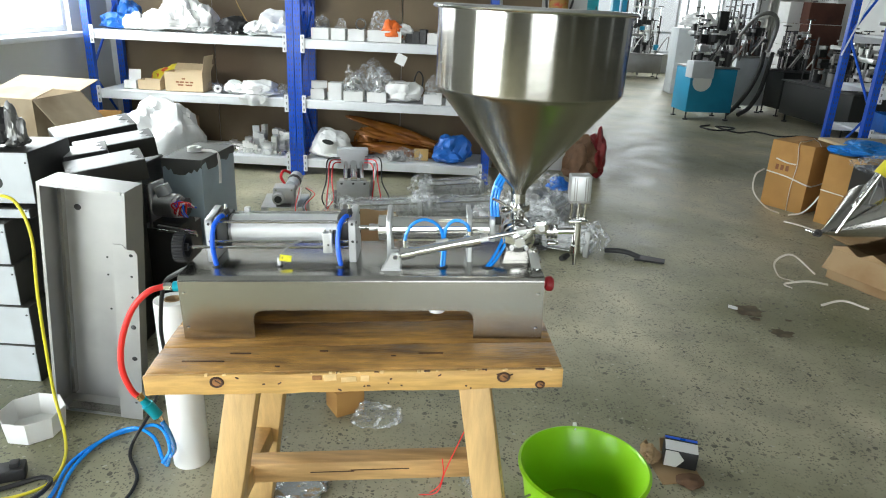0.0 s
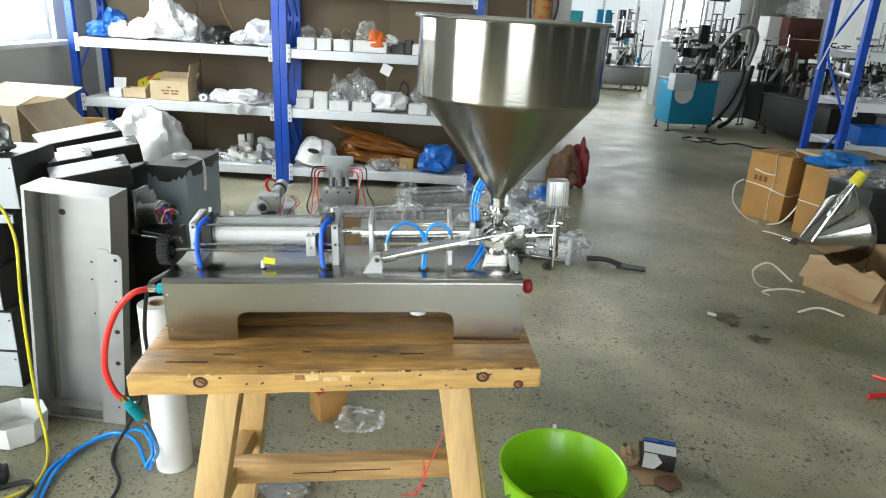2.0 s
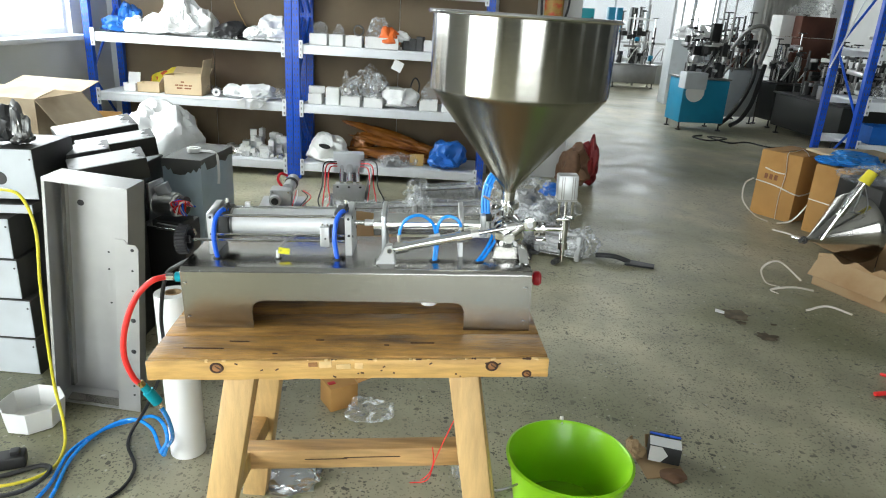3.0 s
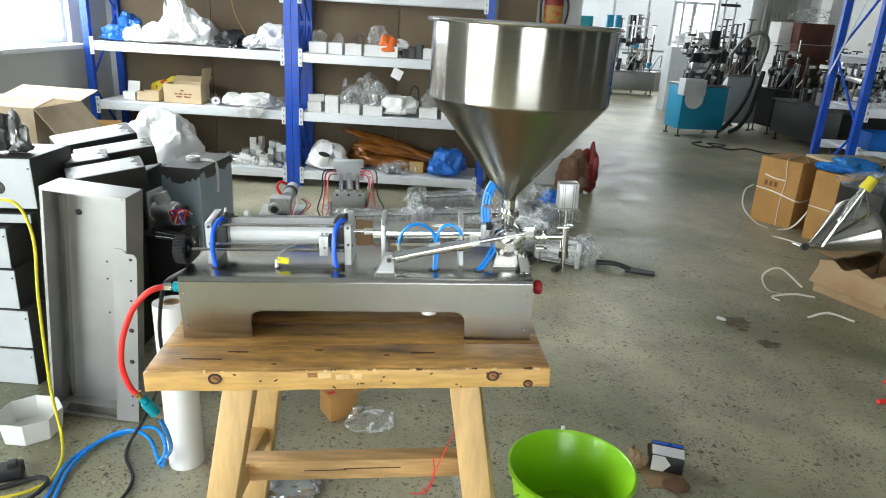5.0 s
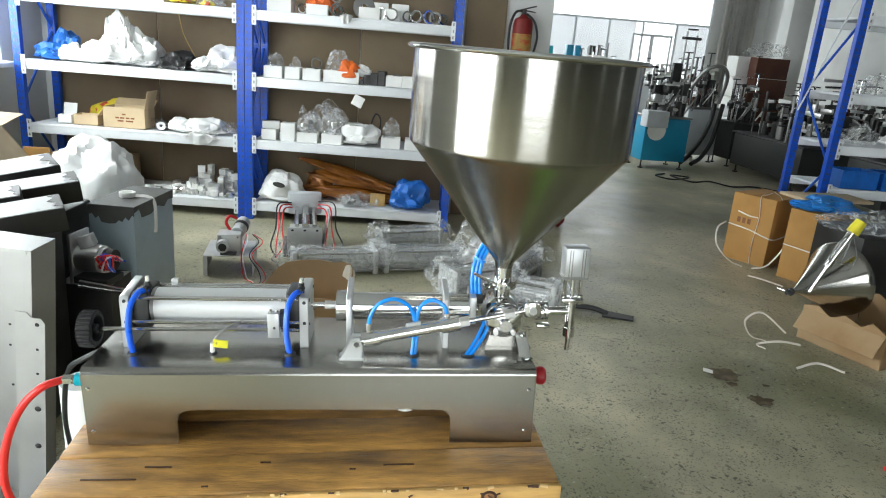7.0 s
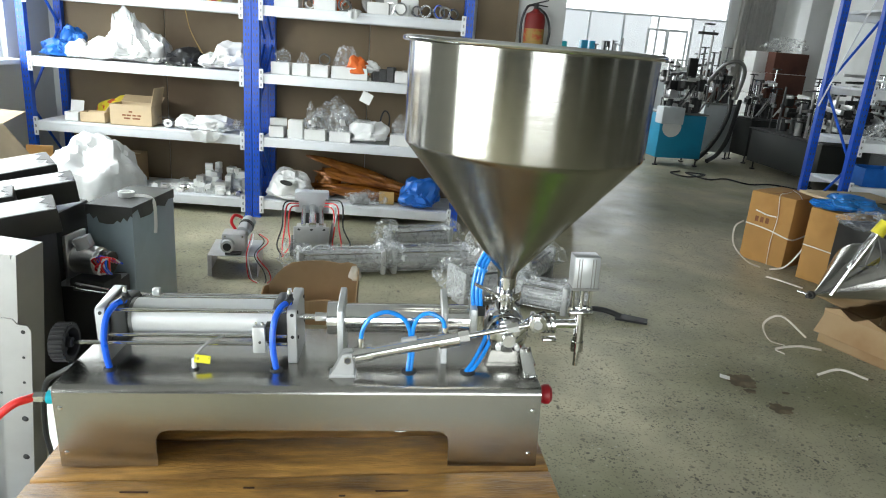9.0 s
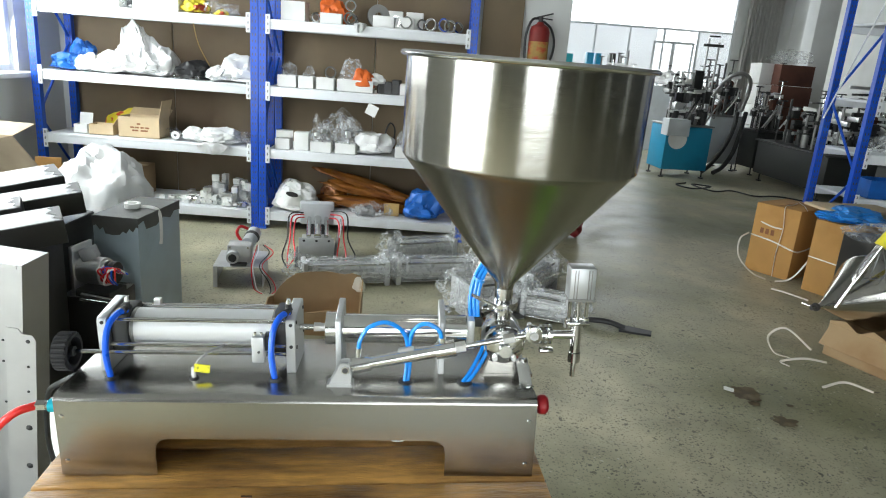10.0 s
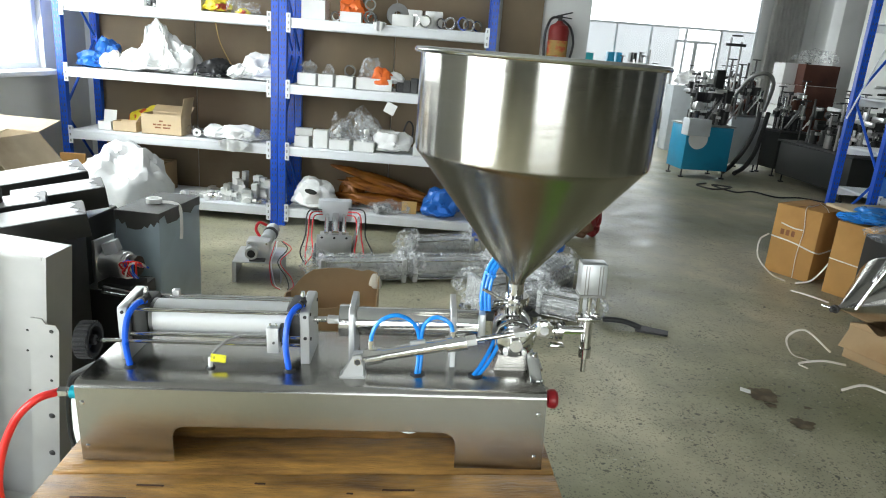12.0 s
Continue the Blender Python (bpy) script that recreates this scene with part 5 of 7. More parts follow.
def chassis(m, w, d, h, label, hole=True):
    """A machine chassis: white-painted cover, black sides, a round hole and screws."""
    c = thing("chassis", label, "chassis", m, "white and black chassis")
    part("body", box(B(), (w, d, h), (0, 0, h / 2), bevel=0.003), BLACK_PAINT, c, "black sheet-metal body")
    face = part("front", box(B(), (w - 0.004, 0.004, h - 0.006), (0, -d / 2 - 0.003, h / 2), bevel=0.001, seg=1), WHITE_PAINT, c, "white painted front")
    if hole:
        part("hole", lathe(B(), [(0, 0.0015), (0.024, 0.0015), (0.026, 0)], pose(w * 0.25, -d / 2 - 0.005, h * 0.42, 90), 24), BLACK, face)
    for sx in (-1, 1):
        part("screw", rod(B(), (sx * (w / 2 - 0.012), -d / 2 - 0.007, h * 0.8), (sx * (w / 2 - 0.012), -d / 2 - 0.004, h * 0.8), 0.004, seg=8), DARK_STEEL, face)
    return c


def lid_chassis(m, w, d, h, label):
    """A chassis lying with its white-lined cover upwards."""
    c = thing("chassis", label, "chassis", m, "white and black chassis")
    part("body", box(B(), (w, d, h), (0, 0, h / 2), bevel=0.003), BLACK_PAINT, c)
    cover = part("cover", box(B(), (w - 0.006, d - 0.006, 0.003), (0, 0, h + 0.002), bevel=0.001, seg=1), LID, c, "dusty white film on the cover")
    tear = [(-w * 0.45, -d * 0.49), (w * 0.45, -d * 0.49), (w * 0.3, -d * 0.40), (w * 0.12, -d * 0.44), (-w * 0.05, -d * 0.34), (-w * 0.25, -d * 0.42), (-w * 0.4, -d * 0.36)]
    part("torn_patch", prism(B(), tear, 0.001, pose(0, 0, h + 0.0052, -90) @ Matrix.Diagonal((1, 1, -1, 1))), BLACK_PAINT, cover, "bare black patch where film is torn")
    return c


# stack of white-fronted chassis, front plane near y = 0.88
for k, (zz, h, dx) in enumerate(((0.0, 0.165, 0.0), (0.167, 0.17, -0.01), (0.339, 0.17, -0.05), (0.511, 0.17, -0.07))):
    chassis(pose(-1.285 + dx, 1.15, zz, 0, 0, 1.5 * (k - 1)), 0.56, 0.52, h, "white-fronted black chassis in a stack on the floor", False)
chassis(pose(-1.25, 1.15, 0.684, 0, -1.5, 2), 0.52, 0.42, 0.04, "low white-topped chassis on the stack", False)
top = chassis(pose(-1.255, 1.12, 0.735, 0, -1.5, 2), 0.56, 0.30, 0.205, "white-fronted chassis with a round hole on the stack")
bag(-1.11, 1.08, 0.945, (0.055, 0.05, 0.09), BLACK, 71, "black rubber moulding on a chassis", rough=0.5)
bag(-1.07, 1.07, 0.945, (0.04, 0.04, 0.10), GALVANISED, 72, "grey crumpled packing on a chassis", rough=0.5)
# tilted chassis behind the steel tray
for x, yy, zz, turn, w, d in ((-1.10, 1.70, 0.83, 48, 0.16, 0.36), (-0.93, 1.56, 0.80, 56, 0.12, 0.34), (-0.97, 1.30, 0.80, 60, 0.11, 0.26), (-0.79, 1.20, 0.79, 56, 0.13, 0.30)):
    lid_chassis(pose(x, yy, zz, 8, 10, -turn), w, d, 0.09, "tilted black chassis with white film on its cover")
for x, yy, w, d, h in ((-1.02, 1.62, 0.40, 0.34, 0.77), (-0.90, 1.22, 0.30, 0.36, 0.77)):
    lid_chassis(pose(x, yy, 0), w, d, h, "tall black chassis standing on the floor")
# big white sack, open carton and boards behind
for x, yy, w, d, h in ((-1.35, 2.75, 0.5, 0.45, 0.30), (-1.98, 2.6, 0.6, 0.6, 0.62)):
    lid_chassis(pose(x, yy, 0), w, d, h, "black chassis standing on the floor behind the pile")
bag(-1.24, 2.72, 0.31, (0.285, 0.22, 0.40), BAG_WHITE, 74, "large full white plastic sack", rough=0.24, level=5, fine=1.1)
bag(-1.52, 2.58, 0.31, (0.16, 0.15, 0.24), BAG_WHITE, 75, "slack white plastic sack", rough=0.32, level=5, fine=1.0)
carton("carton", -2.0, 2.5, 0.63, 0.54, 0.42, 0.30, DIRTY_CARD, "worn brown open carton with drooping flaps", -6, (("E", -48, 0.22), ("S", 168, 0.2), ("N", 14, 0.2), ("W", 12, 0.15)), True)
solo("board", box(B(), (0.15, 0.02, 0.13), (0, 0, 0.065), bevel=0.002), ORANGE_CARD, "orange-brown cardboard panel standing upright", "board", pose(-1.72, 3.02, 0.63, -6, 0, 8))
lid_chassis(pose(-1.55, 3.05, 0), 0.5, 0.3, 0.62, "black chassis standing on the floor behind the pile")

# ---- upended stainless tray ----
st = thing("steel_tray", "upended galvanised steel machine tray with drilled flanges", "steel tray", pose(-0.675, 0.665, 0.013, 0, 4.6, 0) @ Matrix.Diagonal((1.1, 1.2, 1.0, 1.0)))
part("back_panel", box(B(), (0.268, 0.003, 0.900), (0.0, 0.095, 0.4525)), TRAY_STEEL, st)
part("side_panel", box(B(), (0.003, 0.11, 0.905), (-0.135, 0.055, 0.4525)), TRAY_STEEL, st)
part("side_panel", box(B(), (0.003, 0.11, 0.905), (0.135, 0.055, 0.4525)), TRAY_STEEL, st)
part("end_panel", box(B(), (0.267, 0.11, 0.003), (0, 0.055, 0.0035)), TRAY_STEEL, st)
part("end_panel", box(B(), (0.267, 0.11, 0.003), (0, 0.055, 0.903)), TRAY_STEEL, st)
part("flange", box(B(), (0.010, 0.003, 0.905), (-0.130, -0.0015, 0.4525)), TRAY_STEEL, st)
part("flange", box(B(), (0.25, 0.003, 0.012), (0.0, -0.0015, 0.899)), TRAY_STEEL, st)
bm = B()
prism(bm, [(0.095, 0.005), (0.172, 0.005), (0.172, 0.685), (0.162, 0.70), (0.137, 0.70), (0.125, 0.715), (0.095, 0.715)], 0.003, pose(0, -0.004, 0))
fl = part("flange", bm, TRAY_STEEL, st, "wide drilled flange")
part("rib", box(B(), (0.012, 0.02, 0.86), (-0.115, 0.083, 0.45)), STEEL, st)
part("lip", box(B(), (0.18, 0.03, 0.003), (0.0, 0.015, 0.02), (20, 0, 0)), STEEL, st)
for x, zz, r in ((0.152, 0.68, 0.006), (0.152, 0.6, 0.004), (0.152, 0.52, 0.004), (0.152, 0.40, 0.009), (0.152, 0.27, 0.009), (0.152, 0.12, 0.004), (0.152, 0.08, 0.004)):
    part("hole", lathe(B(), [(0, 0.0012), (r * 0.8, 0.0012), (r, 0)], pose(x, -0.005, zz, 90), 14), BLACK, fl)
for x, zz, r in ((0.02, 0.54, 0.004), (0.07, 0.55, 0.004), (0.02, 0.61, 0.004), (0.07, 0.62, 0.004), (0.025, 0.40, 0.004), (-0.07, 0.79, 0.012), (0.0, 0.86, 0.004), (0.09, 0.86, 0.004), (0.05, 0.12, 0.003), (0.075, 0.12, 0.003)):
    part("hole", lathe(B(), [(0, 0.0012), (r * 0.8, 0.0012), (r, 0)], pose(x, 0.093, zz, 90), 14), BLACK, st)

# ---- paper roll, octagonal box, scraps under the bench ----
bm = lathe(B(), [(0.028, 0.0), (0.060, 0.0), (0.061, 0.004), (0.061, 0.615), (0.028, 0.615), (0.028, 0.0)], seg=40)
roll = thing("paper_roll", "tall white roll of film standing on the floor", "roll", pose(-0.215, 0.455, 0.0, -1, -1.5, 0))
part("wrap", bm, PAPER, roll)
part("core", lathe(B(), [(0.022, 0.001), (0.028, 0.001), (0.028, 0.617), (0.022, 0.617), (0.022, 0.001)], seg=24), CARDBOARD, roll, "brown cardboard core")
bm = lathe(B(), [(0.0, 0.004), (0.098, 0.004), (0.102, 0.004), (0.112, 0.09), (0.109, 0.091), (0.098, 0.008), (0.0, 0.008)], Matrix.Identity(4), 8)
solo("octagonal_tray", bm, WHITE_CARD, "white eight-sided open cardboard tray on the floor", "tray", pose(-0.845, 0.565, 0, 0, 0, 20))
carton("small_box", 0.262, 0.83, 0, 0.12, 0.11, 0.105, ORANGE_CARD, "small brown box with red print under the bench", 34, (("E", 10, 0.07),), tape=False)
solo("print", box(B(), (0.03, 0.002, 0.02), (0, 0, 0)), RED, "red printed mark on a small box", "mark", pose(0.262 - 0.025, 0.83 - 0.03, 0.1067, 90, 0, 34))
bag(0.40, 0.74, 0, (0.085, 0.06, 0.05), FILM, 81, "clear plastic bag lying under the bench", rough=0.5)
bag(0.18, 0.36, 0, (0.10, 0.09, 0.03), WATER_TRAY, 82, "silver film bag lying under the bench", rough=0.5)
solo("metal_strip", box(box(B(), (0.02, 0.16, 0.003), (0, 0, 0.002)), (0.08, 0.02, 0.012), (-0.03, 0.05, 0.007), (0, 0, 20)), WHITE_CARD, "drilled white metal strip on the floor", "strip", pose(0.255, 0.36, 0, 0, 0, 8))
solo("paper_scrap", box(B(), (0.12, 0.07, 0.002), (0, 0, 0.02), (10, -6, 10)), PAPER, "crumpled white paper scrap on the floor", "paper", pose(0.36, 0.47, 0))
bag(0.66, 0.52, 0, (0.08, 0.05, 0.03), FILM, 84, "clear plastic bag lying under the bench", rough=0.5)
bag(0.80, 0.40, 0, (0.05, 0.09, 0.06), FILM, 85, "clear plastic bag lying by the bench leg", rough=0.5)
tie = thing("red_twine", "thin red plastic twine hanging from the bench", "twine")
part("strand", tube(B(), [(0.74, 0.0, 0.55), (0.71, 0.02, 0.45), (0.68, 0.02, 0.36), (0.66, 0.03, 0.28), (0.61, 0.05, 0.25)], 0.0017, 6), RED_HOSE, tie)
part("strand", tube(B(), [(0.67, 0.02, 0.40), (0.675, 0.01, 0.36), (0.665, 0.02, 0.31), (0.64, 0.05, 0.26)], 0.0017, 6), RED_HOSE, tie)

# ---- hoses and cables ----
MI = MACHINE @ Vector((-0.046, 0.03, 0.13))
rh = thing("red_hose", "red air hose with teal coupling and blue extension", "hose")
pts = [MI, (-0.075, 0.0, 0.855), (-0.115, -0.01, 0.81), (-0.15, -0.01, 0.727), (-0.162, -0.01, 0.642), (-0.147, -0.005, 0.574), (-0.125, 0.0, 0.545)]
part("hose", tube(B(), pts, 0.0078, 12), RED_HOSE, rh, "glossy red hose")
cp = part("coupling", rod(rod(B(), (-0.124, 0.0, 0.545), (-0.114, 0.003, 0.528), 0.011), (-0.114, 0.003, 0.528), (-0.094, 0.012, 0.488), 0.015), TEAL, rh, "teal quick coupling")
part("ferrule", rod(B(), (-0.132, -0.001, 0.558), (-0.122, 0.0, 0.541), 0.0105, seg=6), BRASS, cp)
part("ferrule", rod(B(), (-0.094, 0.012, 0.488), (-0.088, 0.015, 0.472), 0.009), POLISHED, cp)
part("extension", tube(B(), [(-0.088, 0.015, 0.472), (-0.10, 0.08, 0.38), (-0.16, 0.22, 0.22), (-0.24, 0.34, 0.09), (-0.275, 0.39, 0.02), (-0.31, 0.43, 0.016), (-0.37, 0.50, 0.05), (-0.47, 0.55, 0.045), (-0.56, 0.50, 0.02), (-0.585, 0.35, 0.012), (-0.54, 0.15, 0.010), (-0.5, -0.1, 0.010), (-0.55, -0.3, 0.010)], 0.0065, 10), BLUE_HOSE, rh, "coiled blue air hose")
part("extension", tube(B(), [(-0.27, 0.35, 0.06), (-0.25, 0.37, 0.10), (-0.285, 0.42, 0.13), (-0.36, 0.50, 0.10), (-0.46, 0.57, 0.03), (-0.56, 0.52, 0.012), (-0.61, 0.38, 0.010), (-0.58, 0.2, 0.010), (-0.6, 0.0, 0.010)], 0.0065, 10), BLUE_HOSE, rh, "coiled blue air hose")
solo("yellow_hose", tube(B(), [(-1.2, 0.86, 0.745), (-1.0, 0.75, 0.83), (-0.86, 0.62, 0.885), (-0.78, 0.59, 0.87), (-0.742, 0.58, 0.754), (-0.75, 0.57, 0.539), (-0.748, 0.56, 0.19), (-0.70, 0.51, 0.04), (-0.64, 0.40, 0.010), (-0.62, 0.28, 0.010), (-0.70, 0.2, 0.010), (-0.85, 0.16, 0.010)], 0.0056, 10), YELLOW, "long yellow air hose hanging to the floor", "hose")
solo("power_cable", tube(B(), [MACHINE @ Vector((0.0, 0.17, 0.14)), (-0.07, 0.16, 0.84), (-0.13, 0.2, 0.78), (-0.2, 0.3, 0.6), (-0.26, 0.42, 0.38), (-0.38, 0.52, 0.14), (-0.45, 0.52, 0.02), (-0.43, 0.44, 0.008), (-0.35, 0.32, 0.008), (-0.36, 0.18, 0.008), (-0.5, 0.05, 0.008)], 0.006, 8), CABLE, "black rubber power cable running to the floor", "cable")
solo("extension_lead", tube(B(), [(-0.95, 0.3, 0.01), (-0.8, 0.22, 0.01), (-0.66, 0.3, 0.012), (-0.6, 0.24, 0.03), (-0.66, 0.16, 0.012), (-0.85, 0.1, 0.01)], 0.008, 8), CABLE, "black extension lead coiled on the floor", "cable")
solo("socket_block", box(box(B(), (0.12, 0.06, 0.045), (0, 0, 0.0225), bevel=0.006), (0.03, 0.03, 0.02), (0.03, 0, 0.05), bevel=0.004), BLACK, "dark socket block lying on the floor", "socket", pose(-0.78, 0.3, 0, 0, 0, 25))


# gear motor on a dark chassis between the tray and the grey cabinet
lid_chassis(pose(-0.72, 1.58, 0), 0.22, 0.20, 0.485, "black chassis standing on the floor under a motor")
gm = thing("gear_motor", "greasy gear motor with red and blue wires", "motor", pose(-0.685, 1.53, 0.490, 0, 0, -8))
part("body", rod(rod(B(), (-0.07, 0, 0.10), (0.03, 0, 0.10), 0.058, seg=24), (0.03, 0, 0.10), (0.045, 0, 0.10), 0.050, seg=24), ALUMINIUM, gm)
part("terminal_box", box(B(), (0.06, 0.05, 0.05), (-0.03, -0.01, 0.175), (0, -20, 15), bevel=0.004), SATIN_GREY, gm)
part("plate", box(B(), (0.014, 0.13, 0.21), (-0.075, 0, 0.105), bevel=0.003), ALUMINIUM, gm)
part("flange", rod(B(), (0.055, 0, 0.10), (0.08, 0, 0.10), 0.045, seg=24), CAST, gm)
part("foot", box(B(), (0.16, 0.12, 0.03), (0, 0, 0.015), bevel=0.003), CAST, gm)
part("shaft", rod(B(), (-0.02, -0.09, 0.02), (0.17, -0.10, 0.012), 0.012, seg=14), POLISHED, gm)
part("shaft", rod(B(), (-0.02, -0.10, -0.012 + 0.02), (0.19, -0.12, -0.01 + 0.02), 0.007, seg=12), POLISHED, gm)
for k in range(13):
    x0 = rng.uniform(0.03, 0.11)
    part("wire", tube(B(), [(x0, -0.03, 0.06), (x0 + rng.uniform(-0.02, 0.04), -0.08, 0.10 + rng.uniform(-0.03, 0.05)), (x0 + rng.uniform(0, 0.06), -0.06, 0.14), (x0 + 0.03, 0.0, 0.1)], 0.004, 6, 5), (RED_HOSE, RED, DEEP_BLUE_HOSE, PAPER)[k % 4], gm)

# thin white bags sagging over shelf edges
def drape(x, z, w, drop, seed, mat, label):
    """A slack film bag end hanging over a shelf edge."""
    bm = B()
    nx, nz = 22, 16
    grid = []
    for i in range(nx + 1):
        u = i / nx
        row = []
        for j in range(nz + 1):
            v = j / nz
            s = v * (0.10 + drop)
            yy, zz = (0.07 - s, 0.0) if s < 0.09 else (-0.022 - 0.008 * math.sin(u * 14 + seed), -(s - 0.09))
            hang = 0.35 + 0.65 * math.sin(math.pi * min(1, u * 1.1)) ** 0.6
            ruck = 0.010 * abs(noise.noise(Vector((u * 7, v * 6, seed)))) + 0.008 * math.sin(math.pi * u)
            row.append(bm.verts.new((w * (u - 0.5), yy - ruck, zz * hang + (ruck * 1.5 if s < 0.09 else 0))))
        grid.append(row)
    for i in range(nx):
        for j in range(nz):
            bm.faces.new((grid[i][j], grid[i + 1][j], grid[i + 1][j + 1], grid[i][j + 1]))
    bmesh.ops.solidify(bm, geom=list(bm.faces), thickness=0.003)
    return solo("plastic_bag", bm, mat, label, "bag", pose(x, RY, z + 0.006), "bags", sharp=32)


drape(SX(385), TOPS[1], 0.26, 0.07, 1, BAG_WHITE, "slack white plastic bag hanging over the shelf edge")
drape(TX(645), TOPS[3], 0.10, 0.05, 4, BAG_WHITE, "slack clear bag end hanging over the shelf edge")


# ---- goods on the floor before the rack ----
MAROON = material("dark_red_sack", (0.20, 0.012, 0.014), 0.45, 0, 0.3, 8, 0.3, 20)
def valve_unit(m, label):
    """A valve block with an open bore on a folded channel, with wires."""
    a = thing("actuator_unit", label, "machine unit", m, "machine units on the floor")
    ch = B()
    box(ch, (0.31, 0.36, 0.004), (0, 0.18, 0.138))
    box(ch, (0.004, 0.36, 0.136), (-0.153, 0.18, 0.068))
    box(ch, (0.004, 0.36, 0.136), (0.153, 0.18, 0.068))
    box(ch, (0.022, 0.004, 0.136), (-0.140, 0.002, 0.068))
    part("channel", ch, CAST_ALLOY, a, "folded steel channel")
    part("base_plate", box(B(), (0.10, 0.05, 0.012), (0.0, 0.04, 0.147), bevel=0.002), DARK_STEEL, a)
    part("block", box(B(), (0.15, 0.14, 0.125), (0.0, 0.13, 0.204), bevel=0.012), CAST_ALLOY, a)
    part("boss", lathe(B(), [(0.022, 0.0), (0.040, 0.0), (0.042, 0.006), (0.042, 0.05), (0.05, 0.06)], pose(-0.035, 0.01, 0.195, -90), 28), CAST_ALLOY, a)
    part("bore", lathe(B(), [(0.0, 0.003), (0.024, 0.003), (0.026, 0.006)], pose(-0.035, 0.012, 0.195, 90), 24), BLACK, a, "dark open bore")
    for sx in (-1, 1):
        part("bolt", rod(B(), (sx * 0.055, 0.055, 0.25), (sx * 0.055, 0.065, 0.25), 0.007, seg=10), POLISHED, a)
    part("motor", rod(B(), (0.045, 0.16, 0.25), (0.075, 0.29, 0.295), 0.044, seg=24), SATIN_GREY, a)
    part("clamp", rod(B(), (0.060, 0.22, 0.272), (0.065, 0.24, 0.279), 0.049, seg=24), DARK_STEEL, a)
    part("red_loop", tube(B(), [(0.0, 0.18, 0.26), (-0.03, 0.2, 0.31), (-0.01, 0.22, 0.35), (0.035, 0.24, 0.33)], 0.010, 12, 8), RED, a, "red hose loop")
    for x0, bend, mat in ((0.10, 0.00, RED), (0.108, 0.008, PAPER), (0.14, 0.05, CABLE), (0.15, 0.065, RED)):
        part("wire", tube(B(), [(x0, 0.2, 0.23), (x0 + bend, 0.06, 0.22), (0.085 + bend, -0.006, 0.15), (0.09 + bend * 2, -0.012, 0.05), (0.11 + bend * 2, -0.05, 0.004), (0.16 + bend, -0.12, 0.004)], 0.0034, 8, 6), mat, a)
    return a


def rod_unit(m, label):
    """A plate-ended actuator with guide rods and a motor box behind."""
    a = thing("actuator_unit", label, "machine unit", m, "machine units on the floor")
    part("base", box(B(), (0.24, 0.34, 0.05), (0, 0.15, 0.025), bevel=0.003), DARK_STEEL, a)
    plate = part("front_plate", box(B(), (0.20, 0.012, 0.17), (0, -0.008, 0.135), bevel=0.003), CAST_ALLOY, a)
    for x, zz in ((-0.07, 0.2), (0.0, 0.2), (0.07, 0.2), (-0.06, 0.075), (0.06, 0.075)):
        part("hole", lathe(B(), [(0, 0.001), (0.006, 0.001), (0.008, 0)], pose(x, -0.0145, zz, 90), 12), BLACK, plate)
    for dx in (-0.045, 0.005, 0.055):
        part("guide_rod", rod(B(), (dx, -0.002, 0.23), (dx, 0.24, 0.30), 0.013 if dx != 0.005 else 0.022, seg=14), POLISHED, a)
    part("carriage", box(B(), (0.17, 0.20, 0.13), (0.0, 0.12, 0.115), bevel=0.006), CAST_ALLOY, a)
    part("motor_box", box(B(), (0.20, 0.09, 0.16), (0.0, 0.28, 0.33), bevel=0.012), SATIN_GREY, a)
    part("pillar", box(B(), (0.12, 0.06, 0.26), (0.0, 0.29, 0.17)), DARK_STEEL, a)
    part("side_panel", box(B(), (0.006, 0.22, 0.24), (0.125, 0.16, 0.17), (0, 8, 0), bevel=0.002), SATIN_GREY, a)
    for s, lift in ((-1, 0.0), (-1, 0.02), (-1, 0.035), (1, 0.0), (1, 0.025), (1, 0.05)):
        part("wire", tube(B(), [(s * 0.07, 0.25, 0.30 + lift), (s * (0.12 + lift), 0.14, 0.31 + lift), (s * (0.13 + lift), 0.05, 0.20), (s * (0.12 + lift * 2), -0.03, 0.09), (s * 0.16, -0.06, 0.01)], 0.0045, 8, 6), RED if lift < 0.03 else CABLE, a)
    return a


valve_unit(pose(-0.56, 3.02, 0, 0, 0, 9), "aluminium valve unit with red wires on a steel channel")
rod_unit(pose(-0.155, 3.55, 0, 0, 0, 10) @ Matrix.Diagonal((1.25, 1.1, 1.0, 1.0)), "grey actuator unit with guide rods and red wires")


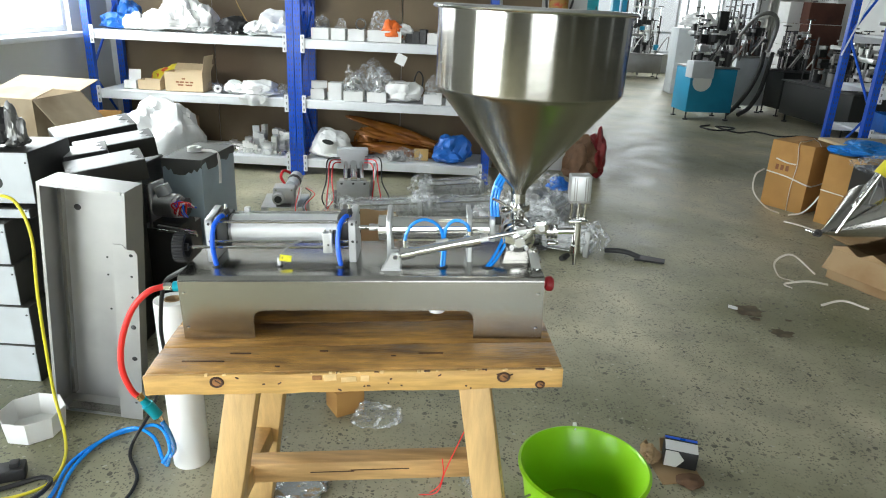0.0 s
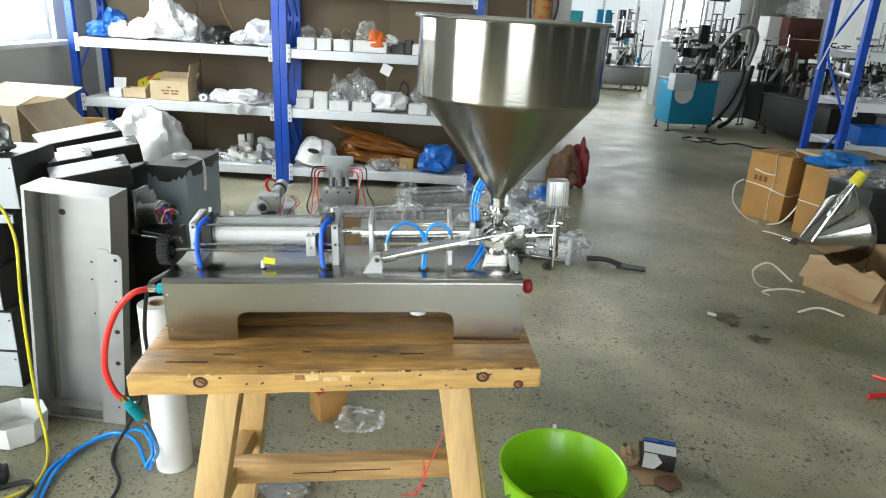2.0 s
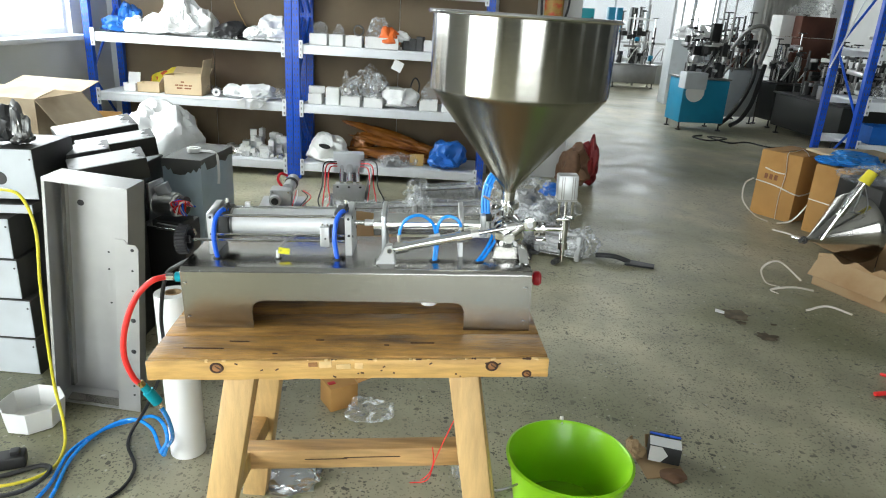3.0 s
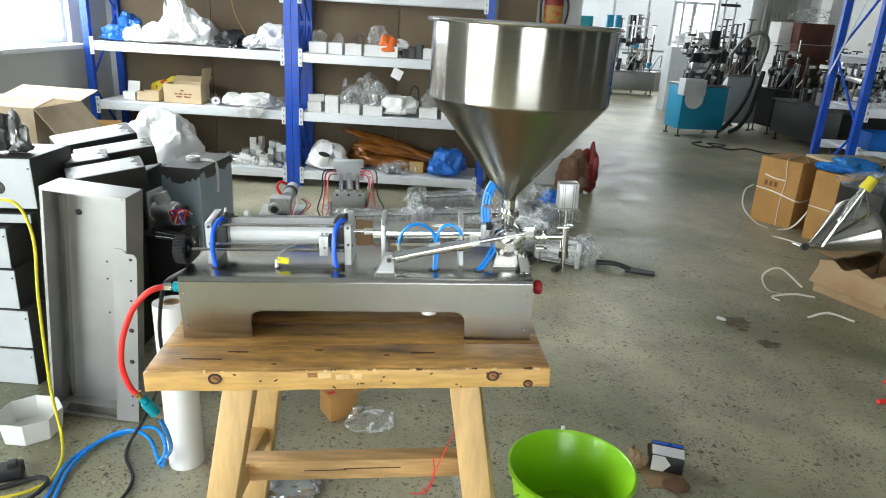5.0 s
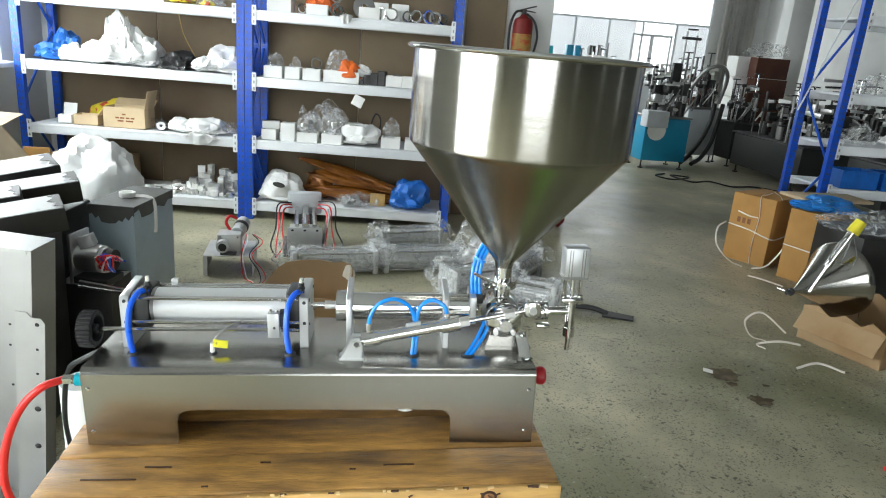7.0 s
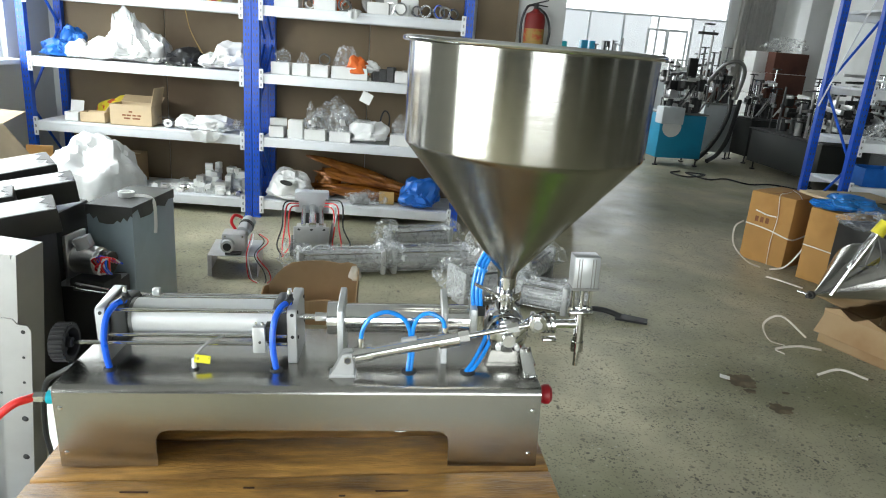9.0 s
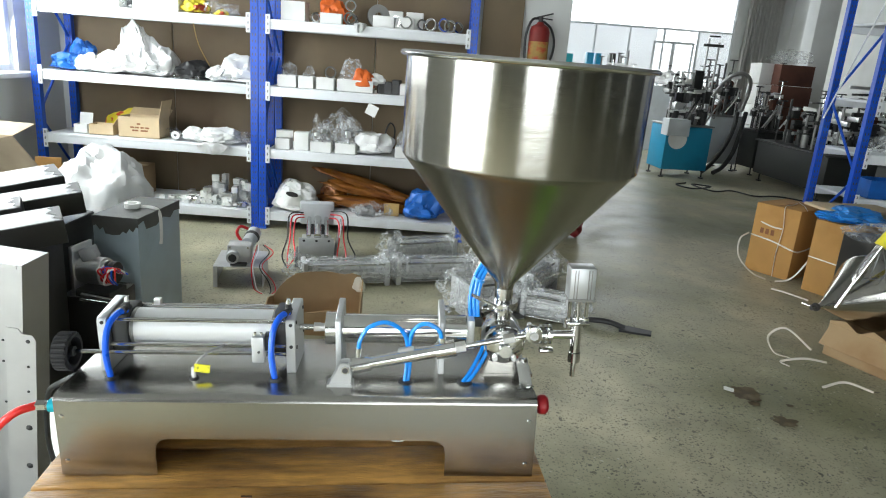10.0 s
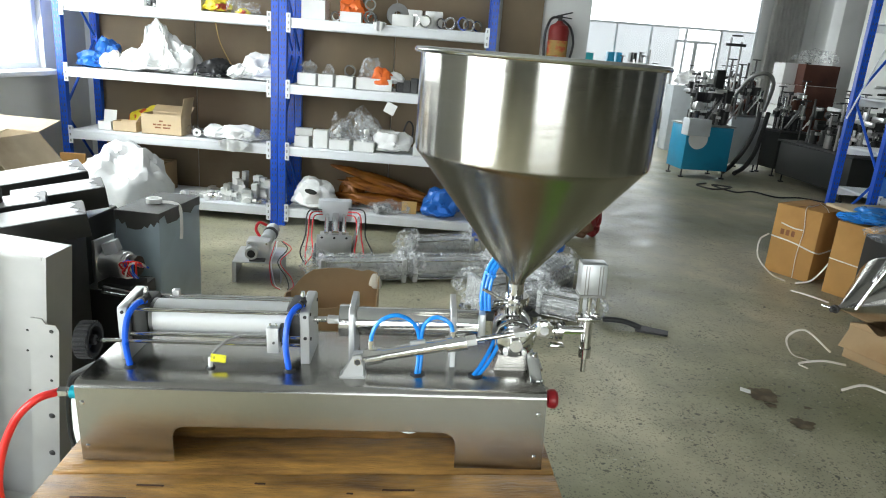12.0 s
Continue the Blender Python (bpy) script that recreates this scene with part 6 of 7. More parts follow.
def wrapped_cylinder(m, length, r, label, seed):
    """An aluminium cylinder in crumpled clear film."""
    c = thing("wrapped_cylinder", label, "machine unit", m, "film-wrapped cylinders")
    bm = rod(B(), (-length / 2, 0, r), (length / 2, 0, r), 0.74 * r, seg=28)
    for k in range(12):
        a = 2 * math.pi * k / 12
        rod(bm, (-length / 2, 0.74 * r * math.cos(a), r + 0.74 * r * math.sin(a)), (length / 2, 0.74 * r * math.cos(a), r + 0.74 * r * math.sin(a)), 0.13 * r, seg=8)
    part("barrel", bm, CAST_ALLOY, c, "ridged aluminium barrel")
    for s in (-1, 1):
        part("end_cap", box(B(), (0.035, 2 * r, 2 * r), (s * (length / 2 - 0.01), 0, r), bevel=0.008), CAST_ALLOY, c)
    for yy in (-0.8, 0.8):
        for zz in (0.25, 1.78):
            part("tie_rod", rod(B(), (-length / 2, yy * r, zz * r), (length / 2, yy * r, zz * r), 0.008, seg=8), POLISHED, c)
    bm = B()
    bmesh.ops.create_cone(bm, cap_ends=True, segments=40, radius1=r * 1.28, radius2=r * 1.28, depth=length * 1.1, matrix=pose(0, 0, r * 1.12, 0, 90, 0))
    bmesh.ops.subdivide_edges(bm, edges=[e for e in bm.edges if abs(e.verts[0].co.x - e.verts[1].co.x) > 0.2], cuts=60)
    for v in bm.verts:
        end = min(1.0, max(0.0, (abs(v.co.x) - length * 0.40) / (length * 0.12)))
        q = Vector((v.co.x * 5, v.co.y * 14, v.co.z * 14)) + Vector((seed * 2.3, 0, 0))
        n = noise.noise(q) * 0.07 - 0.12 - abs(noise.noise(v.co * 26 + Vector((seed, 3, 0)))) * (0.04 + 0.22 * end) - 0.20 * end
        v.co.y *= 1 + n
        v.co.z = max(0.004, r * 1.12 + (v.co.z - r * 1.12) * (1 + n))
    film = part("film", bm, FILM, c, "crumpled clear plastic film")
    for sx in (-1, 1):
        part("film_end", crumpled(B(), (0.10, r * 1.15, r * 1.15), (sx * length * 0.52, 0, 0.006), seed * 7 + sx, 4, 0.5, 0.2), FILM, film, "bunched film round the end")
    return c


wrapped_cylinder(pose(0.10, 3.25, 0, 0, 0, 17), 0.57, 0.085, "aluminium cylinder wrapped in clear film on the floor", 1)
wrapped_cylinder(pose(0.70, 3.44, 0, 0, 0, 17), 0.57, 0.085, "aluminium cylinder wrapped in clear film on the floor", 2)
wrapped_cylinder(pose(0.60, 3.93, 0.0, 0, 0, 24), 0.50, 0.085, "large machine unit wrapped in clear film on the floor", 3)
wrapped_cylinder(pose(1.05, 2.95, 0, 0, 0, 30), 0.42, 0.11, "valve unit wrapped in clear film on the floor", 4)
wrapped_cylinder(pose(1.35, 3.25, 0, 0, 0, 60), 0.45, 0.12, "valve unit wrapped in clear film on the floor", 5)
wrapped_cylinder(pose(1.42, 2.85, 0, 0, 0, -20), 0.30, 0.09, "small unit wrapped in clear film on the floor", 6)
bag(1.22, 3.42, 0, (0.24, 0.16, 0.27), FILM, 191, "heap of clear film over machine units", rough=0.55)
bag(1.20, 3.44, 0, (0.19, 0.13, 0.22), GALVANISED, 192, "grey metal unit under clear film", rough=0.3)
bag(1.40, 3.42, 0.27, (0.07, 0.06, 0.06), BAG_BLUE, 91, "dark blue plastic bag end on wrapped units", rough=0.5)
for k in range(16):
    bar_part(1.0 + rng.uniform(-0.2, 0.5), 2.7 + rng.uniform(-0.1, 0.25), 0, rng.uniform(0.012, 0.02), rng.uniform(0.05, 0.12), rng.choice((POLISHED, DARK_STEEL, CAST)), rng.uniform(0, 180))
tc = thing("torn_carton", "torn brown open carton with a ragged rim on the floor", "carton", pose(0.03, 2.48, 0, 0, 0, 3))
part("back", prism(B(), [(-0.25, 0.0), (0.26, 0.0), (0.265, 0.22), (0.25, 0.275), (0.20, 0.29), (0.16, 0.28), (0.06, 0.292), (-0.04, 0.285), (-0.12, 0.27), (-0.17, 0.235), (-0.21, 0.19), (-0.25, 0.13)], 0.006, pose(0, 0.12, 0)), CARDBOARD, tc)
part("front", prism(B(), [(-0.25, 0.0), (0.26, 0.0), (0.26, 0.13), (0.1, 0.15), (-0.1, 0.12), (-0.25, 0.14)], 0.006, pose(0, -0.13, 0)), CARDBOARD, tc)
part("side", prism(B(), [(-0.13, 0.0), (0.12, 0.0), (0.12, 0.13), (-0.02, 0.17), (-0.13, 0.14)], 0.006, pose(-0.25, 0, 0, 0, 0, 90)), CARDBOARD, tc)
part("side", prism(B(), [(-0.13, 0.0), (0.12, 0.0), (0.12, 0.26), (0.03, 0.24), (-0.13, 0.14)], 0.006, pose(0.266, 0, 0, 0, 0, 90)), CARDBOARD, tc)
part("bottom", box(B(), (0.5, 0.24, 0.005), (0.005, -0.005, 0.003)), CARDBOARD, tc)
part("tape", crumpled(B(), (0.03, 0.012, 0.06), (0.245, 0.108, 0.18), 5, 3, 0.5), STRAP, tc, "peeling strip of clear tape")
trowel = thing("hand_tool", "black hand tool with a flat blade on the floor", "hand tool", pose(1.86, 2.76, 0, 0, 0, -18))
part("blade", prism(B(), [(0.0, -0.05), (0.19, -0.035), (0.19, 0.035), (0.0, 0.05)], 0.012, pose(0, 0, 0.016, -90)), BLACK, trowel)
part("grip", tube(B(), [(0.03, 0.0, 0.015), (-0.06, 0.0, 0.035), (-0.14, 0.01, 0.03), (-0.2, 0.02, 0.018)], 0.017, 10), BLACK, trowel)
bag(1.95, 4.98, 0, (0.085, 0.09, 0.28), MAROON, 97, "dark red plastic sack leaning by the wall corner", rough=0.6)
bag(1.80, 4.90, 0, (0.15, 0.10, 0.27), BRONZE_PAPER, 96, "dark sack on the floor by the wall", rough=0.4)
# torn packaging with a white and black box beside the bucket
card = thing("packaging", "torn brown cardboard packaging on the floor", "packaging", pose(1.50, 0.56, 0, 0, 0, 10))
part("sheet", box(B(), (0.15, 0.15, 0.004), (0.005, 0.0, 0.008), (3, -2, 0)), CARDBOARD, card)
part("crumple", crumpled(B(), (0.03, 0.035, 0.032), (-0.07, 0.06, 0.006), 141, 4, 0.6), CARDBOARD, card, "crumpled torn cardboard")
for x, yy, rx, rz in ((-0.05, 0.085, 62, 40), (0.03, 0.10, 70, 5), (0.075, 0.07, 66, -35)):
    part("flap", box(B(), (0.05, 0.05, 0.004), (0, 0.02, 0.02), (rx, 0, 0)), CARDBOARD, card, m=pose(x, yy, 0.004, 0, 0, rz))
part("liner", crumpled(B(), (0.045, 0.035, 0.010), (0.03, -0.075, 0.002), 142, 3, 0.5), BRONZE_PAPER, card, "brown paper liner")
wb = thing("white_black_box", "small white and black printed box on its packaging", "box", pose(1.532, 0.60, 0.016, 0, 0, -14))
part("body", box(B(), (0.115, 0.10, 0.068), (0, 0, 0.034), bevel=0.004), BLACK, wb)
part("white_face", prism(B(), [(-0.055, 0.003), (-0.012, 0.003), (0.012, 0.036), (-0.012, 0.066), (-0.055, 0.066)], 0.002, pose(0, -0.0525, 0)), WHITE_CARD, wb, "white printed corner")
part("lid", box(B(), (0.113, 0.06, 0.002), (0, -0.018, 0.0693), bevel=0.0006, seg=1), WHITE_CARD, wb, "pale lid")
part("lid_band", box(B(), (0.113, 0.012, 0.002), (0, 0.03, 0.0693)), DEEP_BLUE_HOSE, wb, "blue printed band")


def stain(x, yy, sx, sy, seed, label):
    """A dried oil stain with an uneven outline, a hair above the floor."""
    bm = B()
    n = 40
    mid = bm.verts.new((0, 0, 0.0042))
    rim = []
    for k in range(n):
        a = 2 * math.pi * k / n
        r = 1 + 0.5 * noise.noise(Vector((math.cos(a) * 1.7, math.sin(a) * 1.7, seed))) + 0.2 * noise.noise(Vector((math.cos(a) * 5, math.sin(a) * 5, seed)))
        rim.append(bm.verts.new((sx * r * math.cos(a), sy * r * math.sin(a), 0.0042)))
    for k in range(n):
        bm.faces.new((mid, rim[k], rim[(k + 1) % n]))
    return solo("oil_stain", bm, STAIN, label, "stain", pose(x, yy, 0), kind="stuff")


stain(2.325, 2.0, 0.075, 0.075, 1.0, "dark brown oil stain on the floor")
stain(2.40, 1.735, 0.055, 0.045, 2.0, "dark brown oil stain on the floor")
for x, yy, s, sd in ((2.32, 1.9, 0.03, 3.0), (1.0, 1.55, 0.03, 4.0), (2.5, 1.9, 0.02, 5.0)):
    stain(x, yy, s, s * 0.7, sd, "small dark oil stain on the floor")
solo("paper_scrap", box(B(), (0.05, 0.035, 0.003), (0, 0, 0.008), (4, 6, 0)), PAPER, "small white paper scrap beside an oil stain", "paper", pose(2.245, 2.03, 0, 0, 0, -20))

# ---- cartons, funnel and straps on the right-hand floor ----
c1 = carton("carton", 3.605, 4.33, 0, 0.45, 0.37, 0.57, ORANGE_CARD, "brown carton bound with white straps", 35.5, group="brown cartons", tape=False)
for pts in ([(-0.228, -0.06, 0.0), (-0.231, -0.055, 0.2), (-0.229, -0.07, 0.4), (-0.228, -0.05, 0.572), (-0.1, -0.03, 0.577), (0.05, 0.0, 0.575)],
            [(-0.228, 0.185, 0.30), (-0.229, 0.0, 0.285), (-0.230, -0.186, 0.25), (-0.1, -0.189, 0.235), (0.1, -0.189, 0.26), (0.226, -0.189, 0.30)],
            [(-0.228, 0.12, 0.42), (-0.23, 0.02, 0.40), (-0.229, -0.06, 0.40)],
            [(-0.15, -0.188, 0.572), (-0.02, -0.1, 0.578), (0.12, 0.02, 0.576)]):
    part("strap", tube(B(), pts, 0.0065, 6, 4, 0.3), STRAP, c1, "white packing strap")
for k in range(3):
    part("print", box(B(), (0.002, 0.028, 0.045), (-0.2262, 0.10 - 0.045 * k, 0.35)), CARD_PRINT, c1, "faded brown print")
part("lid_seam", box(B(), (0.45, 0.006, 0.0015), (0, 0.02, 0.5708)), CARD_PRINT, c1)
c2 = carton("carton", 3.80, 3.85, 0, 0.40, 0.30, 0.56, ORANGE_CARD, "brown carton under blue film and a board", 33, group="brown cartons", tape=False)
part("strap", tube(B(), [(-0.203, 0.15, 0.27), (-0.203, -0.153, 0.255), (0.2, -0.153, 0.25)], 0.005, 6, 0, 0.3), STRAP, c2, "white packing strap")
solo("board", box(B(), (0.62, 0.30, 0.022), (0, 0, 0.011), bevel=0.003), PALE_CARD, "pale board lying across a carton", "board", pose(3.90, 4.02, 0.62, 0, 0, 8))
bag(3.79, 3.82, 0.563, (0.22, 0.15, 0.06), BLUE_FILM, 101, "blue plastic film draped over a carton", rough=0.55, level=5)
for pts in ([(3.27, 4.30, 0.32), (3.17, 4.22, 0.28), (3.14, 4.12, 0.16), (3.22, 4.02, 0.06), (3.34, 4.02, 0.012)],
            [(3.40, 3.98, 0.012), (3.50, 3.95, 0.05), (3.58, 3.93, 0.18), (3.64, 3.93, 0.32), (3.70, 3.97, 0.40)],
            [(3.28, 3.78, 0.012), (3.34, 3.68, 0.02), (3.45, 3.56, 0.012)],
            [(2.98, 2.62, 0.012), (2.86, 2.72, 0.10), (2.74, 2.68, 0.06), (2.72, 2.55, 0.012), (2.78, 2.48, 0.012)],
            [(2.98, 2.45, 0.012), (2.84, 2.44, 0.03), (2.7, 2.42, 0.012), (2.72, 2.36, 0.012)],
            [(3.04, 2.1, 0.012), (2.92, 2.16, 0.03), (2.78, 2.12, 0.012)]):
    solo("strap", tube(B(), pts, 0.007, 6, 6, 0.4), STRAP, "loose curl of white packing strap", "strap", group="loose straps")
torn = thing("torn_carton", "torn open brown carton with ragged rim", "carton", pose(3.45, 2.54, 0, 0, 0, -62))
wall_line = [(-0.25, 0.0), (0.25, 0.0), (0.25, 0.20), (0.16, 0.25), (0.1, 0.205), (0.0, 0.235), (-0.08, 0.19), (-0.16, 0.235), (-0.25, 0.21)]
for m in (pose(0.0, -0.33, 0.004), pose(0, 0.33, 0.004)):
    part("side", prism(B(), wall_line, 0.006, m), CARDBOARD, torn)
for sx in (-1, 1):
    part("side", prism(B(), [(-0.32, 0.0), (0.32, 0.0), (0.32, 0.19), (0.1, 0.22), (-0.1, 0.18), (-0.32, 0.21)], 0.006, pose(sx * 0.25, 0, 0.004, 0, 0, 90)), CARDBOARD, torn)
part("bottom", box(B(), (0.50, 0.66, 0.006), (0, 0, 0.005)), CARDBOARD, torn)
part("flap", box(B(), (0.48, 0.14, 0.005), (0, -0.07, 0), bevel=0.001, seg=1), CARDBOARD, torn, m=pose(0, -0.33, 0.2, 55))
FUN = Matrix.Translation((2.84, 2.46, 0.335)) @ (Vector((3.28, 2.60, 0.42)) - Vector((2.84, 2.46, 0.335))).to_track_quat("Z", "Y").to_matrix().to_4x4()
fun = thing("steel_funnel", "polished steel cone hopper lying on a torn carton", "hopper", FUN)
prof = [(0.014, 0.03), (0.018, 0.05), (0.215, 0.36), (0.222, 0.37), (0.222, 0.40)]
part("cone", lathe(B(), prof + [(r - 0.002, zz) for r, zz in prof[::-1]], seg=64), HOPPER_STEEL, fun)
part("spout", rod(rod(B(), (0, 0, -0.02), (0, 0, 0.04), 0.013), (0, 0, 0.005), (0, 0, 0.018), 0.024, seg=20), DARK_STEEL, fun)
part("tap", rod(B(), (0, 0.0, 0.0), (0.075, 0.0, -0.01), 0.008), POLISHED, fun)
rodm = FUN.inverted()
part("side_tube", rod(rod(B(), rodm @ Vector((2.91, 2.38, 0.37)), rodm @ Vector((3.05, 2.37, 0.72)), 0.010), rodm @ Vector((2.97, 2.375, 0.53)), rodm @ Vector((3.07, 2.37, 0.755)), 0.022), POLISHED, fun, "polished side tube")
cap = part("yellow_cap", rod(B(), rodm @ Vector((3.062, 2.37, 0.735)), rodm @ Vector((3.098, 2.37, 0.805)), 0.036, 0.03, 20), YELLOW, fun, "yellow plastic cap")
for k in range(3):
    part("wire", tube(B(), [rodm @ Vector(p) for p in ((3.06, 2.36, 0.74), (2.98 + 0.06 * k, 2.34, 0.68 - 0.03 * k), (2.97 + 0.07 * k, 2.36, 0.56), (3.07 + 0.03 * k, 2.39, 0.55))], 0.0035, 6), GALVANISED, fun)
solo("black_case", box(B(), (0.8, 0.5, 0.56), (0, 0, 0.28), bevel=0.01), BLACK_PAINT, "black steel case standing behind the funnel", "case", pose(3.96, 3.27, 0, 0, 0, 4))
bag(3.80, 3.20, 0.562, (0.34, 0.22, 0.09), FILM, 131, "clear film lying on the black case", rough=0.5)
# second rack on the right
rr = rack_bay("storage_rack", 4.05, 5.75, 4.32, 0.6, 2.9, (0.62, 0.98, 1.395, 2.0), "tall blue steel rack with white beams and blue bins", back=False)
part("brace", rod(B(), (4.01, 4.32, 2.35), (4.01, 4.92, 1.25), 0.007, seg=8), WHITE_SHELF, rr, "white diagonal tie")
for x in (4.36, 4.72, 5.08, 5.44):
    tray(x, 4.48, 0.662, 0.32, 0.26, 0.15, "blue plastic storage bin on the shelf", BAG_BLUE)
    bag(x, 4.5, 1.022, (0.13, 0.12, 0.11), rng.choice((BAG_WHITE, FILM, BAG_BLUE)), int(x * 10), "plastic bag of parts on the shelf")
bag(4.4, 4.5, 1.437, (0.14, 0.12, 0.12), FILM, 107, "clear plastic bag of parts on the shelf")
bag(4.8, 4.5, 1.437, (0.14, 0.12, 0.14), BAG_BLUE, 108, "blue plastic bag of parts on the shelf")

# ---- machines in the far part of the hall ----
def machine_stand(x, yy, w, d, h, mat, label, turn, seed, tall=1.0, rods=7, arms=8, tone=None):
    """A bench machine: a sheet-metal stand on feet with a plate, pillars, clamps, motors and wheels."""
    r = random.Random(seed)
    s = thing("bottling_machine", label, "machine", pose(x, yy, 0, 0, 0, turn), "machines in the hall")
    part("cabinet", box(B(), (w, d, h - 0.14), (0, 0, 0.12 + (h - 0.14) / 2), bevel=0.006), mat, s)
    for sx in (-1, 1):
        for sy in (-1, 1):
            part("foot", rod(rod(B(), (sx * w * 0.45, sy * d * 0.42, 0.01), (sx * w * 0.45, sy * d * 0.42, 0.13), 0.012, seg=8), (sx * w * 0.45, sy * d * 0.42, 0), (sx * w * 0.45, sy * d * 0.42, 0.018), 0.04, seg=12), BLACK, s)
    part("top_plate", box(B(), (w * 1.06, d * 1.06, 0.02), (0, 0, h), bevel=0.003), DARK_STEEL if mat is CHARCOAL else GALVANISED, s)
    for k in range(rods):
        px, py = r.uniform(-0.42, 0.42) * w, r.uniform(-0.4, 0.4) * d
        hh = tall * r.uniform(0.45, 1.0)
        p = part("pillar", rod(B(), (px, py, h), (px, py, h + hh), r.uniform(0.010, 0.02), seg=8), r.choice((POLISHED, GALVANISED, DARK_STEEL)), s)
        part("collar", rod(B(), (px, py, h + hh * 0.55), (px, py, h + hh * 0.55 + 0.05), 0.035, seg=10), r.choice((CAST, GALVANISED)), p)
        if r.random() < 0.5:
            part("handwheel", lathe(B(), [(0.05, -0.008), (0.066, -0.008), (0.066, 0.008), (0.05, 0.008), (0.05, -0.008)], pose(px, py, h + hh), 16), BLACK, p)
    for k in range(arms):
        px, py, pz = r.uniform(-0.42, 0.42) * w, r.uniform(-0.4, 0.4) * d, h + r.uniform(0.06, 0.75) * tall
        part("arm", box(B(), (r.uniform(0.12, 0.4) * w, r.uniform(0.03, 0.06), r.uniform(0.025, 0.06)), (px, py, pz), (0, r.uniform(-4, 4), r.choice((0, 90))), bevel=0.003), r.choice((ALUMINIUM, GALVANISED, PAPER, CAST)), s)
        part("housing", box(B(), (r.uniform(0.06, 0.14), r.uniform(0.06, 0.12), r.uniform(0.08, 0.18)), (px * 0.9, py * 0.9, h + r.uniform(0.05, 0.55) * tall), bevel=0.006), r.choice((CAST, tone or CHARCOAL, ALUMINIUM, BLACK)), s)
        if k % 2:
            part("motor", rod(B(), (px, py, h + 0.02), (px, py, h + 0.2), 0.05, seg=14), r.choice((CAST, BLACK, GALVANISED)), s)
    for k in range(3):
        px = r.uniform(-0.4, 0.4) * w
        part("hose", tube(B(), [(px, -d * 0.4, h + 0.05), (px + 0.1, -d * 0.55, h + 0.3), (px + 0.25, -d * 0.2, h + 0.4), (px + 0.3, 0.1, h + 0.1)], 0.012, 6, 5), r.choice((CABLE, PAPER, GALVANISED)), s)
    return s


bmach = machine_stand(4.33, 9.32, 0.72, 0.52, 0.78, CYAN_PAINT, "cyan-panelled bench machine with steel pillars", 8, 21, 1.0, 13, 22)
part("control_box", box(B(), (0.34, 0.22, 0.24), (-0.28, -0.36, 0.76), bevel=0.01), WHITE_PAINT, bmach, "grey control box")
part("paper_sheet", lathe(B(), [(0, 0.001), (0.15, 0.001), (0.15, 0)], pose(-0.18, -0.279, 0.58, 90), 20), PAPER, bmach, "white paper sheet taped on the panel")
part("display", box(B(), (0.14, 0.06, 0.26), (0.02, -0.2, 1.45), bevel=0.008), BLACK, bmach, "black display box")
part("display_post", rod(B(), (0.02, -0.17, 0.79), (0.02, -0.17, 1.35), 0.018, seg=10), GALVANISED, bmach)
part("tall_post", rod(rod(B(), (0.25, 0.1, 0.79), (0.25, 0.1, 2.05), 0.016, seg=8), (0.42, 0.1, 0.79), (0.42, 0.1, 2.0), 0.016, seg=8), GALVANISED, bmach)
part("crosshead", box(B(), (0.3, 0.05, 0.04), (0.335, 0.1, 1.95), bevel=0.004), CAST, bmach)
part("handwheel", lathe(B(), [(0.06, -0.01), (0.08, -0.01), (0.08, 0.01), (0.06, 0.01), (0.06, -0.01)], pose(0.335, 0.1, 2.08), 20), BLACK, bmach)
machine_stand(5.25, 10.4, 0.62, 0.6, 0.9, WHITE_PAINT, "white-panelled filling machine with pipes", 14, 22, 0.9, 12, 18, RUST)
machine_stand(5.95, 10.15, 0.5, 0.5, 0.72, CHARCOAL, "small dark machine with motors between the stands", 10, 31, 0.8, 8, 16, RUST)
machine_stand(6.15, 8.7, 0.9, 1.7, 0.62, CHARCOAL, "dark steel conveyor machine", 6, 23, 0.85, 18, 34)
machine_stand(7.2, 9.0, 0.9, 1.2, 0.7, CHARCOAL, "dark steel machine with pillars", -8, 24, 1.1, 14, 22, RUST)
machine_stand(6.4, 6.6, 1.0, 0.7, 0.66, CHARCOAL, "dark steel conveyor machine", 4, 29, 0.7, 12, 26)
machine_stand(4.75, 15.6, 1.05, 0.5, 0.55, GALVANISED, "steel-framed bench machine before the far windows", 0, 25, 1.4, 12, 14, CYAN_PAINT)
machine_stand(6.1, 14.6, 1.2, 0.5, 0.8, GALVANISED, "steel machine with pillars before the far windows", 5, 26, 1.0, 10, 12)
machine_stand(7.3, 13.2, 1.0, 0.6, 0.85, GALVANISED, "steel machine with pillars before the far windows", 5, 27, 1.0, 9, 10, RUST)
machine_stand(3.2, 15.2, 1.0, 0.5, 0.8, CHARCOAL, "steel bench machine before the far windows", 0, 28, 0.9, 9, 10)
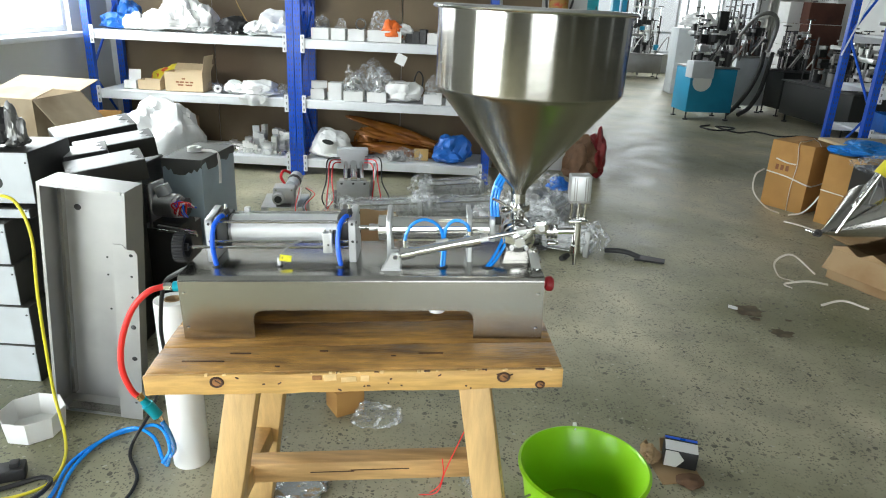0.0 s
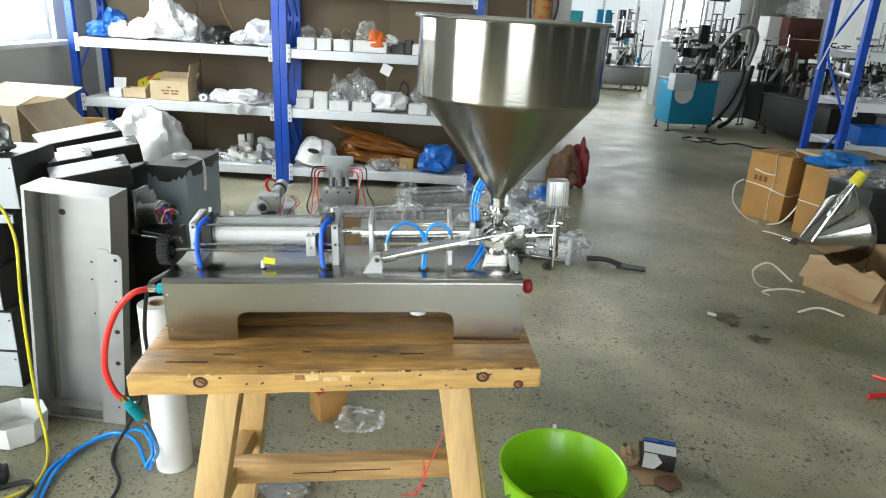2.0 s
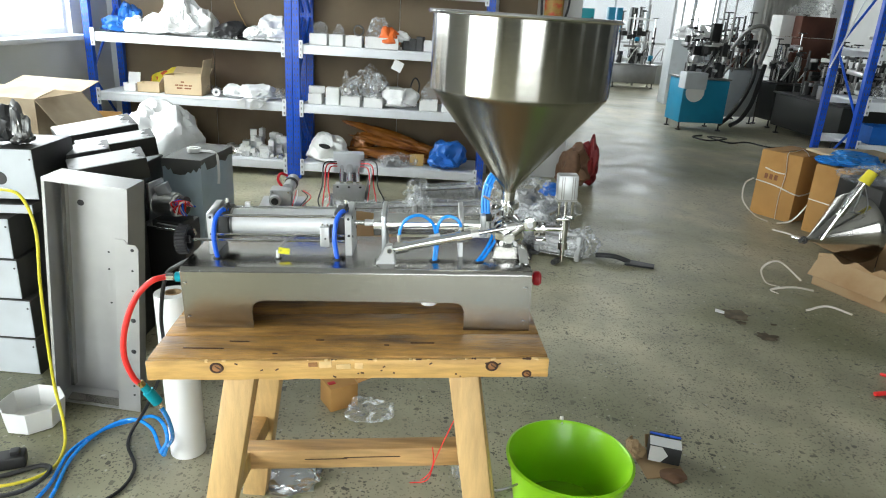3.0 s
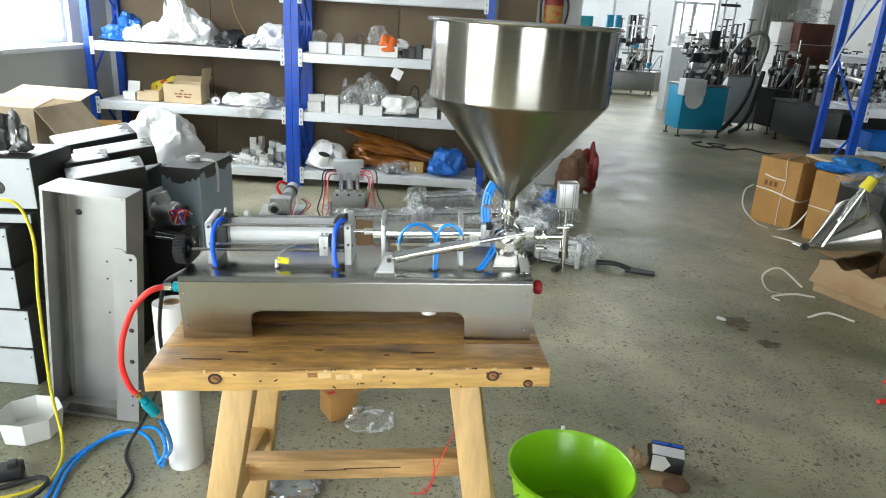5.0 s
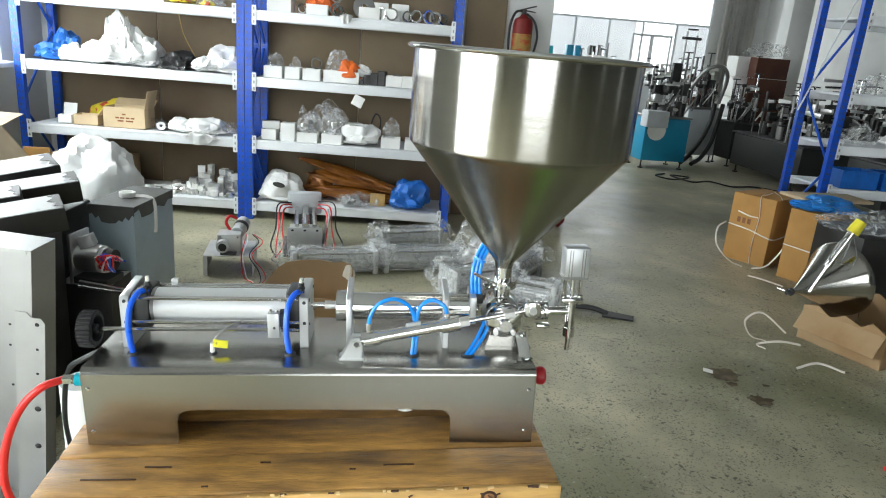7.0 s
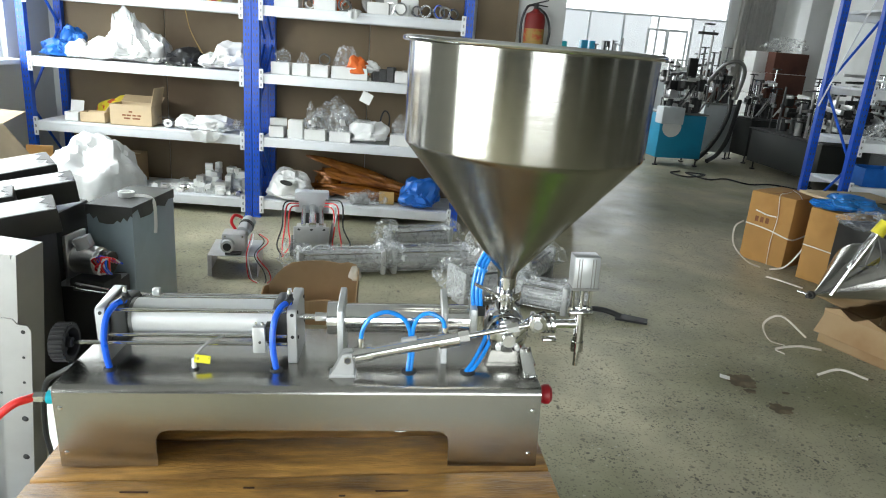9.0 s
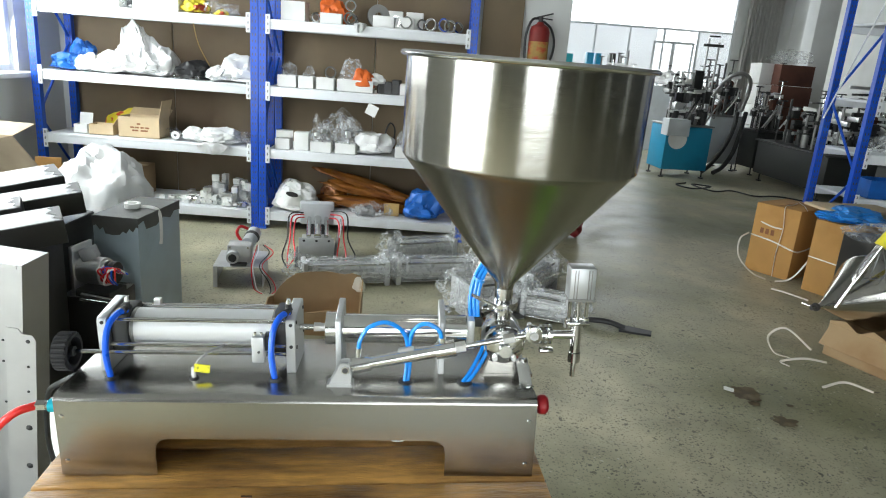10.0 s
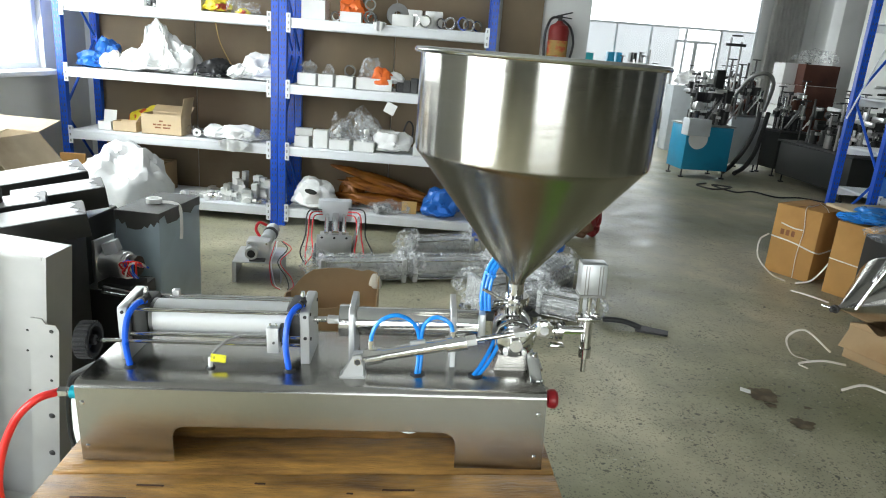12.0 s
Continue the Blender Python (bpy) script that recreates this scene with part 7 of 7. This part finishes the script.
# teal bins on a table by the far windows
tbl = thing("work_table", "steel work table carrying teal bins", "table", pose(4.1, 16.3, 0))
part("tabletop", box(B(), (1.7, 0.6, 0.04), (0, 0, 1.2), bevel=0.004), GALVANISED, tbl)
for sx in (-0.8, 0.8):
    for sy in (-0.25, 0.25):
        part("leg", box(B(), (0.05, 0.05, 1.18), (sx, sy, 0.59)), GALVANISED, tbl)
for x, w, h, mat in ((3.62, 0.32, 0.28, TEAL_PLASTIC), (3.62, 0.3, 0.26, TEAL_PLASTIC), (4.2, 0.16, 0.6, CYAN_PAINT), (4.4, 0.12, 0.6, CYAN_PAINT), (4.75, 0.14, 0.62, CHARCOAL)):
    z0 = 1.222 if (x, h) != (3.62, 0.26) else 1.505
    carton("storage_bin", x, 16.3, z0, w, 0.3, h, mat, "teal plastic storage bin on a table", tape=False, group="teal bins")
# crates, sack of film and big hose
for k in range(5):
    carton("crate", 6.75 + 0.02 * (k % 2), 11.3, 0.36 * k, 0.62, 0.5, 0.35, RUST, "red-brown crate in a tall stack", 6, group="stacked crates")
    carton("crate", 6.36, 11.45, 0.36 * k, 0.30, 0.4, 0.35, WHITE_CARD, "white carton in a tall stack", 3, group="stacked cartons")
bag(6.75, 11.3, 1.81, (0.34, 0.25, 0.16), FILM, 111, "clear film heaped on the crates")
bag(5.1, 12.6, 1.25, (0.3, 0.25, 0.2), BAG_WHITE, 112, "white film heaped on a machine")
carton("crate", 5.1, 12.6, 0, 0.8, 0.5, 1.24, WHITE_PAINT, "white cabinet before the far windows", tape=False)
solo("duct_hose", tube(B(), [(5.42, 10.0, 0.98), (5.36, 9.9, 0.72), (5.22, 9.8, 0.42), (5.02, 9.7, 0.16), (4.86, 9.6, 0.045)], 0.035, 12), BLACK, "thick black flexible hose", "hose")
solo("duct_hose", tube(B(), [(5.60, 10.1, 0.98), (5.50, 9.95, 0.66), (5.38, 9.8, 0.36), (5.2, 9.65, 0.14), (5.0, 9.5, 0.05)], 0.035, 12), BLACK, "thick black flexible hose", "hose")
solo("duct_hose", tube(B(), [(5.05, 10.2, 1.2), (5.15, 9.95, 1.5), (5.36, 9.88, 1.58), (5.5, 9.9, 1.42), (5.5, 10.05, 1.0)], 0.03, 12), GALVANISED, "grey flexible hose on a filling machine", "hose")
solo("floor_cable", tube(B(), [(4.25, 8.55, 0.012), (4.05, 8.35, 0.012), (4.2, 8.1, 0.012), (4.5, 8.25, 0.03), (4.3, 8.45, 0.012), (4.45, 8.0, 0.012), (4.75, 8.15, 0.012), (4.95, 7.85, 0.012), (5.3, 7.95, 0.012), (5.6, 7.7, 0.012)], 0.011, 8), CABLE, "black cable coiled on the floor", "cable")
# curtain beside the glazing and a pale column
bm = B()
n = 60
low = [bm.verts.new((8.05 + 0.95 * k / n, 16.8 + 0.06 * math.sin(k * 1.1), 0.004)) for k in range(n + 1)]
high = [bm.verts.new((8.15 + 0.85 * k / n, 16.85 + 0.04 * math.sin(k * 1.1 + 0.4), 3.9)) for k in range(n + 1)]
for k in range(n):
    bm.faces.new((low[k], low[k + 1], high[k + 1], high[k]))
bmesh.ops.solidify(bm, geom=list(bm.faces), thickness=0.004)
solo("curtain", bm, CURTAIN, "long grey curtain gathered beside the glazing", "curtain")
# three pale uprights added out of view to streak the hopper's right side
solo("column", box(B(), (0.55, 0.3, 4.2), (5.9, -6.04, 2.1), bevel=0.01), PLASTER, "added unseen pale strip on the rear wall for hopper reflections", "column", kind="structure")
solo("column", box(B(), (0.3, 0.6, 4.2), (9.19, -3.2, 2.1), bevel=0.01), PLASTER, "added unseen pale strip on the side wall for hopper reflections", "column", kind="structure")
solo("column", box(B(), (0.3, 0.6, 4.2), (9.19, 0.6, 2.1), bevel=0.01), PLASTER, "added unseen pale strip on the side wall for hopper reflections", "column", kind="structure")
solo("column", box(B(), (0.4, 0.4, 4.2), (7.6, 12.2, 2.1), bevel=0.01), PLASTER, "pale plastered column in the hall", "column", kind="structure")

# red twine on the floor at the right
tw = thing("red_twine", "bright red plastic twine lying on the floor", "twine")
part("strand", tube(B(), [(2.80, 1.39, 0.01), (2.83, 1.33, 0.02), (2.82, 1.27, 0.012), (2.9, 1.22, 0.01)], 0.008, 8), RED_HOSE, tw)
part("strand", tube(B(), [(2.66, 1.19, 0.01), (2.72, 1.20, 0.014), (2.80, 1.22, 0.01), (2.92, 1.2, 0.01)], 0.011, 8), RED_HOSE, tw)
